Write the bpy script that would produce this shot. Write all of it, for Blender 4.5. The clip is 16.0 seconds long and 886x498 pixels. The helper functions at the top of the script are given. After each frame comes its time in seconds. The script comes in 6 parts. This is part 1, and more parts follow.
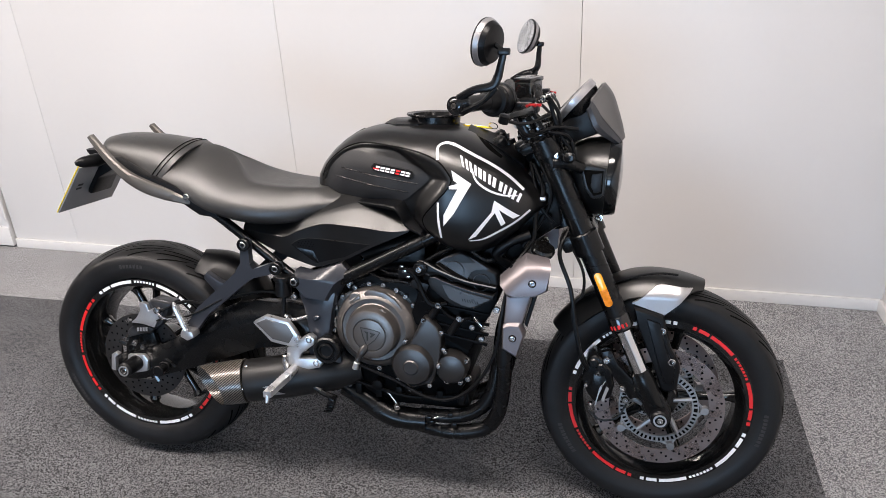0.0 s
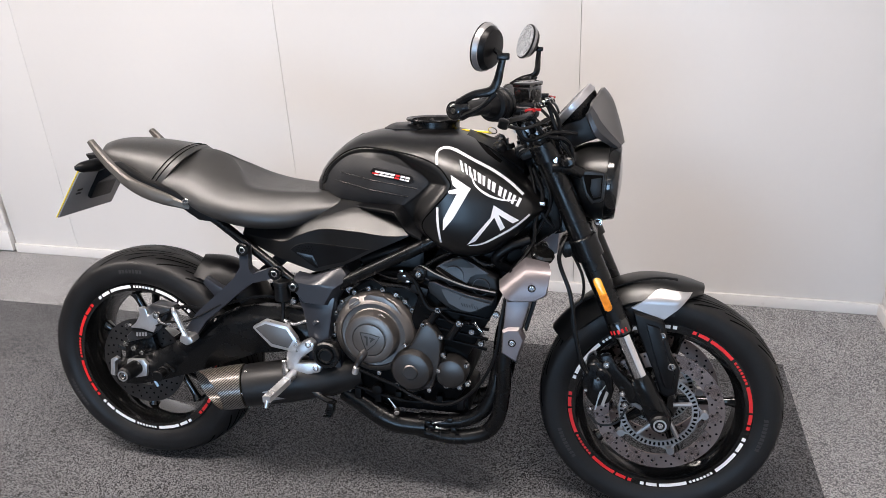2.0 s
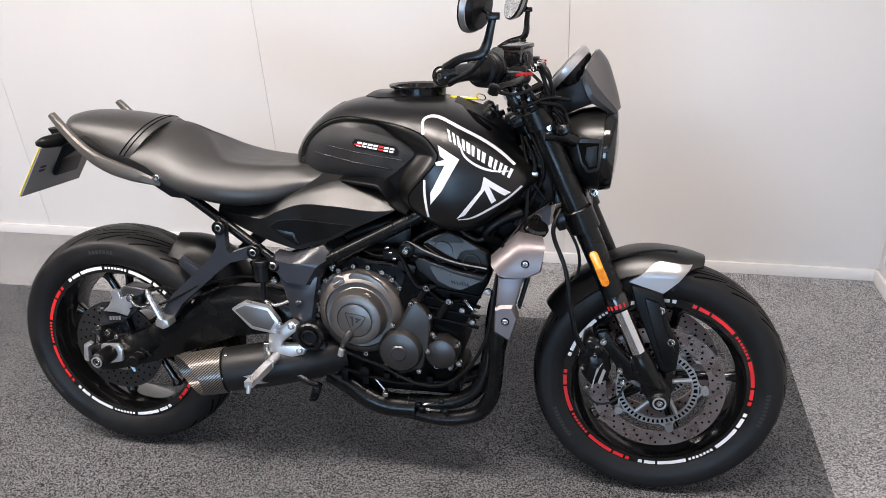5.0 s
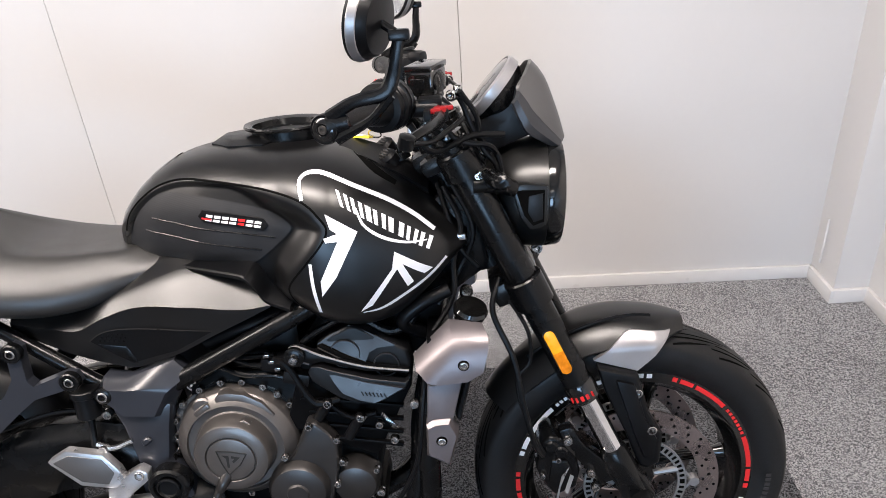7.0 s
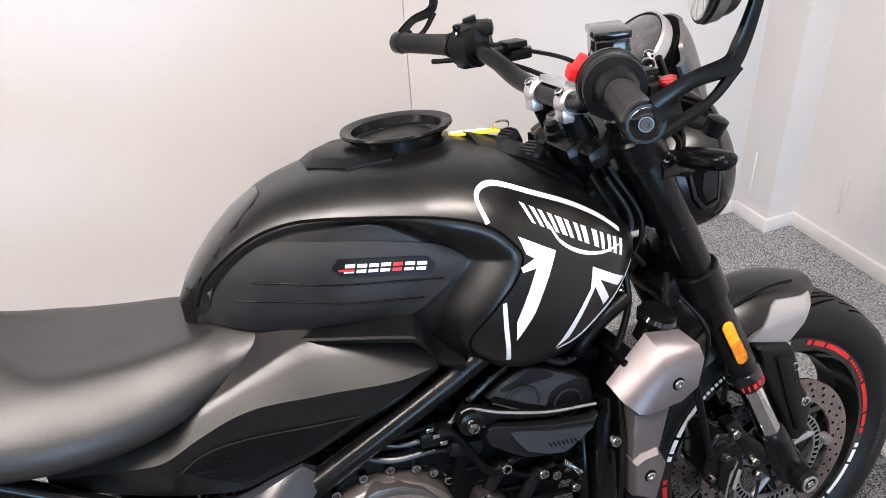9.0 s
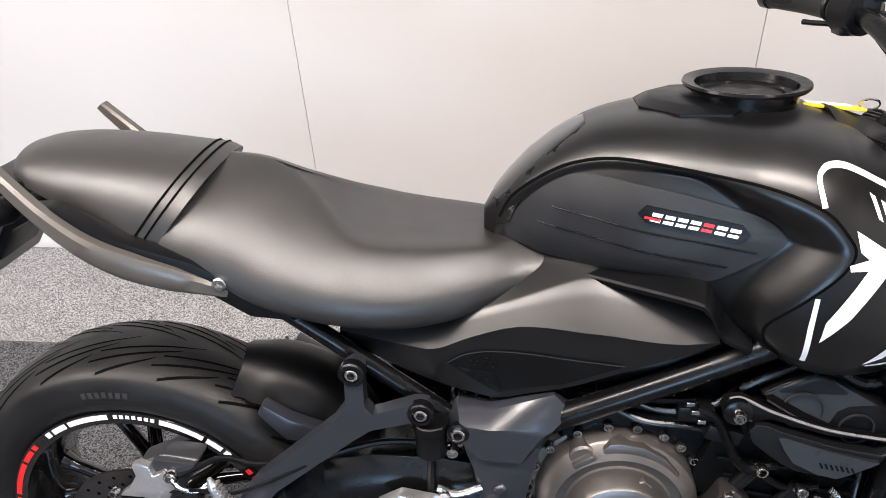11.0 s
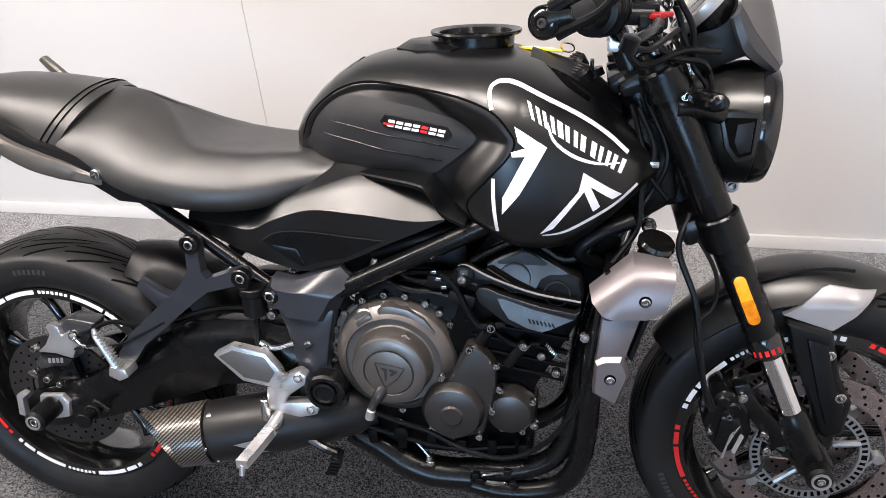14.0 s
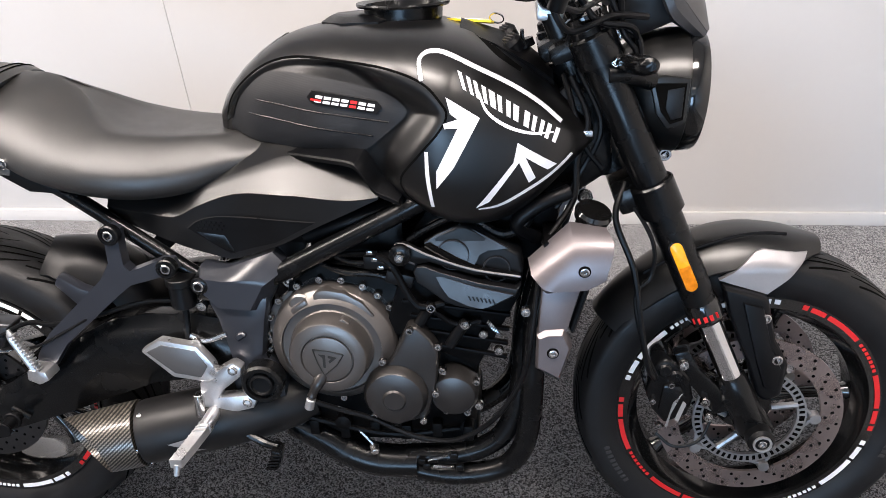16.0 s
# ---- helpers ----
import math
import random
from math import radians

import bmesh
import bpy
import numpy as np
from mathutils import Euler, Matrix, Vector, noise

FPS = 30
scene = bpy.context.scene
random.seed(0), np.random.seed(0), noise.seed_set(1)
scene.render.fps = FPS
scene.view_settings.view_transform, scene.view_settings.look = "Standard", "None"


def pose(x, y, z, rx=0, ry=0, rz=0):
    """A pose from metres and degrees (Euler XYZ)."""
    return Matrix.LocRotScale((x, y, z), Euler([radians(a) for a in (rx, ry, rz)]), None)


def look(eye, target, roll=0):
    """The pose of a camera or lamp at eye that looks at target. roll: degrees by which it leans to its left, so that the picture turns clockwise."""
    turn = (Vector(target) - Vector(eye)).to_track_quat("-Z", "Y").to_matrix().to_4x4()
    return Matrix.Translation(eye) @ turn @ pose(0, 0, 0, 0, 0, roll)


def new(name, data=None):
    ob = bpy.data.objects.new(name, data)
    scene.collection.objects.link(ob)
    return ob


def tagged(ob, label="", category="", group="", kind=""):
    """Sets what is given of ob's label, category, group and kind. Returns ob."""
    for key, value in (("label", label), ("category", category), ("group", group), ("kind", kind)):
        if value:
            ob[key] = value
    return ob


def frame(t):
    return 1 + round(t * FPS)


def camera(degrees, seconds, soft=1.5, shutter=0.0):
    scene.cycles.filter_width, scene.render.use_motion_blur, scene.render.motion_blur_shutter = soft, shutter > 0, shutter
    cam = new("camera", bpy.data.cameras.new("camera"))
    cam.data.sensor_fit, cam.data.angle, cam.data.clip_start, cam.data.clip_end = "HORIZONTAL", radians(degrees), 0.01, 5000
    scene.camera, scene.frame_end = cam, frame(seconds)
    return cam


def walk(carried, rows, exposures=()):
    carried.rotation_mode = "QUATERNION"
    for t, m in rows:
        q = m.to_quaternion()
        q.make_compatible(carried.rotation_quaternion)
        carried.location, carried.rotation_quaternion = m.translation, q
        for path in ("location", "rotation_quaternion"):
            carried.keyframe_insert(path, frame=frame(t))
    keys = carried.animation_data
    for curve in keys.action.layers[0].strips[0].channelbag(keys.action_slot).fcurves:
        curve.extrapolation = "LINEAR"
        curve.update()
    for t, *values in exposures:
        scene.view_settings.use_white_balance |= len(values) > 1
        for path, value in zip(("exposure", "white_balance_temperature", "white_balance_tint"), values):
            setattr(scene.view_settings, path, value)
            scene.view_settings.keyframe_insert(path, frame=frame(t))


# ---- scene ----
cam = camera(61.7, 16.0, soft=0.8)
PATH = [
    (0, (0.268, 0.112, 1.484), (-0.135, 1.87, 0.618), -2.97),
    (0.5, (0.268, 0.112, 1.484), (-0.127, 1.87, 0.618), -3.05),
    (1, (0.268, 0.112, 1.484), (-0.128, 1.87, 0.627), -3.07),
    (1.5, (0.268, 0.112, 1.484), (-0.130, 1.87, 0.628), -3.07),
    (2, (0.268, 0.112, 1.484), (-0.133, 1.87, 0.632), -2.98),
    (2.5, (0.268, 0.112, 1.484), (-0.137, 1.87, 0.631), -2.99),
    (3, (0.268, 0.112, 1.484), (-0.134, 1.87, 0.622), -3.04),
    (3.5, (0.268, 0.112, 1.484), (-0.130, 1.87, 0.603), -3.07),
    (3.7, (0.268, 0.112, 1.484), (-0.132, 1.87, 0.595), -3.10),
    (5.8, (0.174, 0.398, 1.448), (-0.089, 2.128, 0.478), -3.9),
    (6, (0.15, 0.468, 1.448), (-0.076, 2.198, 0.47), -4.0),
    (6.5, (0.128, 0.597, 1.425), (0.001, 2.328, 0.431), -4.1),
    (7, (0.126, 0.689, 1.414), (0.099, 2.419, 0.411), -4.3),
    (7.5, (0.076, 0.847, 1.386), (0.197, 2.57, 0.376), -4.8),
    (8, (-0.015, 0.99, 1.375), (0.297, 2.674, 0.342), -4.7),
    (8.5, (-0.221, 1.047, 1.371), (0.259, 2.67, 0.305), -4.4),
    (9, (-0.385, 1.03, 1.375), (0.169, 2.609, 0.278), -4.0),
    (9.5, (-0.435, 1.029, 1.368), (0.105, 2.589, 0.238), -2.9),
    (10, (-0.474, 1.037, 1.362), (-0.063, 2.609, 0.196), -2.5),
    (10.2, (-0.486, 1.042, 1.367), (-0.176, 2.617, 0.174), -2.6),
    (12.3, (-0.212, 0.906, 1.342), (-0.888, 2.419, 0.222), -3.3),
    (12.5, (-0.192, 0.868, 1.347), (-0.861, 2.387, 0.231), -3.4),
    (13, (-0.103, 0.756, 1.371), (-0.656, 2.327, 0.264), -3.8),
    (13.5, (-0.024, 0.72, 1.362), (-0.469, 2.339, 0.275), -4.2),
    (14, (0.015, 0.711, 1.345), (-0.314, 2.355, 0.254), -4.5),
    (14.5, (0.033, 0.717, 1.34), (-0.207, 2.367, 0.236), -4.7),
    (15, (0.038, 0.714, 1.337), (-0.148, 2.365, 0.223), -4.5),
    (15.5, (0.041, 0.716, 1.32), (-0.124, 2.372, 0.211), -4.1),
    (16, (0.019, 0.72, 1.302), (-0.153, 2.378, 0.197), -3.9),
]
walk(cam, [(t, look(eye, target, roll)) for t, eye, target, roll in PATH],
     [(0, -0.16), (3.5, -0.16), (6, -0.04), (8, 0.0), (10, 0.12), (12.5, 0.13), (13.5, 0.15), (14.3, 0.07), (16, 0.07)])

# ---- light ----
world = bpy.data.worlds.new("room_world")
world.use_nodes = True
scene.world = world
sky = world.node_tree.nodes.new("ShaderNodeTexSky")
sky.sky_type, sky.sun_disc, sky.sun_elevation, sky.sun_rotation = "NISHITA", False, radians(40), radians(200)
world.node_tree.links.new(sky.outputs[0], world.node_tree.nodes["Background"].inputs[0])
world.node_tree.nodes["Background"].inputs[1].default_value = 0.1


def area_light(x, y, z, sx, sy, watts, colour, rx=0, ry=0, rz=0):
    data = bpy.data.lights.new("area_lamp", "AREA")
    data.shape, data.size, data.size_y, data.energy, data.color = "RECTANGLE", sx, sy, watts, colour
    ob = new("area_lamp", data)
    ob.matrix_world = pose(x, y, z, rx, ry, rz)
    return ob


LAMPS = [(x, y, 1.2, 0.30, w) for y, w in ((1.12, 58), (-1.6, 5), (-4.2, 3)) for x in (-4.35, -2.85, -1.35, 0.15)]
WARM = (1.0, 0.893, 0.828)
for lx, ly, sx, sy, watts in LAMPS:
    area_light(lx, ly, 2.425, sx, sy, watts, WARM)
# Blue lamp in the window opening, standing in for daylight from the sky.
area_light(-1.0, -6.02, 1.20, 3.0, 1.88, 200, (0.40, 0.66, 1.0), 90, 0, 0)


# ---- materials ----
def material(name, colour, rough=0.5, metal=0.0, vary=0.15, scale=20.0, grain=0.0, grain_scale=400.0, coat=0.0, rough_vary=0.08, spec=0.5):
    m = bpy.data.materials.new(name)
    m.use_nodes = True
    nt = m.node_tree
    n, l = nt.nodes, nt.links
    b = n["Principled BSDF"]
    b.inputs["Metallic"].default_value = metal
    b.inputs["Coat Weight"].default_value = coat
    b.inputs["Coat Roughness"].default_value = 0.08
    b.inputs["Specular IOR Level"].default_value = spec
    tc = n.new("ShaderNodeTexCoord")
    big = n.new("ShaderNodeTexNoise")
    big.inputs["Scale"].default_value, big.inputs["Detail"].default_value = scale, 6
    fine = n.new("ShaderNodeTexNoise")
    fine.inputs["Scale"].default_value, fine.inputs["Detail"].default_value = scale * 14, 3
    l.new(tc.outputs["Object"], big.inputs["Vector"])
    l.new(tc.outputs["Object"], fine.inputs["Vector"])
    add = n.new("ShaderNodeMath")
    add.operation = "MULTIPLY_ADD"
    l.new(fine.outputs[0], add.inputs[0])
    add.inputs[1].default_value = 0.5
    l.new(big.outputs[0], add.inputs[2])
    ramp = n.new("ShaderNodeMapRange")
    ramp.inputs["From Min"].default_value, ramp.inputs["From Max"].default_value = 0.45, 1.05
    ramp.inputs["To Min"].default_value, ramp.inputs["To Max"].default_value = 1 - vary, 1 + vary
    l.new(add.outputs[0], ramp.inputs["Value"])
    mix = n.new("ShaderNodeVectorMath")
    mix.operation = "SCALE"
    mix.inputs[0].default_value = colour
    l.new(ramp.outputs[0], mix.inputs["Scale"])
    l.new(mix.outputs[0], b.inputs["Base Color"])
    rr = n.new("ShaderNodeMapRange")
    rr.inputs["From Min"].default_value, rr.inputs["From Max"].default_value = 0.3, 0.7
    rr.inputs["To Min"].default_value, rr.inputs["To Max"].default_value = max(rough - rough_vary, 0.02), min(rough + rough_vary, 1)
    l.new(big.outputs[0], rr.inputs["Value"])
    l.new(rr.outputs[0], b.inputs["Roughness"])
    if grain:
        g = n.new("ShaderNodeTexNoise")
        g.inputs["Scale"].default_value, g.inputs["Detail"].default_value = grain_scale, 4
        l.new(tc.outputs["Object"], g.inputs["Vector"])
        bump = n.new("ShaderNodeBump")
        bump.inputs["Strength"].default_value, bump.inputs["Distance"].default_value = grain, 0.001
        l.new(g.outputs[0], bump.inputs["Height"])
        l.new(bump.outputs[0], b.inputs["Normal"])
    return m


def carpet(name, dark, light):
    m = bpy.data.materials.new(name)
    m.use_nodes = True
    n, l = m.node_tree.nodes, m.node_tree.links
    b = n["Principled BSDF"]
    b.inputs["Roughness"].default_value, b.inputs["Specular IOR Level"].default_value = 0.95, 0.15
    tc = n.new("ShaderNodeTexCoord")
    loops = n.new("ShaderNodeTexNoise")
    loops.inputs["Scale"].default_value, loops.inputs["Detail"].default_value = 270, 4
    cells = n.new("ShaderNodeTexVoronoi")
    cells.inputs["Scale"].default_value = 390
    fleck = n.new("ShaderNodeSeparateColor")
    wide = n.new("ShaderNodeTexNoise")
    wide.inputs["Scale"].default_value, wide.inputs["Detail"].default_value = 5, 5
    for node in (loops, cells, wide):
        l.new(tc.outputs["Object"], node.inputs["Vector"])
    mul = n.new("ShaderNodeMath")
    mul.operation = "MULTIPLY_ADD"
    l.new(wide.outputs[0], mul.inputs[0])
    mul.inputs[1].default_value = 0.30
    l.new(loops.outputs[0], mul.inputs[2])
    l.new(cells.outputs["Color"], fleck.inputs[0])
    both = n.new("ShaderNodeMath")
    both.operation = "ADD"
    l.new(mul.outputs[0], both.inputs[0])
    l.new(fleck.outputs[0], both.inputs[1])
    ramp = n.new("ShaderNodeMapRange")
    ramp.data_type, ramp.interpolation_type = "FLOAT_VECTOR", "SMOOTHSTEP"
    ramp.inputs[7].default_value = (0.72, 0.72, 0.72)
    ramp.inputs[8].default_value = (1.62, 1.62, 1.62)
    ramp.inputs[9].default_value = dark
    ramp.inputs[10].default_value = light
    l.new(both.outputs[0], ramp.inputs[6])
    l.new(ramp.outputs["Vector"], b.inputs["Base Color"])
    bump = n.new("ShaderNodeBump")
    bump.inputs["Strength"].default_value, bump.inputs["Distance"].default_value = 0.8, 0.004
    l.new(cells.outputs["Distance"], bump.inputs["Height"])
    l.new(bump.outputs[0], b.inputs["Normal"])
    return m


def carbon(name):
    """Twill weave: bright and dark tows that swap along a diagonal."""
    m = material(name, (0.05, 0.045, 0.04), 0.36, 0.45, coat=0.25)
    n, l = m.node_tree.nodes, m.node_tree.links
    tc = n.new("ShaderNodeTexCoord")
    turn = n.new("ShaderNodeMapping")
    turn.inputs["Rotation"].default_value = (0, radians(-48), 0)
    turn.inputs["Scale"].default_value = (1, 0.25, 1)
    l.new(tc.outputs["Object"], turn.inputs["Vector"])
    twill = n.new("ShaderNodeTexWave")
    twill.inputs["Scale"].default_value, twill.inputs["Distortion"].default_value = 62, 0.25
    l.new(turn.outputs[0], twill.inputs["Vector"])
    tow = n.new("ShaderNodeTexChecker")
    tow.inputs["Scale"].default_value = 420
    tow.inputs["Color1"].default_value = (0.55, 0.55, 0.55, 1)
    tow.inputs["Color2"].default_value = (1, 1, 1, 1)
    l.new(turn.outputs[0], tow.inputs["Vector"])
    ramp = n.new("ShaderNodeMapRange")
    ramp.data_type = "FLOAT_VECTOR"
    ramp.inputs[7].default_value = (0.3, 0.3, 0.3)
    ramp.inputs[8].default_value = (0.75, 0.75, 0.75)
    ramp.inputs[9].default_value = (0.012, 0.011, 0.010)
    ramp.inputs[10].default_value = (0.200, 0.180, 0.155)
    l.new(twill.outputs[0], ramp.inputs[6])
    mul = n.new("ShaderNodeVectorMath")
    mul.operation = "MULTIPLY"
    l.new(ramp.outputs["Vector"], mul.inputs[0])
    l.new(tow.outputs[0], mul.inputs[1])
    l.new(mul.outputs[0], n["Principled BSDF"].inputs["Base Color"])
    return m


def ribbed(name, colour):
    m = material(name, colour, 0.5, 0.0)
    n, l = m.node_tree.nodes, m.node_tree.links
    tc = n.new("ShaderNodeTexCoord")
    wave = n.new("ShaderNodeTexWave")
    wave.wave_type, wave.bands_direction = "BANDS", "Z"
    wave.inputs["Scale"].default_value = 95
    turn = n.new("ShaderNodeMapping")
    turn.inputs["Rotation"].default_value = (0, radians(-9.5), 0)
    l.new(tc.outputs["Object"], turn.inputs["Vector"])
    l.new(turn.outputs[0], wave.inputs["Vector"])
    bump = n.new("ShaderNodeBump")
    bump.inputs["Strength"].default_value, bump.inputs["Distance"].default_value = 0.06, 0.0005
    l.new(wave.outputs[0], bump.inputs["Height"])
    l.new(bump.outputs[0], n["Principled BSDF"].inputs["Normal"])
    return m


MATTE = material("matte_black_paint", (0.003, 0.003, 0.0032), 0.32, spec=0.55, grain=0.04, grain_scale=900, rough_vary=0.03)
SATIN = material("satin_black_metal", (0.003, 0.0032, 0.0036), 0.25, spec=0.28, grain=0.03, grain_scale=700)
GLOSS = material("gloss_black_paint", (0.004, 0.004, 0.004), 0.12, coat=0.5, rough_vary=0.03)
PLASTIC = material("black_plastic", (0.003, 0.0032, 0.0038), 0.36, spec=0.21, grain=0.12, grain_scale=900)
RUBBER = material("tyre_rubber", (0.0085, 0.0085, 0.0092), 0.46, spec=0.25, vary=0.3, grain=0.2, grain_scale=500)
# Near-black that paints the shade inside grooves, holes, pockets and seams.
RECESS_SHADE = material("recess_shade_black", (0.002, 0.002, 0.002), 0.9, spec=0.05)
PAD = ribbed("ribbed_knee_rubber", (0.009, 0.0095, 0.0110))
VINYL = material("seat_vinyl", (0.013, 0.0124, 0.0118), 0.42, spec=0.85, vary=0.1, grain=0.25, grain_scale=1100, rough_vary=0.04)
DARK_CASTING = material("dark_graphite_casting", (0.055, 0.052, 0.051), 0.31, 0.75, vary=0.05, grain=0.12, grain_scale=700, rough_vary=0.03)
ENGINE = material("graphite_casting", (0.150, 0.139, 0.132), 0.34, 0.80, vary=0.05, grain=0.12, grain_scale=700, rough_vary=0.03)
# Darker than the casting: shade of the engraving put into the colour.
EMBLEM = material("engraving_shade", (0.035, 0.034, 0.033), 0.4, 0.6)
BLOCK = material("black_casting", (0.002, 0.002, 0.0023), 0.42, 0.0, spec=0.10, grain=0.3, grain_scale=300)
SILVER = material("satin_silver_paint", (0.42, 0.41, 0.42), 0.33, 0.75, vary=0.05)
COWL = material("pewter_paint", (0.165, 0.147, 0.152), 0.38, 0.7, vary=0.05, grain=0.05, grain_scale=900)
COVER = material("black_moulded_cover", (0.0045, 0.0048, 0.0056), 0.38, spec=0.28, grain=0.12, grain_scale=900)
# Lighter copy of the cover plastic: light on the facets put into the colour.
COVER_LIT = material("lit_cover_moulding", (0.013, 0.0136, 0.0163), 0.33, spec=0.48, vary=0.06, grain=0.06, grain_scale=900)
GRAPHITE_DARK = material("dark_graphite_paint", (0.045, 0.047, 0.052), 0.36, 0.5, vary=0.05)
FILM = material("film_covered_glass", (0.05, 0.05, 0.052), 0.12, vary=0.5, scale=60, coat=0.6, grain=0.5, grain_scale=70)
GRAPHITE = material("graphite_metallic_paint", (0.125, 0.123, 0.124), 0.38, 0.65, vary=0.05)
SIDEWALL = material("moulded_sidewall_marks", (0.03, 0.03, 0.031), 0.6, spec=0.2)
BOWL = material("satin_bowl_paint", (0.006, 0.006, 0.006), 0.30, spec=0.5, rough_vary=0.03)
ALLOY = material("cast_alloy", (0.62, 0.62, 0.63), 0.32, 0.9, vary=0.15, grain=0.15, grain_scale=400)
STEEL = material("bolt_steel", (0.60, 0.59, 0.585), 0.20, 1.0)
CHROME = material("chrome", (0.75, 0.75, 0.76), 0.07, 1.0, rough_vary=0.03)
REAR_DISC = material("dark_disc_steel", (0.07, 0.066, 0.065), 0.35, 0.9, vary=0.2)
# Blue in this black base paints the daylight reflected by the facets.
FRAME = material("black_frame_paint_blue_sheen", (0.0170, 0.0190, 0.0250), 0.30, spec=0.62, vary=0.05, grain=0.03, grain_scale=700, rough_vary=0.02)
SILENCER = material("ceramic_black", (0.005, 0.005, 0.0055), 0.46, spec=0.35)
DISC = material("brake_disc_steel", (0.31, 0.255, 0.245), 0.29, 0.9, vary=0.15)
WHITE = material("white_decal", (0.78, 0.78, 0.80), 0.45, vary=0.03)
RED_ANODISED = material("red_anodised_metal", (0.34, 0.010, 0.012), 0.30, 0.5, vary=0.05)
RED = material("red_decal", (0.55, 0.012, 0.014), 0.42, vary=0.05)
AMBER = material("amber_reflector", (0.90, 0.36, 0.008), 0.22, vary=0.25, scale=90, coat=0.5)
AMBER_DEEP = material("deep_amber_reflector", (0.62, 0.20, 0.004), 0.22, vary=0.3, scale=120, coat=0.5)
YELLOW = material("yellow_plastic", (0.80, 0.62, 0.02), 0.45, vary=0.05)
RAIL_PAINT = material("bronze_grey_paint", (0.105, 0.097, 0.088), 0.36, 0.45, vary=0.06)
RAIL = material("bronze_black_paint", (0.045, 0.041, 0.038), 0.34, 0.4)
# Pale colour for a highlight drawn along an edge.
EDGE_LIGHT = material("pale_edge_highlight", (0.30, 0.29, 0.285), 0.35, 0.5)
GREY = material("grey_plate_back", (0.22, 0.22, 0.225), 0.45, vary=0.06)
CARRIER = material("grey_disc_carrier", (0.34, 0.335, 0.34), 0.38, 0.85, vary=0.1)
CARBON = carbon("carbon_fibre")
GLASS = material("mirror_glass", (0.82, 0.84, 0.86), 0.03, 1.0, vary=0.02, rough_vary=0.01)
SCREEN = material("display_glass", (0.02, 0.03, 0.05), 0.08, coat=0.6, rough_vary=0.02)
WALL = material("white_wall_panel", (0.64, 0.625, 0.615), 0.42, vary=0.012, scale=3, grain=0.05, grain_scale=120)
# Unseen walls, made dark so that the black paint reflects little.
FAR = material("unseen_dark_wall", (0.06, 0.06, 0.066), 0.7, vary=0.05, scale=3)
TRIM = material("white_gloss_trim", (0.68, 0.665, 0.655), 0.35, vary=0.02)
JOINT = material("panel_joint", (0.52, 0.50, 0.49), 0.8)
CEIL = material("ceiling_tile", (0.80, 0.79, 0.78), 0.9, vary=0.03)
LIGHT_CARPET = carpet("light_grey_carpet", (0.105, 0.105, 0.112), (0.53, 0.53, 0.54))
DARK_CARPET = carpet("dark_grey_carpet", (0.018, 0.019, 0.021), (0.208, 0.211, 0.224))
MAT = material("doormat_fibre", (0.013, 0.016, 0.027), 0.95, grain=0.6, grain_scale=300)


# ---- mesh helpers ----
def part(name, bm, mat, parent=None, label="", angle=35):
    me = bpy.data.meshes.new(name)
    bmesh.ops.recalc_face_normals(bm, faces=bm.faces)
    bm.to_mesh(me)
    bm.free()
    me.materials.append(mat)
    me.polygons.foreach_set("use_smooth", [True] * len(me.polygons))
    me.set_sharp_from_angle(angle=radians(angle))
    ob = new(name, me)
    if parent:
        ob.parent = parent
    if label:
        ob["label"] = label
    return ob


def parts(name, bms, mat, parent, label="", angle=35):
    """Several alike parts, each an object of its own."""
    return [part(name, b, mat, parent, label, angle) for b in bms]


def joined(*bms):
    out = bmesh.new()
    for b in bms:
        me = bpy.data.meshes.new("scrap")
        b.to_mesh(me)
        out.from_mesh(me)
        b.free()
        bpy.data.meshes.remove(me)
    return out


def moved(bm, m):
    bmesh.ops.transform(bm, matrix=m, verts=bm.verts)
    return bm


def mirrored(bm):
    return moved(bm, Matrix.Diagonal((1, -1, 1, 1)))


def bevelled(bm, width, segs=2, only_sharp=True):
    if width > 0:
        edges = [e for e in bm.edges if not only_sharp or e.is_boundary or e.calc_face_angle(0) > 0.5]
        bmesh.ops.bevel(bm, geom=edges, offset=width, segments=segs, affect="EDGES", profile=0.6, clamp_overlap=True)
    return bm


def box(c, size, bevel=0.003, rot=(0, 0, 0)):
    bm = bmesh.new()
    bmesh.ops.create_cube(bm, size=1)
    moved(bm, Matrix.Diagonal((*size, 1)))
    bevelled(bm, bevel)
    return moved(bm, pose(*c, *rot))


def prism(poly, y0, y1, bevel=0.004, segs=2):
    """A side-view outline of (x, z), between two widths."""
    bm = bmesh.new()
    face = bm.faces.new([bm.verts.new((x, y0, z)) for x, z in poly])
    ext = bmesh.ops.extrude_face_region(bm, geom=[face])
    bmesh.ops.translate(bm, verts=[v for v in ext["geom"] if isinstance(v, bmesh.types.BMVert)], vec=(0, y1 - y0, 0))
    bmesh.ops.recalc_face_normals(bm, faces=bm.faces)
    return bevelled(bm, bevel, segs)


def frame_of(axis):
    axis = Vector(axis).normalized()
    side = axis.cross(Vector((0, 0, 1)) if abs(axis.z) < 0.9 else Vector((1, 0, 0))).normalized()
    return axis, side, axis.cross(side)


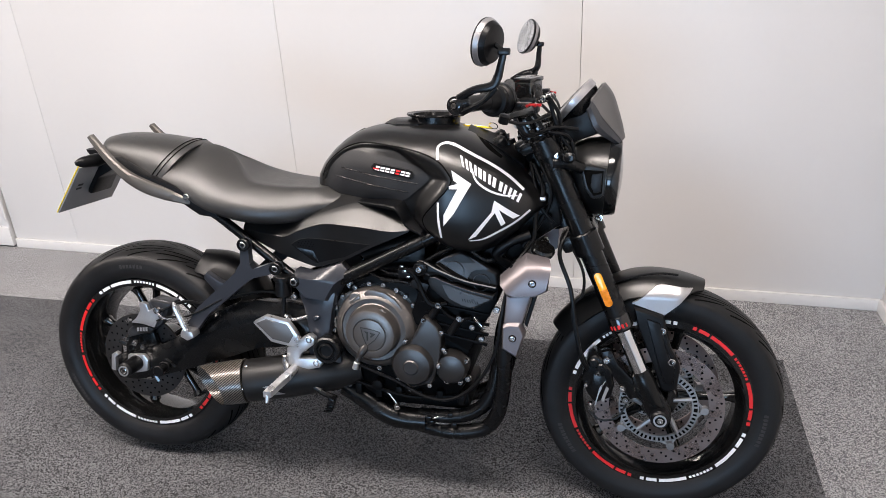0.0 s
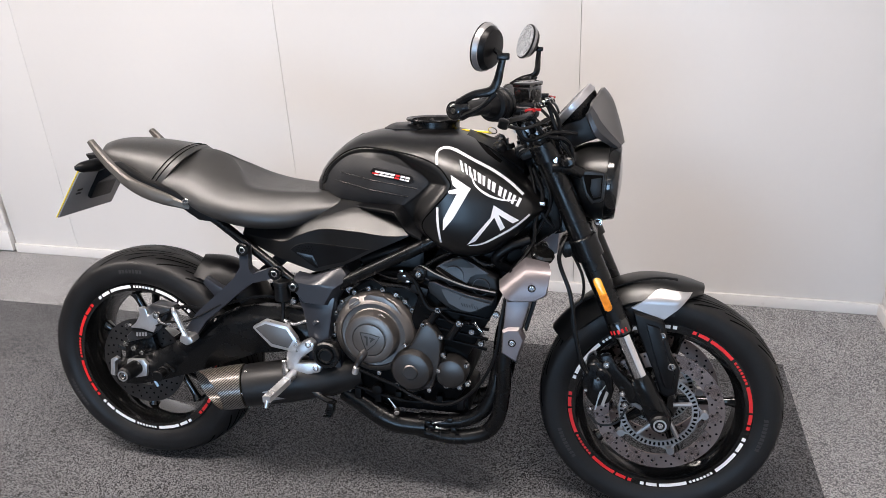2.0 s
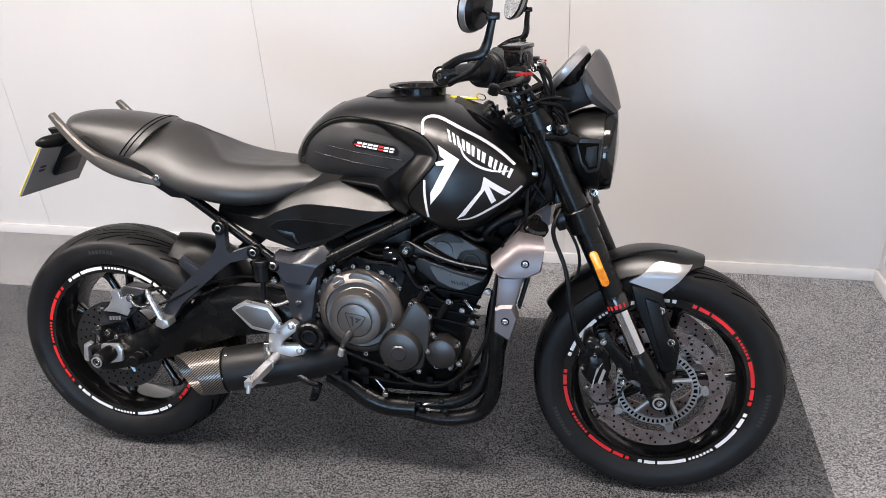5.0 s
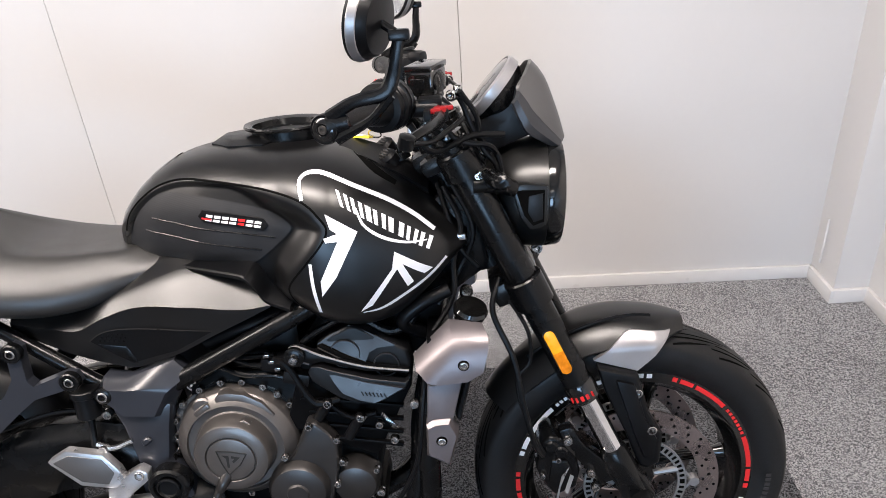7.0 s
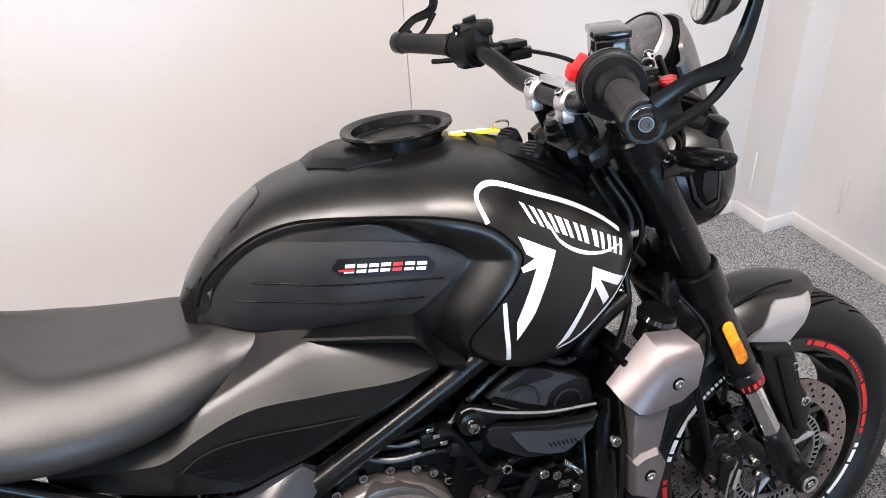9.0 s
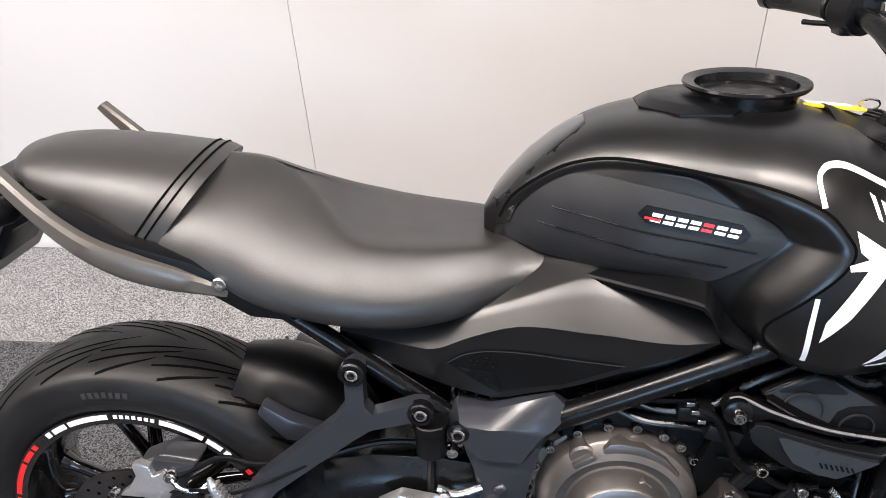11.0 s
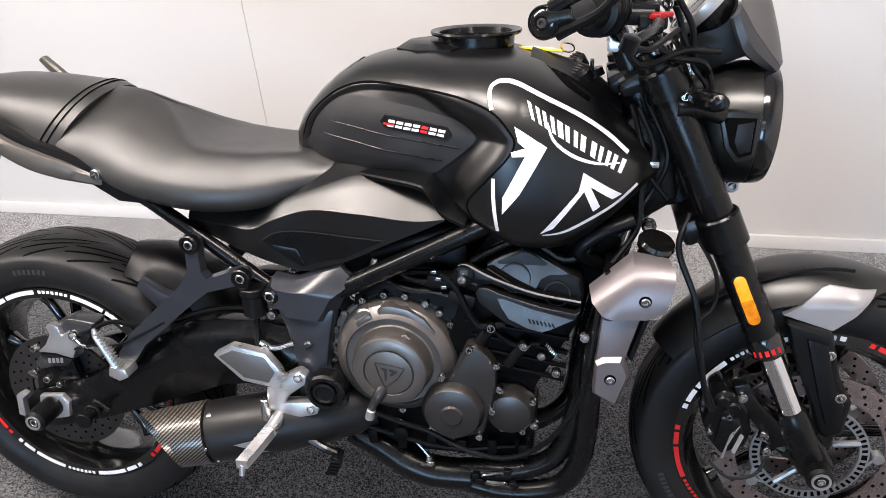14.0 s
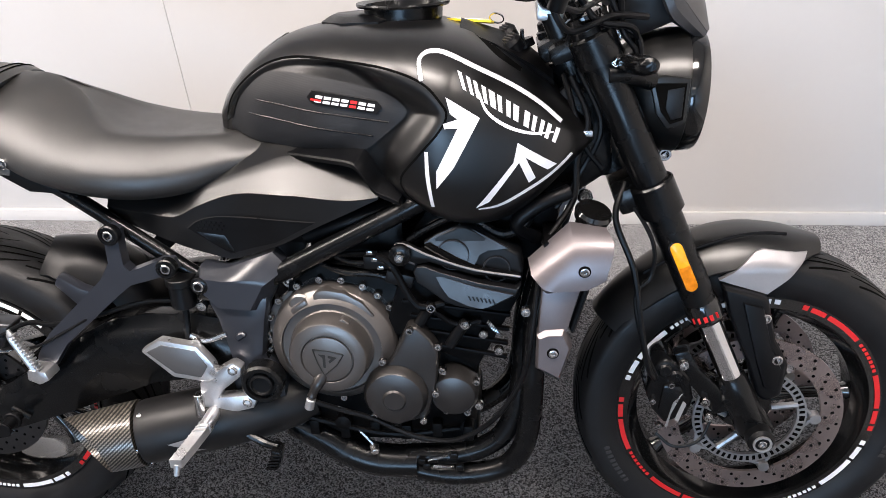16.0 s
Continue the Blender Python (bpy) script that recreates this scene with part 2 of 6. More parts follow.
def lathe(profile, origin, axis, segs=40, arc=360.0, close=False):
    """Profile of (height along the axis, radius)."""
    a, u, v = frame_of(axis)
    o = Vector(origin)
    bm = bmesh.new()
    steps = segs if arc >= 360 else segs + 1
    rings = []
    for h, r in profile:
        rings.append([bm.verts.new(o + a * h + (u * math.cos(radians(arc) * k / segs) + v * math.sin(radians(arc) * k / segs)) * max(r, 1e-5)) for k in range(steps)])
    pairs = list(zip(rings, rings[1:])) + ([(rings[-1], rings[0])] if close else [])
    for p, q in pairs:
        for k in range(segs):
            bm.faces.new((p[k], p[(k + 1) % steps], q[(k + 1) % steps], q[k]))
    if not close and arc >= 360:
        for ring in (rings[0], rings[-1]):
            bm.faces.new(ring)
    return bm


def rod(p, q, r, segs=20, bevel=0.0015, r2=None):
    d = (Vector(q) - Vector(p)).length
    e = r if r2 is None else r2
    b = min(bevel, r * 0.4)
    return lathe([(0, r - b), (b, r), (d - b, e), (d, e - b)], p, Vector(q) - Vector(p), segs)


def spline(pts, n=10):
    p = [Vector(x) for x in pts]
    p = [2 * p[0] - p[1]] + p + [2 * p[-1] - p[-2]]
    out = []
    for i in range(1, len(p) - 2):
        for k in range(n):
            t = k / n
            out.append(0.5 * ((2 * p[i]) + (p[i + 1] - p[i - 1]) * t + (2 * p[i - 1] - 5 * p[i] + 4 * p[i + 1] - p[i + 2]) * t * t + (3 * p[i] - p[i - 1] - 3 * p[i + 1] + p[i + 2]) * t ** 3))
    return out + [p[-2]]


def tube(pts, r, segs=12, n=8, flat=1.0, closed=False, smooth=True):
    """A tube along a path; r one radius or one for each point; flat squeezes it across."""
    path = spline(pts, n) if smooth and len(pts) > 2 else [Vector(p) for p in pts]
    radii = [r] * len(path) if np.isscalar(r) else list(np.interp(np.linspace(0, 1, len(path)), np.linspace(0, 1, len(r)), r))
    bm = bmesh.new()
    rings, side = [], None
    for i, p in enumerate(path):
        d = (path[min(i + 1, len(path) - 1)] - path[max(i - 1, 0)]).normalized()
        if side is None:
            _, side, up = frame_of(d)
        side = (side - d * side.dot(d)).normalized()
        up = d.cross(side)
        rings.append([bm.verts.new(p + (side * math.cos(2 * math.pi * k / segs) * flat + up * math.sin(2 * math.pi * k / segs)) * radii[i]) for k in range(segs)])
    for a, b in zip(rings, rings[1:]):
        for k in range(segs):
            bm.faces.new((a[k], a[(k + 1) % segs], b[(k + 1) % segs], b[k]))
    bm.faces.new(rings[0])
    bm.faces.new(rings[-1])
    return bm


def loft(rings, closed_ring=True, caps=True):
    bm = bmesh.new()
    vs = [[bm.verts.new(p) for p in ring] for ring in rings]
    n = len(vs[0])
    for a, b in zip(vs, vs[1:]):
        for k in range(n if closed_ring else n - 1):
            bm.faces.new((a[k], a[(k + 1) % n], b[(k + 1) % n], b[k]))
    if caps and closed_ring:
        bm.faces.new(vs[0])
        bm.faces.new(vs[-1])
    return bm


def patch(poly, depth, off=0.0008, thick=0.0, step=0.012):
    """A sheet with a side-view outline of (x, z), laid on the surface y = -depth(x, z)."""
    bm = bmesh.new()
    bm.faces.new([bm.verts.new((x, 0, z)) for x, z in poly])
    xs, zs = [p[0] for p in poly], [p[1] for p in poly]
    for lo, hi, no in ((min(xs), max(xs), (1, 0, 0)), (min(zs), max(zs), (0, 0, 1))):
        for k in range(1, int((hi - lo) / step) + 1):
            bmesh.ops.bisect_plane(bm, geom=bm.verts[:] + bm.edges[:] + bm.faces[:], dist=1e-6, plane_co=Vector(no) * (lo + k * step), plane_no=no)
    if thick:
        ext = bmesh.ops.extrude_face_region(bm, geom=bm.faces[:])
        back = {v for v in ext["geom"] if isinstance(v, bmesh.types.BMVert)}
    for v in bm.verts:
        inner = thick if thick and v in back else 0.0
        v.co.y = -(float(depth(v.co.x, v.co.z)) + off - inner)
    return bm


def stripe(pts, width, depth, off=0.0008, n=8):
    """A painted line of one width, or one for each point, along (x, z) points on the surface y = -depth(x, z)."""
    path = spline([(x, 0, z) for x, z in pts], n) if len(pts) > 2 else [Vector((x, 0, z)) for x, z in (np.array(pts[0]) + (np.array(pts[1]) - np.array(pts[0])) * t for t in np.linspace(0, 1, 12))]
    w = np.interp(np.linspace(0, 1, len(path)), np.linspace(0, 1, 2 if np.isscalar(width) else len(width)), [width] * 2 if np.isscalar(width) else width)
    bm = bmesh.new()
    rows = []
    for i, p in enumerate(path):
        d = (path[min(i + 1, len(path) - 1)] - path[max(i - 1, 0)]).normalized()
        nrm = Vector((-d.z, 0, d.x))
        row = []
        for s in (-0.5, 0, 0.5):
            q = p + nrm * w[i] * s
            row.append(bm.verts.new((q.x, -(float(depth(q.x, q.z)) + off), q.z)))
        rows.append(row)
    for a, b in zip(rows, rows[1:]):
        for k in (0, 1):
            bm.faces.new((a[k], a[k + 1], b[k + 1], b[k]))
    return bm


def bolt(p, axis=(0, -1, 0), r=0.006, h=0.005):
    """A socket-head bolt with its recess."""
    return lathe([(0, r), (h * 0.8, r), (h, r * 0.86), (h, r * 0.62), (h * 0.15, r * 0.58), (h * 0.15, 0.0)], p, axis, 14)


def hermite(xs, ys):
    xs, ys = np.array(xs, float), np.array(ys, float)
    m = np.gradient(ys, xs)

    def f(x):
        x = np.clip(x, xs[0], xs[-1])
        i = np.clip(np.searchsorted(xs, x) - 1, 0, len(xs) - 2)
        h = xs[i + 1] - xs[i]
        t = (x - xs[i]) / h
        return (2 * t**3 - 3 * t**2 + 1) * ys[i] + (t**3 - 2 * t**2 + t) * h * m[i] + (-2 * t**3 + 3 * t**2) * ys[i + 1] + (t**3 - t**2) * h * m[i + 1]

    return f


# ---- the room ----
def slab(name, lo, hi, mat, label, bevel=0.0, parent=None):
    c, s = [(a + b) / 2 for a, b in zip(lo, hi)], [b - a for a, b in zip(lo, hi)]
    ob = part(name, box(c, s, bevel), mat, parent)
    if not parent:
        tagged(ob, label, name.split("_")[0], kind="structure")
    return ob


WEST, EAST, SOUTH, HIGH = -5.2, 1.43, -6.0, 2.5
NORTH_TURN = -2.2
slab("floor", (WEST - 0.2, SOUTH - 0.2, -0.1), (EAST + 0.2, 3.2, 0.0), LIGHT_CARPET, "light grey flecked loop-pile carpet along the white walls")
dark = part("carpet", box((0, 0, 0), (6.0, 7.6, 0.006), 0.001), DARK_CARPET)
dark.matrix_world = pose(0.905, 2.388, 0.002, 0, 0, -1.3) @ pose(-3.0, -3.8, 0, 0, 0, 0)
tagged(dark, "dark grey flecked carpet laid on the lighter carpet under the motorcycle", "carpet", kind="structure")
slab("ceiling", (WEST - 0.2, SOUTH - 0.2, HIGH), (EAST + 0.2, 3.2, HIGH + 0.1), CEIL, "plain white ceiling with flush light panels")
slab("wall_east", (EAST, SOUTH - 0.1, 0), (EAST + 0.12, 2.64, HIGH), WALL, "smooth white painted side wall")
slab("wall_west", (WEST - 0.12, SOUTH - 0.1, 0), (WEST, 3.1, HIGH), FAR, "unseen dark grey side wall that keeps reflections dim")
south = new("wall_south")
tagged(south, "unseen dark grey wall with a wide shop window", "wall", kind="structure")
for lo, hi in (((WEST, 0), (EAST, 0.2)), ((WEST, 2.2), (EAST, HIGH)), ((WEST, 0.2), (-2.6, 2.2)), ((0.6, 0.2), (EAST, 2.2))):
    slab("wall_piece", (lo[0], SOUTH - 0.12, lo[1]), (hi[0], SOUTH, hi[1]), FAR, "", parent=south)
window = new("window_1")
tagged(window, "wide white-framed shop window letting in daylight", "window", kind="structure")
for k in range(5):
    slab("mullion", (-2.6 + 0.78 * k, SOUTH - 0.1, 0.25), (-2.52 + 0.78 * k, SOUTH - 0.04, 2.15), TRIM, "", 0.003, window)
for z in (0.2, 2.15):
    slab("rail", (-2.6, SOUTH - 0.1, z), (0.6, SOUTH - 0.04, z + 0.05), TRIM, "", 0.003, window)

north = new("wall_north")
north.matrix_world = pose(1.312, 2.784, 0, 0, 0, NORTH_TURN)
tagged(north, "white wall of tall flush panels with thin dark joints", "wall", kind="structure")
part("backing", box((-3.1, 0.07, HIGH / 2), (7.2, 0.1, HIGH), 0), JOINT, north)
JOINTS = [0.45, -1.128, -2.292, -3.492, -3.848]
for a, b in zip(JOINTS, JOINTS[1:]):
    part("panel", box(((a + b) / 2, 0.009, HIGH / 2 + 0.02), (a - b - 0.0016, 0.018, HIGH - 0.04), 0.0006), WALL, north)
part("panel", box((-4.273, 0.009, 2.28), (0.846, 0.018, 0.44), 0.001), WALL, north)
part("panel", box((-5.6, 0.009, HIGH / 2), (1.83, 0.018, HIGH), 0.001), WALL, north)
base = part("baseboard", box((-1.924, -0.006, 0.023), (3.848, 0.012, 0.046), 0.003), TRIM)
base.matrix_world = north.matrix_world
tagged(base, "low white painted skirting board along the panelled wall", "baseboard", kind="structure")

door = new("door_1")
door.matrix_world = north.matrix_world @ pose(-3.854, 0.0, 0, 0, 0, 0)
tagged(door, "closed white flush door with pale hinges and a kick rail", "door", kind="structure")
part("leaf", box((-0.425, 0.003, 1.03), (0.84, 0.030, 2.04), 0.003), TRIM, door)
part("kick_rail", box((-0.425, -0.015, 0.06), (0.84, 0.008, 0.10), 0.003), TRIM, door)
for z in (0.205, 1.0, 1.8):
    part("hinge", joined(rod((0.0, -0.022, z - 0.05), (0.0, -0.022, z + 0.05), 0.006), box((-0.016, -0.0165, z), (0.03, 0.003, 0.09), 0.001)), TRIM, door, "off-white painted butt hinge")
mat_ob = part("doormat", box((0, 0, 0.010), (1.1, 0.40, 0.012), 0.004), MAT)
mat_ob.matrix_world = pose(-3.205, 2.665, 0.001, 0, 0, NORTH_TURN)
tagged(mat_ob, "black fibre doormat lying on the carpet by the door", "doormat")

column = part("column", box((1.419, 2.78, HIGH / 2), (0.20, 0.30, HIGH), 0.004), WALL)
tagged(column, "boxed white corner column between the two walls", "column", kind="structure")
for name, c, s in (("trim", (1.366, 2.623, 0.024), (0.108, 0.014, 0.048)), ("trim", (1.312, 2.694, 0.024), (0.014, 0.156, 0.048)), ("trim", (EAST - 0.006, -1.65, 0.024), (0.014, 8.56, 0.048))):
    ob = part(name, box(c, s, 0.003), TRIM)
    tagged(ob, "white painted skirting at the foot of the wall", "trim", kind="structure")
for c, s in (((1.300, 2.705, 0.18), (0.006, 0.004, 0.16)), ((1.421, 2.45, 0.20), (0.004, 0.006, 0.12))):
    ob = part("trim", box(c, s, 0.001), TRIM)
    tagged(ob, "thin white cable trunking on the wall", "trim", kind="structure")
EMIT = bpy.data.materials.new("light_panel")
EMIT.use_nodes = True
EMIT.node_tree.nodes["Principled BSDF"].inputs["Emission Color"].default_value = (*WARM, 1)
EMIT.node_tree.nodes["Principled BSDF"].inputs["Emission Strength"].default_value = 2.0
for lx, ly, sx, sy, watts in LAMPS:
    lamp = new("ceiling_light")
    lamp.location = (lx, ly, HIGH)
    part("frame", box((0, 0, -0.02), (sx + 0.05, sy + 0.05, 0.04), 0.004), TRIM, lamp)
    part("diffuser", box((0, 0, -0.045), (sx, sy, 0.012), 0.002), EMIT, lamp)
    tagged(lamp, "flat glowing white panel light on the ceiling", "light", group="ceiling panel lights")

# ---- the motorcycle: x ahead, y to its left, z up, leaning on its stand ----
bike = new("motorcycle")
bike.matrix_world = pose(-0.985, 1.711, 0.0, -10.2, 0, -1.0)
tagged(bike, "matt black motorcycle with red and white rim tape", "motorcycle")
REAR, FRONT = (0.0, 0.315), (1.424, 0.300)


def at_angle(c, r, deg, y):
    return (c[0] + r * math.cos(radians(deg)), y, c[1] + r * math.sin(radians(deg)))


def tyre_profile(big, half):
    """Half a tyre's outline as (width, radius), from the bead to the crown."""
    pts = [(half * 0.80, 0.2255), (half * 0.90, 0.236), (half * 0.985, 0.250), (half * 1.0, 0.262), (half * 0.985, 0.274)]
    edge = 0.28
    for k in range(1, 9):
        a = radians(11.0 * k + 2)
        pts.append((half * 0.985 * math.cos(a), edge - 0.004 + (big - edge + 0.004) * math.sin(a)))
    return pts + [(0.0, big)]


def annulus(c, r0, r1, a0, a1, y, thick=0.0006, n=None):
    """A flat ring segment in side view."""
    n = n or max(2, int(abs(a1 - a0) / 3))
    bm = bmesh.new()
    rows = [[bm.verts.new(at_angle(c, r, a0 + (a1 - a0) * k / n, yy)) for r, yy in ((r0, y), (r1, y), (r1, y + thick), (r0, y + thick))] for k in range(n + 1)]
    for p, q in zip(rows, rows[1:]):
        for k in range(4):
            bm.faces.new((p[k], p[(k + 1) % 4], q[(k + 1) % 4], q[k]))
    bm.faces.new(rows[0])
    bm.faces.new(rows[-1])
    return bm


def drilled_disc(c, y, r0, r1, thick, holes):
    disc = lathe([(0, r0), (0, r1), (thick, r1), (thick, r0)], (c[0], y, c[1]), (0, 1, 0), 72, close=True)
    marks = []
    for k in range(holes):
        for j, f in enumerate((0.22, 0.5, 0.78)):
            p = at_angle(c, r0 + (r1 - r0) * f, 360 / holes * (k + 0.33 * j), y - 0.0004)
            marks.append(lathe([(0, 0.0030), (0.0006, 0.0030)], p, (0, 1, 0), 8))
    return disc, joined(*marks)


def wheel(name, c, big, half, rim_half, spoke_turn, forked, tape):
    """Rim with spokes; the tyre, the tape and the hub are its parts."""
    o = (c[0], 0, c[1])
    rh = rim_half
    rim = lathe([(-rh, 0.226), (-rh, 0.206), (-rh + 0.012, 0.200), (-rh * 0.45, 0.186), (rh * 0.45, 0.186), (rh - 0.012, 0.200), (rh, 0.206), (rh, 0.226), (rh - 0.008, 0.229), (rh * 0.4, 0.196), (-rh * 0.4, 0.196), (-rh + 0.008, 0.229)], o, (0, 1, 0), 96, close=True)
    hub = lathe([(-rh * 0.75, 0.02), (-rh * 0.75, 0.046), (-rh * 0.5, 0.052), (rh * 0.5, 0.052), (rh * 0.75, 0.046), (rh * 0.75, 0.02)], o, (0, 1, 0), 40, close=True)
    bodies = []
    for k in range(5):
        a = spoke_turn + 72 * k
        arms = []
        for fork in ((-12, 12) if forked else (0,)):
            arms.append(tube([at_angle(c, 0.042, a, 0), at_angle(c, 0.10, a + fork * 0.5, 0), at_angle(c, 0.165, a + fork * 0.85, 0), at_angle(c, 0.196, a + fork, 0)], [0.017, 0.011, 0.011, 0.020], 12, 6))
        bodies.append(joined(*arms))
    ob = part(name, rim, GLOSS, bike, "gloss black cast wheel with five spokes")
    part("hub", hub, GLOSS, ob)
    parts("spoke", bodies, GLOSS, ob)
    half_p = tyre_profile(big, half)
    prof = [(-y, r) for y, r in half_p] + [(y, r) for y, r in half_p[-2::-1]]
    prof = [(-half * 0.72, 0.219)] + prof + [(half * 0.72, 0.219)]
    part("tyre", lathe(prof, o, (0, 1, 0), 120, close=True), RUBBER, ob, "black road tyre with slanted tread grooves")
    grooves = []
    ys, rs = np.array([p[0] for p in half_p[4:]])[::-1], np.array([p[1] for p in half_p[4:]])[::-1]

    def on(y, deg):
        return Vector(at_angle(c, float(np.interp(abs(y), ys, rs)) + 0.0006, deg, y))

    for k in range(20):
        a = 360 / 20 * k
        for side in (-1, 1):
            for y0, y1, da, w, sh in ((0.04, 0.44, 27, 0.0046, 0), (0.24, 0.66, 24, 0.0056, 5), (0.50, 0.86, 15, 0.0060, 11)):
                bm = bmesh.new()
                rows = []
                for t in np.linspace(0, 1, 9):
                    y, deg = side * half * (y0 + (y1 - y0) * t), a + sh + (3 * side) + da * t ** 1.3
                    ww = 0.5 * w * (0.40 + 0.60 * t) * math.sin(math.pi * min(max(t, 0.05), 0.95)) ** 0.3
                    rows.append([bm.verts.new(on(y - ww, deg)), bm.verts.new(on(y + ww, deg))])
                for p, q in zip(rows, rows[1:]):
                    bm.faces.new((p[0], p[1], q[1], q[0]))
                grooves.append(bm)
    # Dark strips laid on the rubber paint the shade of uncut grooves.
    part("tread", joined(*grooves), RECESS_SHADE, ob)["kind"] = "stuff"
    by_r = sorted((q[1], q[0]) for q in half_p[:max(range(len(half_p)), key=lambda i: half_p[i][0]) + 3])

    def side_at(r):
        return float(np.interp(r, [q[0] for q in by_r], [q[1] for q in by_r]))

    marks = [annulus(c, r - 0.005, r + 0.005, s + 2.3 * k, s + 2.3 * k + 1.5, -side_at(r) - 0.0008, n=2) for r, s, count in ((big * 0.845, 198, 9), (big * 0.845, -20, 9), (big * 0.845, 85, 7)) for k in range(count)]
    part("sidewall_relief", joined(*marks), SIDEWALL, ob)["kind"] = "stuff"
    for centre, mat in tape:
        bits = []
        for a0, a1 in ((-41, -38.5), (-37, -30), (-28.5, -10.5), (10.5, 28.5), (30, 37), (38.5, 41)):
            bits.append(annulus(c, 0.2142, 0.2228, centre + a0, centre + a1, -rh - 0.0012))
        for k in range(7):
            bits.append(annulus(c, 0.2155, 0.2215, centre - 8.6 + k * 2.5, centre - 7.0 + k * 2.5, -rh - 0.0012, n=2))
        part("rim_tape", joined(*bits), mat, ob)
    return ob


rear = wheel("rear_wheel", REAR, 0.315, 0.086, 0.074, 100, True, ((176, RED), (86, WHITE), (-97, WHITE), (-5, RED)))
front = wheel("front_wheel", FRONT, 0.300, 0.062, 0.050, 4, False, ((31, RED), (-57, WHITE), (-145, RED), (123, WHITE)))

# Brakes.
for side in (-1, 1):
    y = 0.066 * side - 0.0025
    disc, marks = drilled_disc(FRONT, y, 0.120, 0.157, 0.005, 26)
    d = part("brake_disc", disc, DISC, front, "drilled steel brake disc with a brown sheen")
    # Dark dots on the solid disc paint the shade of its holes.
    part("hole_shade", marks, RECESS_SHADE, front)["kind"] = "stuff"
    arms = [lathe([(-0.003, 0.080), (-0.003, 0.0965), (0.003, 0.0965), (0.003, 0.080)], (FRONT[0], y, FRONT[1]), (0, 1, 0), 60, close=True)]
    for k in range(5):
        a = 72 * k + 1
        for d in (-15, 13):
            arms.append(prism([at_angle(FRONT, 0.095, a + d, 0)[::2], at_angle(FRONT, 0.106, a + d * 0.30, 0)[::2], at_angle(FRONT, 0.112, a + d * 0.05, 0)[::2], at_angle(FRONT, 0.104, a - d * 0.05, 0)[::2], at_angle(FRONT, 0.095, a + d * 0.70, 0)[::2]], y - 0.003, y + 0.003, 0.001))
        arms.append(tube([at_angle(FRONT, 0.040, a + 30, y), at_angle(FRONT, 0.083, a + 18, y)], 0.006, 8))
        arms.append(lathe([(-0.009, 0.004), (-0.009, 0.0095), (0.006, 0.0105), (0.006, 0.004)], at_angle(FRONT, 0.109, a, y), (0, 1, 0), 18))
    part("disc_carrier", joined(*arms), CARRIER, front, "grey alloy disc carrier")
    # Slots are not cut: dark bars paint their shade.
    slots = [annulus(FRONT, 0.0838, 0.0930, a, a + 3.4, y - 0.0036) for a in range(0, 360, 7)]
    part("slot_shade", joined(*slots), RECESS_SHADE, front)["kind"] = "stuff"
disc, marks = drilled_disc(REAR, -0.088, 0.075, 0.1275, 0.005, 26)
part("brake_disc", disc, REAR_DISC, rear, "drilled steel rear brake disc")
# Rear disc holes likewise: dark dots for their shade.
part("hole_shade", marks, RECESS_SHADE, rear)["kind"] = "stuff"
part("disc_carrier", joined(*[tube([at_angle(REAR, 0.03, 72 * k, -0.084), at_angle(REAR, 0.085, 72 * k + 8, -0.085)], 0.009, 8) for k in range(5)]), GLOSS, rear)

for side in (-1, 1):
    def flip(bm, s=side):
        return bm if s < 0 else mirrored(bm)

    cal = part("front_caliper", flip(joined(prism([(1.246, 0.432), (1.262, 0.446), (1.280, 0.438), (1.306, 0.406), (1.314, 0.368), (1.307, 0.334), (1.270, 0.316), (1.248, 0.344), (1.234, 0.378)], -0.118, -0.050, 0.009, 3), prism([(1.262, 0.398), (1.290, 0.396), (1.300, 0.372), (1.296, 0.338), (1.270, 0.326), (1.256, 0.350)], -0.124, -0.110, 0.005, 2), *[rod((x, -0.116, z), (x, -0.123, z), 0.012, 20, 0.003) for x, z in ((1.262, 0.424), (1.280, 0.412))])), SATIN, bike, "black sliding front brake caliper")
    part("lettering", flip(prism([(1.295, 0.368), (1.301, 0.363), (1.290, 0.326), (1.284, 0.331)], -0.1252, -0.1240, 0)), GREY, cal)
    part("shield", flip(prism([(1.294, 0.385), (1.279, 0.364), (1.269, 0.316), (1.273, 0.317), (1.277, 0.342), (1.286, 0.367)], -0.1255, -0.1240, 0)), ALLOY, cal)
    parts("bolt_head", [flip(bolt((x, -0.112, z), (0, -1, 0), 0.0085, 0.010)) for x, z in ((1.292, 0.434), (1.333, 0.363), (1.341, 0.333))], STEEL, cal)
    parts("pin", [flip(bolt((x, -0.118, z), (0, -1, 0), 0.0055, 0.008)) for x, z in ((1.274, 0.398), (1.259, 0.317), (1.246, 0.366))], STEEL, cal)
    part("caliper_bracket", flip(prism([(1.277, 0.451), (1.299, 0.458), (1.321, 0.421), (1.370, 0.372), (1.382, 0.343), (1.352, 0.332), (1.326, 0.366), (1.288, 0.418)], -0.112, -0.088, 0.005)), SATIN, cal)
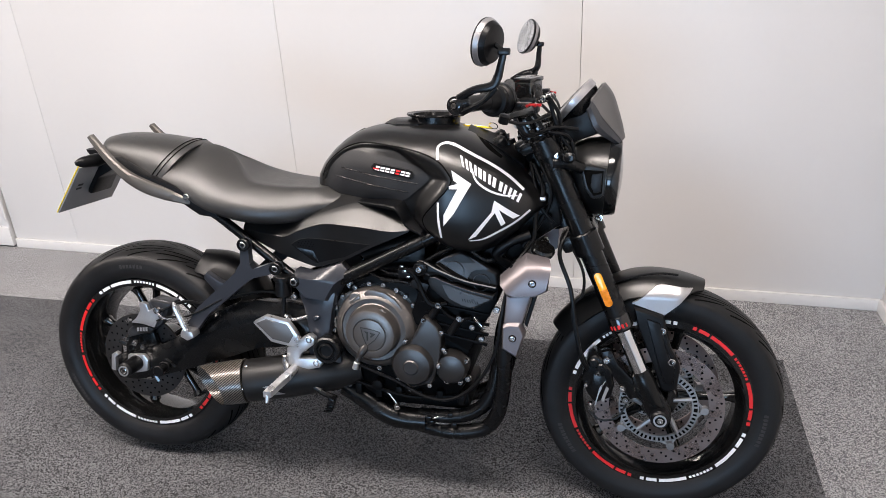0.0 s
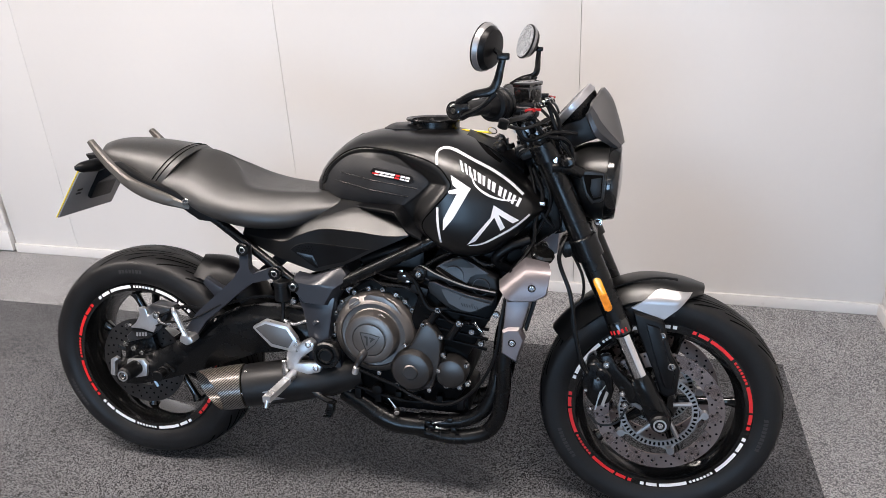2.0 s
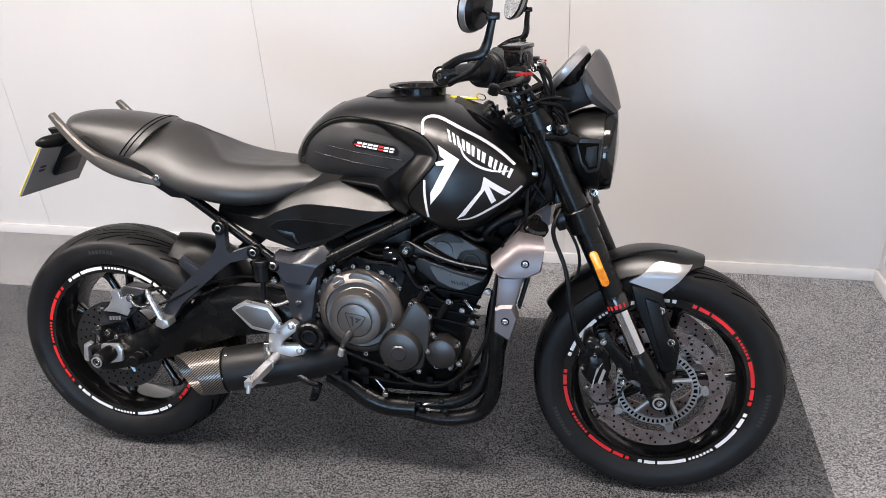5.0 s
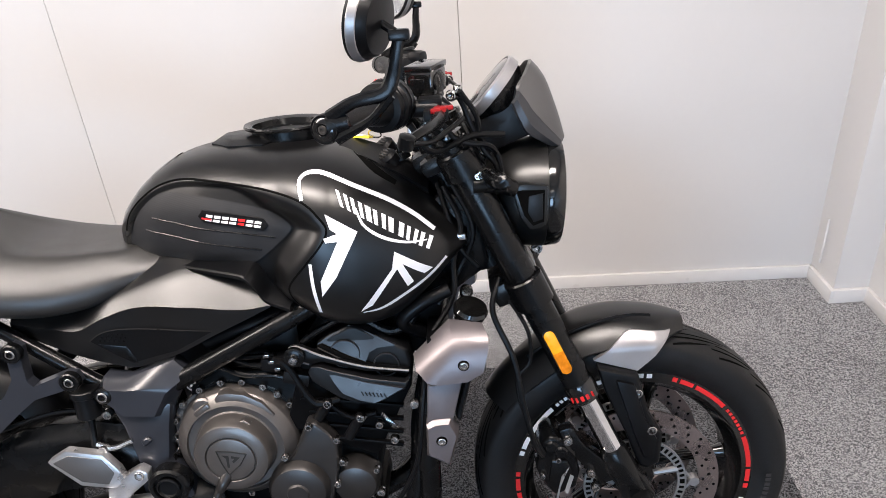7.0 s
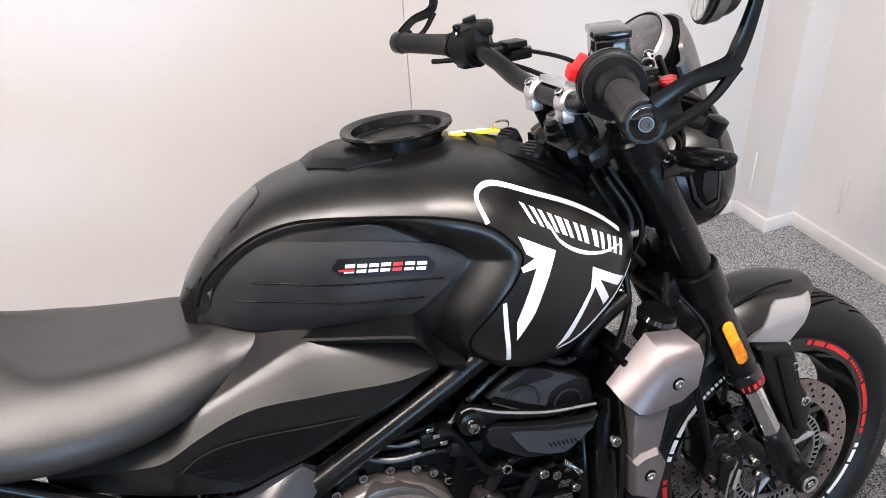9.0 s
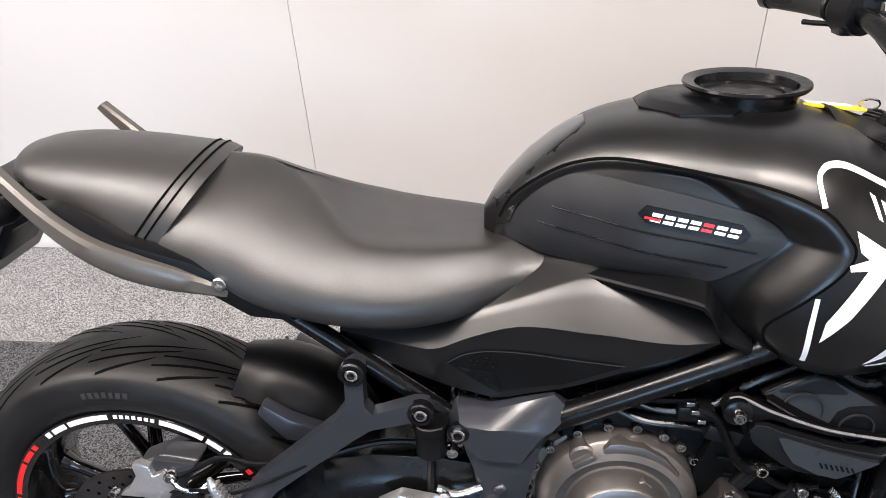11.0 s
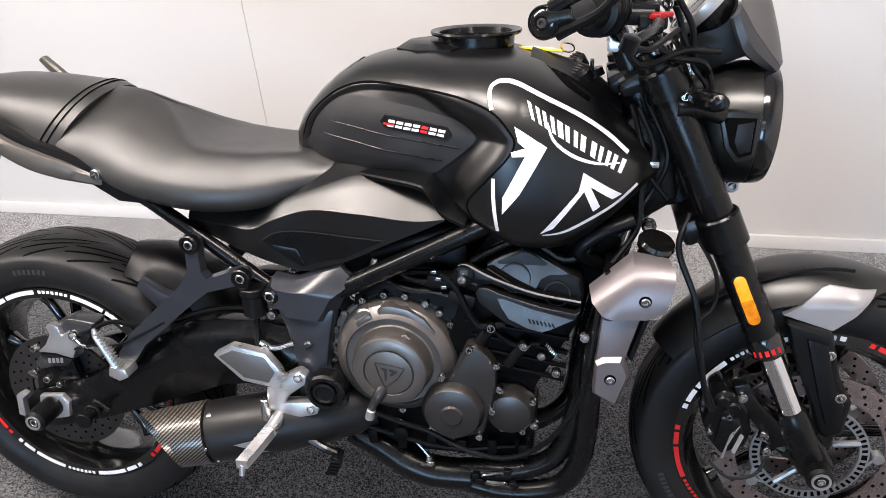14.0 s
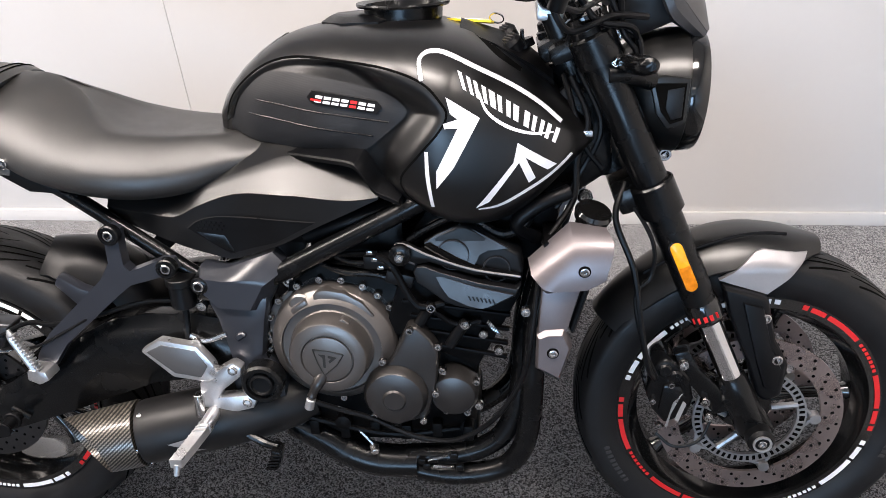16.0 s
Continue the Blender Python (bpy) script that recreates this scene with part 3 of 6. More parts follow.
rc = part("rear_caliper", joined(prism([(-0.027, 0.400), (0.010, 0.432), (0.033, 0.484), (0.073, 0.503), (0.128, 0.496), (0.108, 0.462), (0.088, 0.428), (0.047, 0.401), (-0.022, 0.381)], -0.117, -0.078, 0.006, 3), prism([(0.060, 0.500), (0.126, 0.494), (0.112, 0.470), (0.076, 0.478)], -0.124, -0.100, 0.006, 2)), GRAPHITE_DARK, bike, "dark graphite rear brake caliper")
part("caliper_bridge", prism([(-0.003, 0.431), (0.016, 0.446), (0.032, 0.470), (0.029, 0.490), (0.040, 0.494), (0.055, 0.489), (0.058, 0.470), (0.074, 0.480), (0.098, 0.474), (0.088, 0.450), (0.070, 0.421), (0.035, 0.430)], -0.128, -0.114, 0.003), ALLOY, rc, "bare alloy caliper bridge")
part("pad_cover", prism([(-0.002, 0.427), (0.034, 0.426), (0.068, 0.417), (0.054, 0.402), (0.016, 0.399)], -0.1270, -0.112, 0.003), MATTE, rc, "black lower caliper face")
parts("lettering", [prism([(x, 0.4065 + 0.10 * (x - 0.012)), (x + 0.006, 0.4071 + 0.10 * (x - 0.012)), (x + 0.007, 0.4181 + 0.10 * (x - 0.012)), (x + 0.001, 0.4175 + 0.10 * (x - 0.012))], -0.1278, -0.1268, 0) for x in (0.014, 0.023, 0.032, 0.041)], ALLOY, rc)
parts("pin", [bolt((x, -0.124, z), r=r, h=0.012) for x, z, r in ((0.088, 0.475, 0.0105), (-0.006, 0.440, 0.007), (-0.02, 0.385, 0.007), (0.005, 0.372, 0.008), (0.03, 0.362, 0.007))], STEEL, rc)
part("bleed_pipe", tube([(0.088, -0.132, 0.470), (0.104, -0.136, 0.458), (0.128, -0.134, 0.456), (0.146, -0.126, 0.468)], 0.0038, 8), STEEL, rc)
part("caliper_stay", prism([(-0.05, 0.30), (-0.04, 0.36), (0.0, 0.41), (0.05, 0.40), (0.06, 0.36), (0.03, 0.34), (-0.01, 0.29)], -0.108, -0.094, 0.003), SATIN, bike)

# Swingarm, axle and chain adjuster.
arm_top = hermite([-0.06, 0.011, 0.090, 0.179, 0.260, 0.320, 0.380, 0.468, 0.60], [0.320, 0.345, 0.372, 0.425, 0.480, 0.508, 0.520, 0.520, 0.47])


def arm_depth(x, z):
    """The arm's upper band leans back, the rest stands nearly upright."""
    crease = float(arm_top(x)) - 0.034
    return 0.138 - 0.72 * max(0, z - crease) - 0.12 * max(0, crease - z)


arm_poly = [(-0.075, 0.300), (-0.050, 0.328), (0.011, 0.345), (0.090, 0.372), (0.179, 0.425), (0.260, 0.480), (0.320, 0.508), (0.380, 0.520), (0.468, 0.520), (0.560, 0.500), (0.600, 0.440), (0.590, 0.385), (0.470, 0.402), (0.376, 0.387), (0.219, 0.327), (0.093, 0.285), (0.0, 0.262), (-0.055, 0.264)]
swing = part("swingarm", joined(bevelled(patch(arm_poly, arm_depth, 0, 0.030, 0.03), 0.004, 2), prism(arm_poly, 0.100, 0.135, 0.010, 3), box((0.42, 0, 0.44), (0.10, 0.24, 0.08), 0.012)), SATIN, bike, "long black swingarm")
part("adjuster_plate", prism([(-0.070, 0.292), (-0.064, 0.338), (-0.050, 0.346), (-0.040, 0.340), (-0.052, 0.330), (-0.056, 0.288)], -0.146, -0.132, 0.002), ALLOY, swing)
part("adjuster_block", prism([(-0.020, 0.296), (-0.012, 0.342), (0.038, 0.346), (0.050, 0.330), (0.044, 0.296), (0.010, 0.288)], -0.145, -0.132, 0.004), ALLOY, swing)
part("axle_slider", joined(rod((0.013, -0.138, 0.320), (0.013, -0.202, 0.320), 0.0215, 28, 0.005)), PLASTIC, swing, "black nylon axle slider")
part("slider_ring", lathe([(0, 0.0115), (0, 0.0150), (0.003, 0.0150), (0.003, 0.0115)], (0.013, -0.2045, 0.320), (0, 1, 0), 28, close=True), ALLOY, swing)
part("slider_bolt", bolt((0.013, -0.200, 0.320), r=0.0075, h=0.003), STEEL, swing)
part("stand_bobbin", joined(rod((0.105, -0.132, 0.318), (0.105, -0.178, 0.318), 0.011), rod((0.105, -0.178, 0.318), (0.105, -0.184, 0.318), 0.016), rod((0.105, -0.150, 0.318), (0.105, -0.156, 0.318), 0.017)), PLASTIC, swing)
part("highlight_rib", tube([(0.10, -0.137, 0.335), (0.13, -0.138, 0.315)], 0.005, 8), SATIN, swing)
part("brake_hose", tube([(0.09, -0.125, 0.470), (0.16, -0.115, 0.500), (0.22, -0.128, 0.505), (0.30, -0.135, 0.525), (0.40, -0.120, 0.548), (0.50, -0.11, 0.54)], 0.0045, 8), PLASTIC, bike)
part("sensor_cable", tube([(0.06, -0.12, 0.435), (0.13, -0.14, 0.462), (0.20, -0.155, 0.478), (0.30, -0.152, 0.530)], 0.0028, 8), PLASTIC, bike)

# Rear hugger.
hug = []
swell = hermite([12, 20, 30, 38, 46, 52, 56, 60], [0.398, 0.404, 0.412, 0.414, 0.400, 0.382, 0.366, 0.350])
for k in range(17):
    a = 60 - 46 * k / 16
    w = 0.072 if k > 1 else 0.060
    ring = []
    for t in np.linspace(-1, 1, 17):
        ring.append(at_angle(REAR, float(swell(a)) - 0.050 * abs(t) ** 3.2, a - 3 * abs(t), w * t))
    hug.append(ring + [(x, y * 0.97, z - 0.004) for x, y, z in ring[::-1]])
hugger = part("hugger", loft(hug), PLASTIC, bike, "black plastic rear hugger")
for side in (-1, 1):
    blade = prism([(0.216, 0.566), (0.226, 0.584), (0.262, 0.560), (0.315, 0.540), (0.300, 0.520), (0.254, 0.522)], -0.098, -0.074, 0.006, 2)
    part("side_blade", blade if side < 0 else mirrored(blade), FRAME, hugger, "black side blade of the hugger")

# Fuel tank.
TX = [0.533, 0.546, 0.56, 0.58, 0.60, 0.65, 0.72, 0.78, 0.815, 0.86, 0.90, 0.95, 1.02, 1.07, 1.105, 1.135]
tank_top = hermite(TX, [0.848, 0.870, 0.888, 0.910, 0.928, 0.961, 0.980, 0.985, 0.985, 0.985, 0.981, 0.968, 0.930, 0.890, 0.855, 0.825])
tank_low = hermite(TX, [0.800, 0.795, 0.792, 0.792, 0.793, 0.794, 0.797, 0.788, 0.752, 0.724, 0.702, 0.690, 0.705, 0.745, 0.778, 0.800])
tank_wide = hermite(TX, [0.012, 0.028, 0.042, 0.056, 0.067, 0.089, 0.123, 0.148, 0.163, 0.178, 0.186, 0.183, 0.168, 0.150, 0.122, 0.080])
P1 = [(0.553, 0.846), (0.569, 0.878), (0.603, 0.909), (0.644, 0.932), (0.695, 0.943), (0.771, 0.940), (0.840, 0.932), (0.889, 0.914), (0.915, 0.888), (0.923, 0.870), (0.911, 0.848), (0.885, 0.819), (0.853, 0.780), (0.856, 0.752), (0.874, 0.732), (0.876, 0.66), (0.54, 0.66), (0.538, 0.80)]
P2 = [(0.552, 0.835), (0.586, 0.886), (0.631, 0.921), (0.662, 0.925), (0.732, 0.920), (0.804, 0.906), (0.846, 0.897), (0.866, 0.879), (0.870, 0.868), (0.852, 0.851), (0.814, 0.819), (0.794, 0.805), (0.707, 0.797), (0.615, 0.804), (0.596, 0.810), (0.557, 0.821)]


def rounded(poly, times=2):
    """The outline with its corners cut."""
    for _ in range(times):
        poly = [q for a, b in zip(poly, poly[1:] + poly[:1]) for q in ((0.75 * a[0] + 0.25 * b[0], 0.75 * a[1] + 0.25 * b[1]), (0.25 * a[0] + 0.75 * b[0], 0.25 * a[1] + 0.75 * b[1]))]
    return poly


EDGE = P1[:15]
P1, P2 = rounded(P1), rounded(P2)


def inside_depth(x, z, poly):
    """Distance to the outline, positive within it."""
    px, pz = np.array([p[0] for p in poly]), np.array([p[1] for p in poly])
    qx, qz = np.roll(px, -1), np.roll(pz, -1)
    dx, dz = qx - px, qz - pz
    t = np.clip(((x - px) * dx + (z - pz) * dz) / (dx * dx + dz * dz), 0, 1)
    d = np.hypot(x - px - t * dx, z - pz - t * dz).min()
    with np.errstate(divide="ignore", invalid="ignore"):
        cross = ((pz > z) != (qz > z)) & (x < dx * (z - pz) / np.where(dz == 0, 1e-12, dz) + px)
    return d if cross.sum() % 2 else -d


def ease(t):
    t = min(max(t, 0.0), 1.0)
    return t * t * (3 - 2 * t)


def tank_half(x, z):
    zt, zb, w = float(tank_top(x)), float(tank_low(x)), float(tank_wide(x))
    zm = min(zb + 0.42 * (zt - zb), 0.845)
    fore = min(max((x - 0.85) / 0.08, 0), 1)
    if z > zm:
        u, p, q, low = min((z - zm) / (zt - zm), 1), 3.0 - 0.5 * fore, 2.9 - 0.4 * fore, 0.0
    else:
        u, p, q, low = min((zm - z) / (zm - zb), 1), 2.6, 2.3, 0.62
    return w * (low + (1 - low) * max(1 - u**p, 0) ** (1 / q))


def tank_side(x, z):
    """The tank's side with its knee recess and the pad bulging in it."""
    y = tank_half(x, z)
    d = inside_depth(x, z, P1)
    if d > 0:
        front = ease((x - 0.70) / 0.13)
        gx, gz = (tank_half(x + 0.002, z) - y) / 0.002, (y - tank_half(x, z - 0.002)) / 0.002
        lean_in = 1 / math.sqrt(1 + gx * gx + gz * gz)
        y -= lean_in * (0.008 + 0.021 * front) * ease(d / (0.011 + 0.037 * ease((x - 0.76) / 0.10)))
        y += lean_in * 0.005 * ease((inside_depth(x, z, P2) + 0.004) / 0.050)
    return y


rings = []
NX, NZ = 230, 120
for i in range(NX + 1):
    x = TX[0] + (TX[-1] - TX[0]) * i / NX
    zt, zb = float(tank_top(x)), float(tank_low(x))
    half = []
    for k in range(NZ + 1):
        z = zb + (zt - zb) * math.sin(math.pi / 2 * (k / NZ)) ** 1.0
        half.append((tank_side(x, z), z))
    rings.append([(x, -y, z) for y, z in half] + [(x, y, z) for y, z in half[-2::-1]])
tank = part("fuel_tank", loft(rings), MATTE, bike, "matt black sculpted fuel tank with white graphics", 80)
part("knee_pad", patch([(x + (0.72 - x) * 0.03, z + (0.865 - z) * 0.05) for x, z in P2], tank_side, 0.0024, 0, 0.008), PAD, tank, "finely ribbed black rubber knee pad")
part("cowl_seam", stripe([(0.948, 0.971), (0.971, 0.956), (0.995, 0.937), (1.026, 0.915)], [0.003, 0.005, 0.006, 0.004], tank_half, 0.0008), RECESS_SHADE, tank)
part("recess_seam", stripe(EDGE, 0.0032, tank_side, 0.0006, 6), RECESS_SHADE, tank)
for a, b in (((0.618, 0.877), (0.836, 0.855)), ((0.600, 0.855), (0.810, 0.833))):
    part("pad_rib", tube([(x, -tank_side(x, z) - 0.0028, z) for x, z in (np.array(a) + (np.array(b) - np.array(a)) * t for t in np.linspace(0, 1, 14))], 0.0011, 6, 2), SATIN, tank)
badge = part("badge", patch([(0.711, 0.888), (0.720, 0.898), (0.820, 0.885), (0.827, 0.876), (0.819, 0.867), (0.719, 0.879)], tank_side, 0.0055, 0.004, 0.012), PLASTIC, tank, "small black badge with white and red blocks")


def badge_point(u, v):
    return (0.722 + 0.094 * u + 0.004 * v, 0.8815 - 0.0115 * u + 0.011 * v)


for k in range(7):
    u0, u1 = k / 7 + 0.01, (k + 1) / 7 - 0.018
    for v0, v1 in ((0.05, 0.38), (0.58, 0.95)):
        part("badge_block", patch([badge_point(u0, v0), badge_point(u1, v0), badge_point(u1, v1), badge_point(u0, v1)], tank_side, 0.0063, 0, 0.02), RED if k == 4 else WHITE, badge)
part("badge_stroke", patch([badge_point(-0.06, 0.2), badge_point(0.12, 0.2), badge_point(0.12, 0.45), badge_point(-0.06, 0.45)], tank_side, 0.0067, 0, 0.02), RED, badge)

part("line_graphic", stripe([(0.889, 0.917), (0.885, 0.94), (0.890, 0.949), (0.902, 0.952), (0.921, 0.948), (0.959, 0.930), (1.011, 0.903), (1.053, 0.875), (1.084, 0.847)], [0.0058, 0.0050, 0.0050, 0.0050, 0.0048], tank_half), WHITE, tank)
part("line_graphic", stripe([(0.893, 0.821), (0.893, 0.782), (0.897, 0.733)], [0.0050, 0.0058, 0.0054], tank_half), WHITE, tank)
part("line_graphic", stripe([(0.964, 0.729), (0.995, 0.734), (1.034, 0.754), (1.072, 0.777), (1.100, 0.800)], [0.002, 0.005, 0.005, 0.005], tank_half), WHITE, tank)
part("arrow_graphic", patch([(0.922, 0.895), (0.969, 0.865), (0.931, 0.797), (0.905, 0.765), (0.906, 0.792), (0.938, 0.853), (0.920, 0.853), (0.918, 0.860), (0.938, 0.865), (0.928, 0.873)], tank_half, 0.0009), WHITE, tank)
part("arrow_graphic", patch([(1.021, 0.827), (1.078, 0.789), (1.064, 0.783), (1.032, 0.805), (1.047, 0.773), (1.037, 0.766), (1.023, 0.798), (0.980, 0.741), (0.960, 0.731), (1.015, 0.799)], tank_half, 0.0009), WHITE, tank)
part("arc_graphic", stripe([(0.967, 0.898), (0.979, 0.872), (1.006, 0.851), (1.038, 0.839), (1.072, 0.836)], [0.003, 0.004, 0.005, 0.004, 0.002], tank_half), WHITE, tank)


def word_point(u, v):
    top, low = (0.937 + 0.147 * u, 0.929 - 0.090 * u), (0.946 + 0.129 * u, 0.902 - 0.083 * u)
    return (top[0] + (low[0] - top[0]) * v, top[1] + (low[1] - top[1]) * v)


u = 0.0
for w in (0.125, 0.125, 0.06, 0.135, 0.17, 0.12, 0.13):
    for a, b in ((0.0, 0.32), (0.64, 0.96)) if w > 0.1 else ((0.0, 1.0),):
        part("word_block", patch([word_point(u + w * p, q) for p, q in ((a, 0.08), (b, 0.08), (b, 0.95), (a, 0.95))], tank_half, 0.0010, 0, 0.01), WHITE, tank)
    u += w + 0.022

# Tank-top fittings.
def tank_z(x, y):
    """Height of the tank's skin over a point of its plan."""
    lo, hi = float(tank_low(x)) + 0.5 * float(tank_top(x) - tank_low(x)), float(tank_top(x))
    for _ in range(24):
        m = (lo + hi) / 2
        lo, hi = (m, hi) if tank_half(x, m) > abs(y) else (lo, m)
    return lo


pad_rows = [(0.545, 0.018), (0.550, 0.034), (0.565, 0.046), (0.590, 0.052), (0.620, 0.046), (0.645, 0.034), (0.655, 0.020)]
part("rear_pad", loft([[(x, w * s, tank_z(x, w * s) + 0.0022 * (1 - abs(s) ** 6)) for s in np.linspace(-1, 1, 15)] for x, w in pad_rows], closed_ring=False), GLOSS, tank, "glossy black tank protector pad")
RC = (0.844, 0.010)
BASE = [Vector((x, y, 0)) for x, y in ((0.718, 0.034), (0.758, 0.070), (0.812, 0.076), (0.828, 0.060), (0.832, 0.030), (0.832, -0.014), (0.828, -0.046), (0.815, -0.062), (0.758, -0.056), (0.718, -0.014))]
BMID = Vector((0.780, 0.008, 0))
part("ring_base", bevelled(loft([[(p.x, p.y, tank_z(p.x, p.y) - 0.004) for p in BASE], [(p.x, p.y, tank_z(p.x, p.y) + 0.003) for p in BASE]] + [[(BMID.x + (p.x - BMID.x) * f, BMID.y + (p.y - BMID.y) * f, 0.990 + 0.002 * k) for p in BASE] for k, f in enumerate((0.80, 0.72))]), 0.003), PLASTIC, tank)
part("luggage_ring", joined(lathe([(0.001, 0.0600), (0.001, 0.0715), (0.004, 0.0735), (0.007, 0.0725), (0.006, 0.0660), (0.004, 0.0600)], (RC[0], RC[1], 1.000), (0, 0, 1), 64, close=True), lathe([(-0.018, 0.050), (-0.018, 0.0605), (0.004, 0.0620), (0.004, 0.0590), (-0.006, 0.0565), (-0.009, 0.050)], (RC[0], RC[1], 1.000), (0, 0, 1), 48, close=True)), SATIN, tank, "black quick-lock luggage ring over the filler")
part("filler_cap", lathe([(0, 0.046), (0.008, 0.045), (0.010, 0.036), (0.009, 0.0)], (RC[0], RC[1], 0.984), (0, 0, 1), 40), PLASTIC, tank)
parts("screw", [bolt((RC[0] + 0.055 * math.cos(a), RC[1] + 0.055 * math.sin(a), 0.991), (0, 0, 1), 0.004, 0.002) for a in (0.4, 1.7, 2.9, 4.2, 5.4)], STEEL, tank)
part("front_cowl", loft([[(x, y, z - 0.35 * abs(y) ** 1.2 * 1.2) for y in np.linspace(-w, w, 9)] + [(x, y * 0.9, z - 0.03) for y in np.linspace(w, -w, 9)] for x, w, z in ((0.935, 0.045, 0.981), (0.99, 0.062, 0.963), (1.04, 0.065, 0.935), (1.075, 0.055, 0.905))]), PLASTIC, tank, "black plastic ignition surround")

for side in (-1, 1):
    ledge = spline([(0.590, 0.050, 0.796), (0.624, 0.067, 0.792), (0.700, 0.118, 0.797), (0.772, 0.163, 0.800), (0.788, 0.170, 0.794), (0.800, 0.168, 0.776), (0.812, 0.164, 0.756), (0.845, 0.158, 0.737)], 6)
    part("tank_trim", loft([[(p.x, side * p.y, p.z + 0.003), (p.x, side * (p.y + 0.002), p.z), (p.x, side * p.y, p.z - 0.006), (p.x + 0.01, side * (p.y - 0.045), p.z - 0.010), (p.x + 0.01, side * (p.y - 0.045), p.z + 0.014)] for p in ledge]), PLASTIC, tank)

# Seats.
def seat_rings(rows, power, n=22):
    out = []
    for x, w, zt, zb in rows:
        pts = []
        for k in range(n + 1):
            a = math.pi * k / n
            c, s = math.cos(a), math.sin(a)
            pts.append((x, -w * math.copysign(abs(c) ** (2 / power), c), zb + (zt - zb) * abs(s) ** (2 / power)))
        pts += [(x, 0.8 * w * c, zb - 0.012) for c in (1, 0.3, -0.3, -1)]
        out.append(pts)
    return out


def smooth_rows(rows, n=28):
    xs = [r[0] for r in rows]
    f = [hermite(xs, [r[k] for r in rows]) for k in (1, 2, 3)]
    return [(x, *(float(g(x)) for g in f)) for x in np.linspace(xs[0], xs[-1], n)]


rider = [(0.135, 0.116, 0.919, 0.838), (0.174, 0.128, 0.914, 0.827), (0.246, 0.146, 0.883, 0.782), (0.340, 0.155, 0.842, 0.748), (0.448, 0.142, 0.825, 0.737), (0.51, 0.121, 0.822, 0.743), (0.575, 0.090, 0.820, 0.766), (0.620, 0.070, 0.822, 0.790), (0.640, 0.055, 0.818, 0.798)]
pillion = [(-0.088, 0.020, 0.918, 0.905), (-0.080, 0.045, 0.928, 0.902), (-0.06, 0.066, 0.936, 0.899), (-0.02, 0.086, 0.942, 0.888), (0.03, 0.100, 0.940, 0.868), (0.083, 0.110, 0.930, 0.845), (0.118, 0.114, 0.924, 0.835), (0.138, 0.114, 0.917, 0.840)]
SECTION = spline([(0.0, 0, 0.985), (0.32, 0, 0.99), (0.55, 0, 1.0), (0.66, 0, 0.965), (0.78, 0, 0.83), (0.90, 0, 0.63), (0.985, 0, 0.42), (1.0, 0, 0.22), (0.96, 0, 0.06), (0.88, 0, -0.04)], 4)


def rider_rings(rows):
    out = []
    for x, w, zt, zb in rows:
        flat = ease((x - 0.18) / 0.20) * ease((0.64 - x) / 0.10)
        right = []
        for p in SECTION:
            a = math.pi / 2 * min(max((1 - p.z) / 1.04, 0), 1)
            y = p.x * flat + (1 - flat) * math.sin(a) ** 0.75
            right.append((y, zb + (zt - zb) * p.z))
        out.append([(x, -w * y, z) for y, z in right[::-1]] + [(x, w * y, z) for y, z in right[1:]])
    return out



def raked(bm, rows, start, end):
    """Leans the seat forwards with height, in full at one station and not at all at another."""
    foot = hermite([r[0] for r in rows], [r[3] for r in rows])
    for v in bm.verts:
        v.co.x += 0.80 * max(v.co.z - float(foot(v.co.x)), 0) * ease((v.co.x - start) / (end - start))
    return bm


seat = part("rider_seat", raked(loft(rider_rings(smooth_rows(rider, 44))), rider, 0.46, 0.14), VINYL, bike, "dark grey vinyl rider seat with a deep dip")
part("pillion_seat", raked(loft(seat_rings(smooth_rows(pillion, 30), 2.25)), pillion, -0.04, 0.09), VINYL, bike, "dark grey vinyl pillion pad with a stitched front band")
for x, d in ((0.112, 0.0), (0.100, 0.0)):
    w, zt, zb = [float(hermite([r[0] for r in pillion], [r[k] for r in pillion])(x)) for k in (1, 2, 3)]
    pts = [(x, -w * math.copysign(abs(math.cos(math.pi * k / 20)) ** (2 / 2.25), math.cos(math.pi * k / 20)), zb + (zt - zb) * abs(math.sin(math.pi * k / 20)) ** (2 / 2.25)) for k in range(21)]
    part("seat_seam", raked(tube(pts, 0.0016, 6, 3), pillion, -0.04, 0.09), RECESS_SHADE, bike)


def strap(pts, widths, thick):
    """A flat bar with rounded edges along a path."""
    path = spline(pts, 5)
    w = np.interp(np.linspace(0, 1, len(path)), np.linspace(0, 1, len(widths)), widths)
    rows = []
    for i, p in enumerate(path):
        d = (path[min(i + 1, len(path) - 1)] - path[max(i - 1, 0)]).normalized()
        up = Vector((0, -1, 0)).cross(d).normalized()
        if up.z < 0:
            up = -up
        rows.append([tuple(p + up * w[i] * a + Vector((0, thick * b, 0))) for a, b in ((1, 0.6), (0.6, 1), (-0.6, 1), (-1, 0.6), (-1, -0.6), (-0.6, -1), (0.6, -1), (1, -0.6))])
    return loft(rows)


# Side panels, tail and grab rails.
top_line = hermite([0.350, 0.420, 0.477, 0.551, 0.627, 0.649, 0.724, 0.778, 0.798, 0.812], [0.731, 0.726, 0.735, 0.757, 0.783, 0.790, 0.786, 0.780, 0.768, 0.750])
ridge = hermite([0.350, 0.429, 0.475, 0.516, 0.570, 0.669, 0.779, 0.812], [0.712, 0.704, 0.702, 0.721, 0.739, 0.742, 0.737, 0.741])
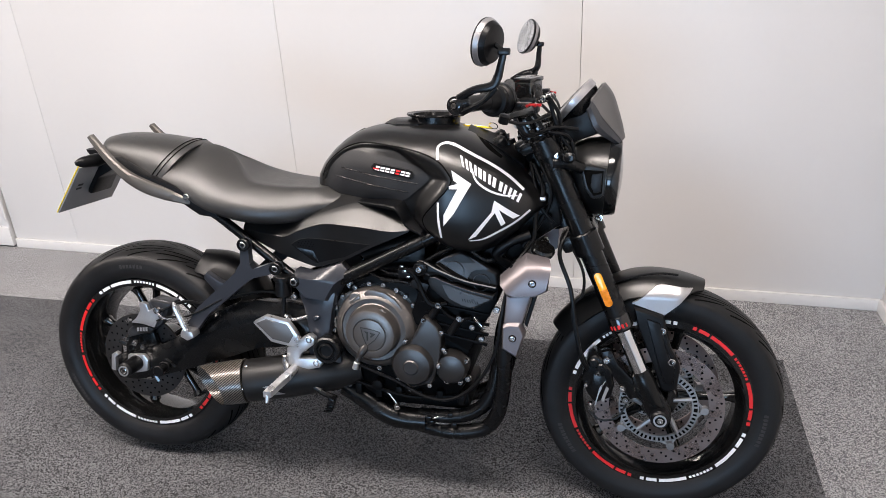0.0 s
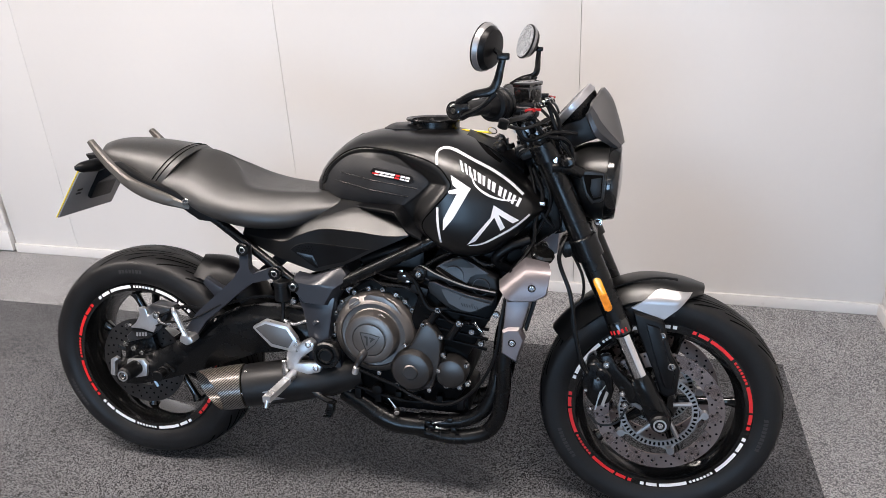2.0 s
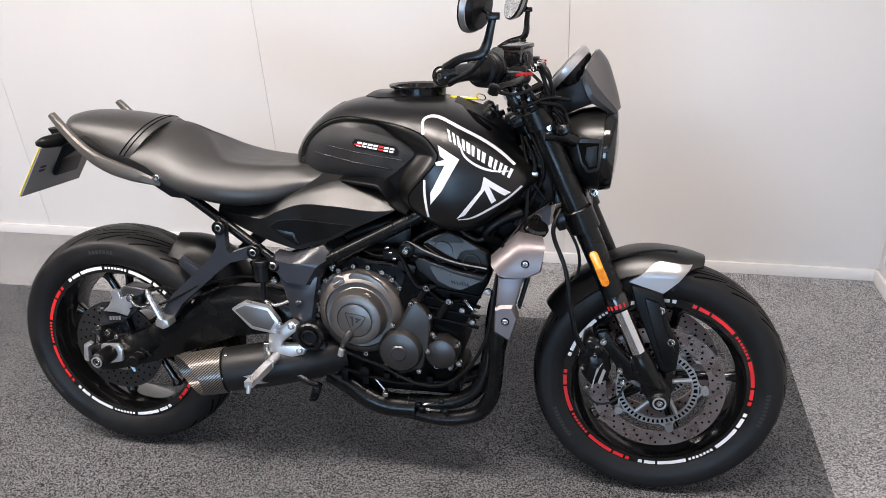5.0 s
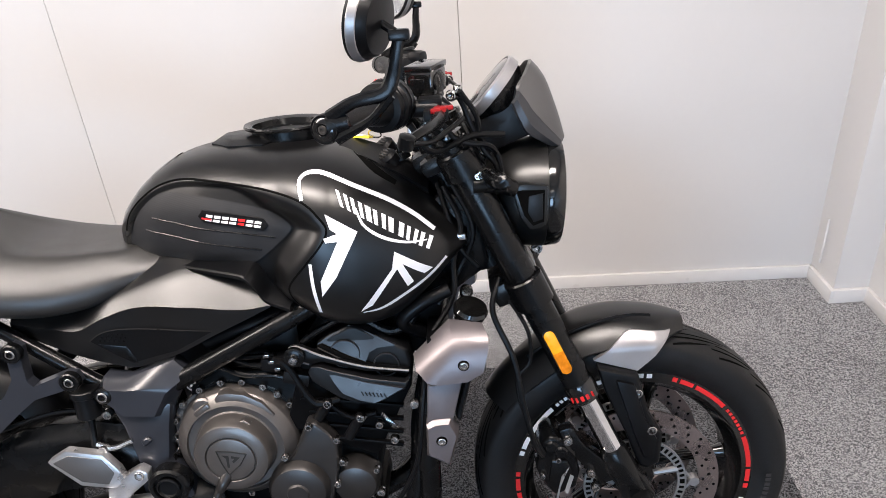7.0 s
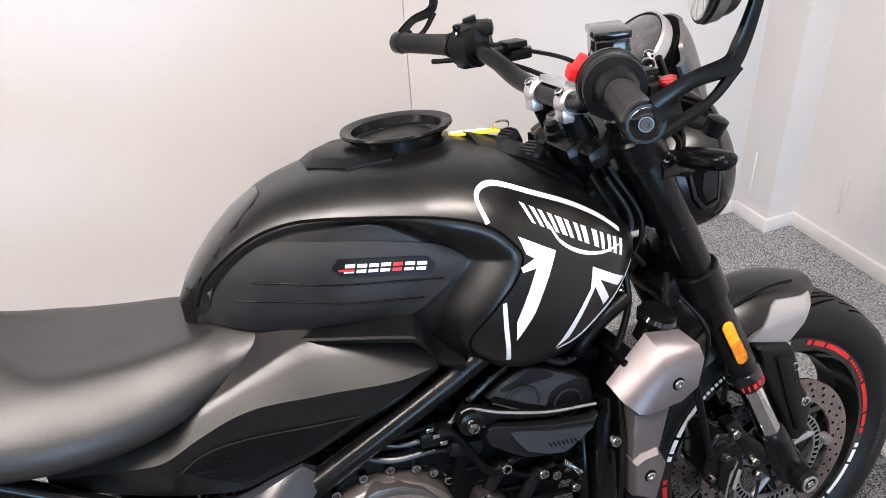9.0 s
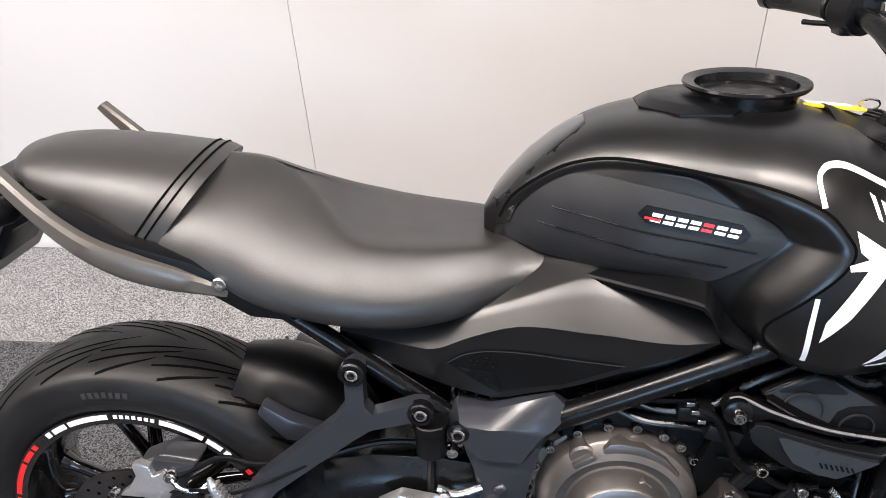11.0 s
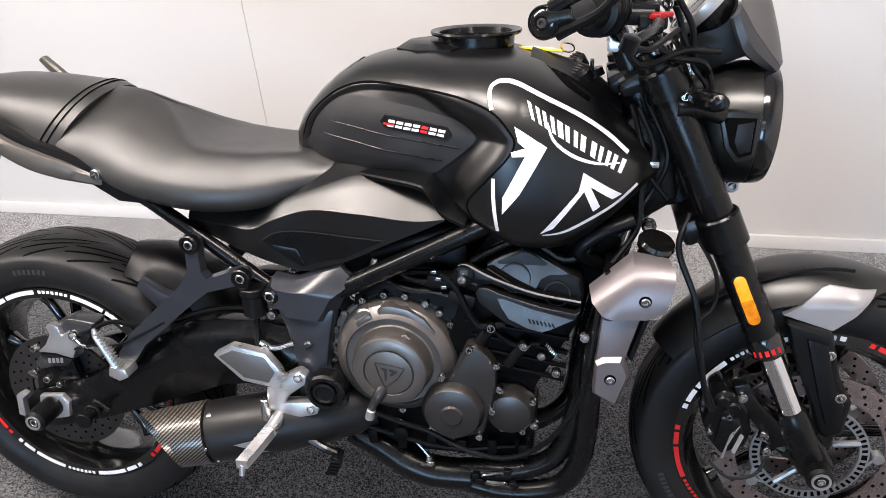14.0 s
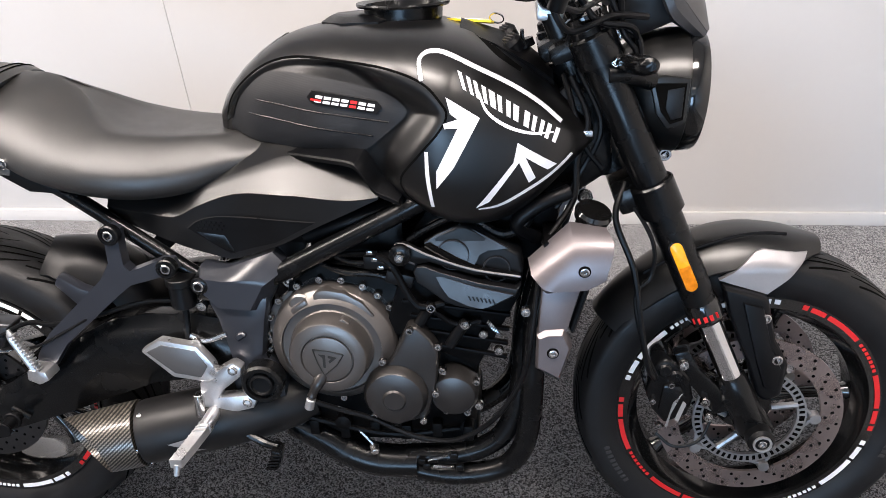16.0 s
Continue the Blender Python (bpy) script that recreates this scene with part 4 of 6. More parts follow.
low_line = hermite([0.350, 0.419, 0.461, 0.518, 0.555, 0.595, 0.635, 0.716, 0.812], [0.698, 0.669, 0.653, 0.634, 0.624, 0.635, 0.650, 0.692, 0.738])
proud = hermite([0.350, 0.429, 0.475, 0.516, 0.570, 0.669, 0.779, 0.812], [0.100, 0.115, 0.122, 0.126, 0.127, 0.141, 0.150, 0.149])


def panel_depth(x, z):
    """Outer face of the side panel: a ridge with a steep facet above and a shallow one below."""
    r = float(ridge(x))
    return float(proud(x)) - (0.80 * (z - r) if z > r else 0.12 * (r - z))


def panel_rows():
    rows = []
    for x in np.linspace(0.350, 0.812, 60):
        a, b, c = float(top_line(x)), float(ridge(x)), float(low_line(x))
        a, c = max(a, b + 0.001), min(c, b - 0.001)
        zs = [a + (b - a) * t for t in (0, 0.35, 0.7, 0.93)] + [b] + [b + (c - b) * t for t in (0.05, 0.3, 0.65, 1)]
        face = [(x, -panel_depth(x, z), z) for z in zs]
        rows.append([(x, -panel_depth(x, a) + 0.06, a + 0.035), (x, -panel_depth(x, a) + 0.004, a + 0.003)] + face + [(x, -panel_depth(x, c) + 0.02, c + 0.004)])
    return rows


for side in (-1, 1):
    def flip(bm, s=side):
        return bm if s < 0 else mirrored(bm)

    sp = part("side_panel", flip(loft(panel_rows())), MATTE, bike, "matt black faceted side panel under the seat", 30)
    part("vent_panel", flip(patch([(0.491, 0.682), (0.512, 0.696), (0.537, 0.701), (0.566, 0.701), (0.708, 0.697), (0.636, 0.658), (0.554, 0.634)], panel_depth, 0.0012, 0, 0.015)), PLASTIC, sp)
    part("vent_edge", flip(stripe([(0.491, 0.682), (0.512, 0.696), (0.537, 0.702), (0.566, 0.702), (0.636, 0.700), (0.708, 0.698)], 0.0020, panel_depth, 0.002)), RAIL, sp)
    part("vent_scoop", flip(loft([[(x, -panel_depth(x, z) - d, z) for x, z, d in row] for row in (((0.504, 0.676, 0.0016), (0.550, 0.668, 0.0016), (0.562, 0.640, 0.0016)), ((0.524, 0.660, 0.0034), (0.547, 0.656, 0.0056), (0.560, 0.638, 0.0022)), ((0.545, 0.642, 0.0016), (0.556, 0.637, 0.0016), (0.562, 0.634, 0.0016)))], closed_ring=False, caps=False)), SATIN, sp, "ribbed scoop behind the vent")
    part("vent_mesh", flip(joined(*[lathe([(0, 0.0016), (0.001, 0.0012)], (0.509 + 0.008 * i + 0.004 * (j % 2), -panel_depth(0.53, 0.68) - 0.0022, 0.694 - 0.006 * j - 0.0005 * i), (0, -1, 0), 6) for i in range(6) for j in range(3)])), SATIN, sp)
    part("tail_panel", flip(prism([(-0.02, 0.893), (0.036, 0.858), (0.103, 0.815), (0.197, 0.783), (0.249, 0.750), (0.310, 0.745), (0.262, 0.782), (0.183, 0.825), (0.10, 0.850), (0.02, 0.895)], -0.138, -0.108, 0.006)), PLASTIC, bike)
    part("seat_bolt", flip(bolt((0.218, -0.138, 0.798), r=0.009, h=0.006)), STEEL, bike)
    part("grab_rail", flip(strap([(-0.045, -0.134, 0.948), (-0.026, -0.137, 0.926), (0.014, -0.142, 0.884), (0.060, -0.144, 0.846), (0.108, -0.143, 0.822), (0.160, -0.138, 0.804), (0.225, -0.128, 0.783)], [0.007, 0.009, 0.011, 0.014, 0.017, 0.016, 0.008], 0.010)), RAIL_PAINT, bike, "bronze-grey passenger grab rail")
    part("subframe_tube", flip(tube([(0.240, -0.108, 0.765), (0.290, -0.110, 0.742), (0.475, -0.110, 0.603), (0.53, -0.108, 0.565)], 0.0125, 14, 4)), SATIN, bike)
    part("frame_rail", flip(tube([(0.600, -0.112, 0.582), (0.655, -0.124, 0.614), (0.875, -0.135, 0.730), (0.98, -0.11, 0.785), (1.07, -0.06, 0.85)], 0.0165, 16, 5)), SATIN, bike)

# Tail, rear indicators and number plate.
part("tail_unit", prism([(-0.120, 0.905), (-0.10, 0.880), (-0.05, 0.858), (0.05, 0.842), (0.05, 0.905)], -0.075, 0.075, 0.010), PLASTIC, bike)
part("plate_hanger", prism([(-0.080, 0.880), (-0.125, 0.845), (-0.150, 0.780), (-0.140, 0.772), (-0.110, 0.820), (-0.050, 0.850), (0.0, 0.855), (0.02, 0.88)], -0.045, 0.045, 0.006), PLASTIC, bike, "black number plate hanger")
plate = part("number_plate", box((0, 0, 0), (0.004, 0.225, 0.152), 0.0012), GREY, bike, "back of the number plate with a yellow edge")
plate.matrix_basis = pose(-0.140, -0.016, 0.800, 0, 34, 0)
part("plate_face", box((-0.0032, 0, 0), (0.002, 0.229, 0.156), 0.0008), YELLOW, plate, "yellow reflective plate face")
parts("plate_stamp", [box((0.0026, y, z), (0.001, 0.02, 0.006), 0) for y, z in ((-0.075, 0.0), (-0.075, 0.012), (0.06, 0.02), (0.06, 0.032))], PLASTIC, plate)
for side in (-1, 1):
    ind = part("rear_indicator", joined(tube([(-0.02, 0.05 * side, 0.885), (-0.04, 0.10 * side, 0.884)], 0.008, 10), tube([(-0.035, 0.095 * side, 0.884), (-0.045, 0.12 * side, 0.884), (-0.06, 0.16 * side, 0.883), (-0.070, 0.175 * side, 0.882)], [0.010, 0.018, 0.014, 0.005], 14, 5, flat=0.8)), PLASTIC, bike, "smoked black rear indicator")
    part("indicator_bolt", bolt((-0.012, 0.118 * side, 0.886), (0, side, 0), 0.006), STEEL, ind)

# Frame plates, footrests and controls.
ARM_RIM = [(0.489, 0.596), (0.503, 0.618), (0.542, 0.611), (0.627, 0.641), (0.650, 0.614), (0.632, 0.588), (0.604, 0.538), (0.520, 0.538), (0.504, 0.562), (0.488, 0.583)]
ARM_FACE = [(0.500, 0.592), (0.508, 0.604), (0.545, 0.599), (0.598, 0.602), (0.624, 0.600), (0.611, 0.590), (0.585, 0.547), (0.531, 0.551), (0.515, 0.571), (0.499, 0.585)]
COLUMN = [(0.508, 0.564), (0.614, 0.566), (0.602, 0.516), (0.590, 0.451), (0.618, 0.425), (0.622, 0.370), (0.600, 0.335), (0.560, 0.325), (0.536, 0.351), (0.530, 0.400), (0.536, 0.433), (0.530, 0.475), (0.522, 0.524)]
for side in (-1, 1):
    def flip(bm, s=side):
        return bm if s < 0 else mirrored(bm)

    pl = part("frame_plate", flip(joined(prism(COLUMN, -0.141, -0.098, 0.009, 2), bevelled(loft([[(x, -0.100, z) for x, z in ARM_RIM], [(x, -0.126, z) for x, z in ARM_RIM], [(x, -0.150, z) for x, z in ARM_FACE]]), 0.003, 2), prism([(0.548, 0.497), (0.562, 0.505), (0.570, 0.496), (0.553, 0.484)], -0.147, -0.135, 0.003, 1))), FRAME, bike, "black forged frame plate round the swingarm pivot")
    part("pivot_boss", flip(joined(lathe([(0, 0.036), (0.024, 0.036), (0.028, 0.032), (0.028, 0.026), (0.022, 0.025), (0.022, 0.008)], (0.594, -0.150, 0.420), (0, -1, 0), 36))), SATIN, pl)
    part("pivot_nut", flip(lathe([(0, 0.020), (0.010, 0.020), (0.012, 0.017), (0.008, 0.015), (0.008, 0.004)], (0.594, -0.168, 0.420), (0, -1, 0), 28)), PLASTIC, pl)
    part("frame_bolt", flip(joined(lathe([(0, 0.015), (0.008, 0.015), (0.010, 0.012)], (0.505, -0.142, 0.591), (0, -1, 0), 24))), SATIN, pl)
    part("bolt_head", flip(bolt((0.505, -0.149, 0.591), r=0.0095, h=0.006)), STEEL, pl)
    part("bolt_head", flip(bolt((0.640, -0.098, 0.578), r=0.0105, h=0.008)), STEEL, pl)
    part("bolt_head", flip(bolt((0.630, -0.110, 0.305), r=0.010, h=0.007)), STEEL, pl)
    hang = part("pillion_hanger", flip(bevelled(loft([[(x, y, z) for x, z in [(0.364, 0.676), (0.362, 0.690), (0.375, 0.699), (0.389, 0.690), (0.387, 0.660), (0.387, 0.630), (0.396, 0.619), (0.450, 0.639), (0.468, 0.638), (0.474, 0.620), (0.450, 0.610), (0.392, 0.594), (0.364, 0.573), (0.252, 0.480), (0.214, 0.430), (0.194, 0.416), (0.182, 0.428), (0.196, 0.462), (0.226, 0.502), (0.342, 0.604), (0.362, 0.634)]] for y in (-0.132, -0.154)]), 0.007, 2)), FRAME, bike, "black forked pillion footrest hanger")
    for x, z in ((0.375, 0.683), (0.459, 0.625)):
        part("hanger_boss", flip(lathe([(0, 0.017), (0.012, 0.017), (0.014, 0.015), (0.014, 0.011), (0.011, 0.010)], (x, -0.146, z), (0, -1, 0), 26)), SATIN, hang)
        part("hanger_bolt", flip(bolt((x, -0.156, z), r=0.0085, h=0.005)), STEEL, hang)
    foot = part("pillion_footrest", flip(joined(tube([(0.205, -0.176, 0.432), (0.187, -0.177, 0.478), (0.175, -0.178, 0.508), (0.172, -0.178, 0.522)], [0.0085, 0.0085, 0.0075, 0.003], 10), prism([(0.186, 0.428), (0.190, 0.448), (0.222, 0.444), (0.226, 0.428), (0.206, 0.418)], -0.186, -0.150, 0.004))), ALLOY, bike, "folded ribbed alloy pillion footrest")
    parts("ridge", [flip(b) for b in [box((0.2095 - 0.029 * k / 11, -0.179, 0.447 + 0.066 * k / 11), (0.007, 0.014, 0.0034), 0.0008, (0, -22, 0)) for k in range(12)]], ALLOY, foot)
    part("footrest_pin", flip(bolt((0.215, -0.160, 0.436), r=0.008, h=0.008)), STEEL, foot)
    rh = part("rider_hanger", flip(joined(prism([(0.391, 0.480), (0.428, 0.502), (0.491, 0.490), (0.513, 0.459), (0.521, 0.437), (0.503, 0.419), (0.441, 0.429)], -0.172, -0.152, 0.006), prism([(0.516, 0.441), (0.536, 0.453), (0.547, 0.457), (0.561, 0.447), (0.558, 0.431), (0.523, 0.403), (0.515, 0.389), (0.569, 0.395), (0.579, 0.383), (0.572, 0.368), (0.511, 0.351), (0.487, 0.343), (0.477, 0.366), (0.483, 0.417)], -0.170, -0.146, 0.005))), ALLOY, bike, "bare alloy rider footrest hanger with heel guard")
    part("heel_inset", flip(prism([(0.403, 0.479), (0.431, 0.493), (0.488, 0.482), (0.505, 0.453), (0.491, 0.431), (0.446, 0.439)], -0.1735, -0.170, 0.002)), GRAPHITE, rh)
    for x, z in ((0.546, 0.444), (0.563, 0.381)):
        part("hanger_bolt", flip(bolt((x, -0.168, z), r=0.0085, h=0.006)), STEEL, rh)
    peg = part("rider_footrest", flip(joined(tube([(0.500, -0.158, 0.360), (0.500, -0.215, 0.358)], 0.012, 12), loft([[(x + dx, y, z + dz) for dx, dz in ((-0.010, -0.008), (0.010, -0.008), (0.010, 0.008), (-0.010, 0.008))] for x, y, z in ((0.502, -0.205, 0.360), (0.485, -0.250, 0.345), (0.472, -0.276, 0.334))]))), ALLOY, bike, "ribbed alloy rider footrest with feeler bolt")
    part("feeler", flip(tube([(0.472, -0.272, 0.330), (0.470, -0.277, 0.312)], [0.006, 0.0045], 10)), ALLOY, peg)
    parts("ridge", [flip(b) for b in [box((0.500 - 0.027 * k / 8, -0.210 - 0.062 * k / 8, 0.3665 - 0.025 * k / 8), (0.021, 0.003, 0.003), 0.0008) for k in range(9)]], ALLOY, peg)
part("master_cylinder", joined(rod((0.480, -0.175, 0.400), (0.478, -0.175, 0.335), 0.009), rod((0.478, -0.175, 0.345), (0.478, -0.178, 0.310), 0.012)), STEEL, bike, "small rear brake master cylinder")
part("brake_pedal", joined(tube([(0.500, -0.165, 0.360), (0.540, -0.165, 0.320), (0.575, -0.168, 0.298), (0.604, -0.172, 0.290)], 0.0075, 10), prism([(0.597, 0.296), (0.614, 0.290), (0.606, 0.256), (0.590, 0.254)], -0.190, -0.160, 0.003)), SATIN, bike, "black rear brake pedal")
parts("grip_bar", [box((0.606 - 0.003 * k, -0.191, 0.286 - 0.007 * k), (0.018, 0.004, 0.0035), 0.0005) for k in range(5)], SATIN, bike)
# Brake fluid pot and shock.
part("brake_reservoir", joined(rod((0.468, -0.135, 0.590), (0.468, -0.135, 0.548), 0.021), rod((0.468, -0.135, 0.602), (0.468, -0.135, 0.588), 0.024), tube([(0.468, -0.135, 0.548), (0.466, -0.14, 0.50), (0.470, -0.16, 0.46)], 0.006, 8)), PLASTIC, bike, "black rear brake fluid pot")
part("pot_bracket", joined(bolt((0.495, -0.125, 0.545), r=0.009, h=0.01), tube([(0.475, -0.150, 0.500), (0.50, -0.150, 0.490), (0.535, -0.145, 0.500)], 0.005, 8), bolt((0.485, -0.145, 0.488), r=0.010, h=0.014)), STEEL, bike)
part("shock_spring", tube([(0.485 + 0.02 * math.cos(a) + 0.03 * a / 40, 0.045 * math.sin(a), 0.42 + 0.0045 * a) for a in np.arange(0, 44, 0.7)], 0.006, 8, 2), SATIN, bike)

# Engine.
block = part("crankcase", joined(prism([(0.610, 0.430), (0.640, 0.580), (0.70, 0.615), (0.80, 0.60), (0.92, 0.47), (0.955, 0.43), (0.948, 0.34), (0.92, 0.29), (0.70, 0.275), (0.64, 0.31)], -0.112, 0.112, 0.010), box((0.82, 0, 0.272), (0.26, 0.18, 0.05), 0.012)), BLOCK, bike, "black cast engine block")
part("cylinder_block", prism([(0.800, 0.500), (0.840, 0.620), (0.870, 0.650), (1.030, 0.610), (1.025, 0.565), (0.955, 0.430)], -0.128, 0.128, 0.008), BLOCK, bike, "black inclined cylinder block and head")
parts("fin", [prism([(0.835 + 0.012 * k, 0.560 - 0.026 * k), (1.010 - 0.002 * k, 0.535 - 0.026 * k), (1.008 - 0.002 * k, 0.529 - 0.026 * k), (0.833 + 0.012 * k, 0.554 - 0.026 * k)], -0.134, -0.124, 0.0015) for k in range(4)], BLOCK, bike)
CC = (0.714, 0.476)
cl = part("clutch_cover", lathe([(-0.085, 0.108), (-0.112, 0.108), (-0.134, 0.1045), (-0.1365, 0.1025), (-0.150, 0.086), (-0.1508, 0.0845), (-0.146, 0.083), (-0.145, 0.071), (-0.147, 0.0685), (-0.176, 0.0650), (-0.180, 0.0625), (-0.183, 0.055), (-0.183, 0.044), (-0.180, 0.042), (-0.180, 0.0)], (CC[0], 0, CC[1]), (0, 1, 0), 72), ENGINE, bike, "graphite grey round clutch cover with a moulded emblem")
part("cover_flange", prism([(CC[0] + 0.118 * math.cos(a) * (1 + 0.03 * math.cos(7 * a)), CC[1] + 0.116 * math.sin(a) * (1 + 0.03 * math.cos(7 * a))) for a in np.linspace(0, 2 * math.pi, 48, endpoint=False)], -0.112, -0.095, 0.003), ENGINE, cl)
parts("bolt_head", [bolt((CC[0] + 0.117 * math.cos(radians(a)), -0.112, CC[1] + 0.115 * math.sin(radians(a))), r=0.0068, h=0.012) for a in (118, 140, 158, 176, 98, 80, 62, 48, 34, 22, 10, -12, -28, -60, -88, 190)], STEEL, cl)
part("emblem_disc", lathe([(-0.1805, 0.041), (-0.1835, 0.0405), (-0.1840, 0.039), (-0.1840, 0.0)], (CC[0], 0, CC[1]), (0, 1, 0), 48), ENGINE, cl, "dark round emblem disc")
SHIELD = [(0.692, 0.4955), (0.717, 0.4925), (0.742, 0.4865), (0.729, 0.466), (0.707, 0.447), (0.698, 0.470)]
# Raised dark lines paint the shade of an engraving.
part("emblem", joined(*[tube([(a[0], -0.1845, a[1]), (b[0], -0.1845, b[1])], 0.0011, 6) for a, b in zip(SHIELD, SHIELD[1:] + SHIELD[:1])], patch([(0.700, 0.487), (0.712, 0.4855), (0.711, 0.462), (0.707, 0.462), (0.707, 0.480)], lambda x, z: 0.1842, 0.0008), patch([(0.716, 0.485), (0.731, 0.481), (0.718, 0.470), (0.7165, 0.474), (0.721, 0.479), (0.716, 0.480)], lambda x, z: 0.1842, 0.0008)), EMBLEM, cl)
part("oil_filler", joined(rod((0.667, -0.115, 0.553), (0.667, -0.142, 0.553), 0.019, 24, 0.003), box((0.667, -0.145, 0.553), (0.032, 0.010, 0.009), 0.002, (0, -35, 0))), ENGINE, cl, "graphite oil filler cap")
part("cover_step", prism([(0.690, 0.572), (0.699, 0.580), (0.712, 0.582), (0.742, 0.577), (0.770, 0.560), (0.790, 0.535), (0.778, 0.527), (0.757, 0.546), (0.734, 0.558), (0.706, 0.560), (0.694, 0.552)], -0.1455, -0.120, 0.003), ENGINE, cl)
parts("cover_mark", [prism([(0.728, 0.537), (0.742, 0.541), (0.752, 0.532), (0.746, 0.527)], -0.166, -0.150, 0.001, 1), prism([(0.650, 0.487), (0.660, 0.492), (0.660, 0.487)], -0.166, -0.150, 0.001, 1)], ENGINE, cl)
part("clutch_arm", joined(tube([(0.706, -0.172, 0.448), (0.694, -0.184, 0.430), (0.686, -0.186, 0.416)], [0.012, 0.010, 0.008], 12, 4), rod((0.686, -0.186, 0.416), (0.681, -0.188, 0.406), 0.0075)), DARK_CASTING, cl)
part("cable_end", rod((0.681, -0.188, 0.404), (0.675, -0.188, 0.384), 0.008), ALLOY, cl, "pale alloy cable end")
part("clutch_cable", tube([(0.680, -0.186, 0.398), (0.73, -0.175, 0.372), (0.775, -0.165, 0.350), (0.85, -0.170, 0.318), (0.92, -0.180, 0.322), (0.985, -0.190, 0.375), (1.030, -0.192, 0.46), (1.045, -0.185, 0.56), (1.06, -0.15, 0.66)], 0.0045, 8, 8), PLASTIC, bike)
st = part("stator_cover", joined(prism([(0.768, 0.400), (0.785, 0.430), (0.815, 0.462), (0.842, 0.520), (0.858, 0.524), (0.880, 0.500), (0.893, 0.474), (0.888, 0.420), (0.870, 0.350), (0.812, 0.328), (0.778, 0.352)], -0.158, -0.10, 0.007, 3), lathe([(-0.15, 0.054), (-0.166, 0.054), (-0.176, 0.047), (-0.180, 0.030), (-0.180, 0.020), (-0.183, 0.017), (-0.183, 0.0)], (0.818, 0, 0.397), (0, 1, 0), 48)), DARK_CASTING, bike, "graphite grey generator cover")
parts("bolt_head", [bolt((x, -0.156, z), r=0.0065, h=0.009) for x, z in ((0.848, 0.518), (0.893, 0.490), (0.898, 0.445), (0.885, 0.400), (0.862, 0.345), (0.812, 0.330), (0.778, 0.352), (0.770, 0.405), (0.800, 0.430), (0.80, 0.46))], STEEL, st)
pump = part("pump_cover", lathe([(-0.10, 0.042), (-0.142, 0.042), (-0.152, 0.036), (-0.156, 0.022), (-0.156, 0.0)], (0.913, 0, 0.388), (0, 1, 0), 40), DARK_CASTING, bike, "small round graphite pump cover")
parts("bolt_head", [bolt((0.913 + 0.045 * math.cos(radians(a)), -0.135, 0.388 + 0.045 * math.sin(radians(a))), r=0.006, h=0.010) for a in (30, 110, 200, 300)], STEEL, pump)
parts("bolt_head", [bolt((x, y, z), r=0.008, h=0.010) for x, y, z in ((0.841, -0.165, 0.651), (0.884, -0.150, 0.558), (0.937, -0.150, 0.528), (1.033, -0.182, 0.569), (0.965, -0.13, 0.50), (0.825, -0.13, 0.60), (0.80, -0.12, 0.632), (0.99, -0.14, 0.475), (0.90, -0.13, 0.35), (0.955, -0.13, 0.36), (0.66, -0.118, 0.505), (0.645, -0.118, 0.48))], STEEL, bike)
for pts, r in (
    ([(0.800, -0.140, 0.640), (0.825, -0.145, 0.625), (0.860, -0.150, 0.560), (0.905, -0.145, 0.560)], 0.006),
    ([(0.88, -0.14, 0.55), (0.92, -0.14, 0.52), (0.962, -0.138, 0.525)], 0.005),
    ([(0.66, -0.09, 0.62), (0.74, -0.12, 0.635), (0.80, -0.125, 0.64)], 0.005),
    ([(0.66, -0.08, 0.60), (0.74, -0.11, 0.615), (0.82, -0.12, 0.60)], 0.004),
    ([(0.69, -0.08, 0.59), (0.74, -0.10, 0.65), (0.84, -0.11, 0.70)], 0.005),
):
    part("hose", tube(pts, r, 8), BLOCK, bike)
for c, turn in (((0.800, -0.125, 0.628), 0), ((0.835, -0.132, 0.602), 15)):
    part("connector", box(c, (0.045, 0.03, 0.022), 0.004, (0, turn, 0)), PLASTIC, bike)
for x, z in ((0.790, 0.648), (0.806, 0.622), (0.797, 0.636)):
    part("plug_clip", box((x, -0.143, z), (0.010, 0.006, 0.006), 0.001), STEEL, bike)
for (x, z), (x1, z1) in (((0.884, 0.556), (0.860, 0.517)), ((0.937, 0.525), (0.910, 0.480))):
    plug = part("coil_plug", tube([(x, -0.142, z), (x1, -0.138, z1)], 0.0095, 12), PLASTIC, bike)
    part("plug_clamp", joined(box((x, -0.147, z), (0.018, 0.008, 0.012), 0.003, (0, 30, 0)), bolt((x + 0.002, -0.150, z + 0.001), r=0.006, h=0.004)), STEEL, plug, "bright clamp on the plug")
# Assumed airbox, added as a black filler that darkens the gap here.
part("airbox", prism([(0.835, 0.640), (0.875, 0.700), (0.960, 0.712), (1.060, 0.722), (1.090, 0.690), (1.060, 0.605), (0.900, 0.620)], -0.084, 0.084, 0.012), BLOCK, bike, "black airbox added to darken the gap under the tank")
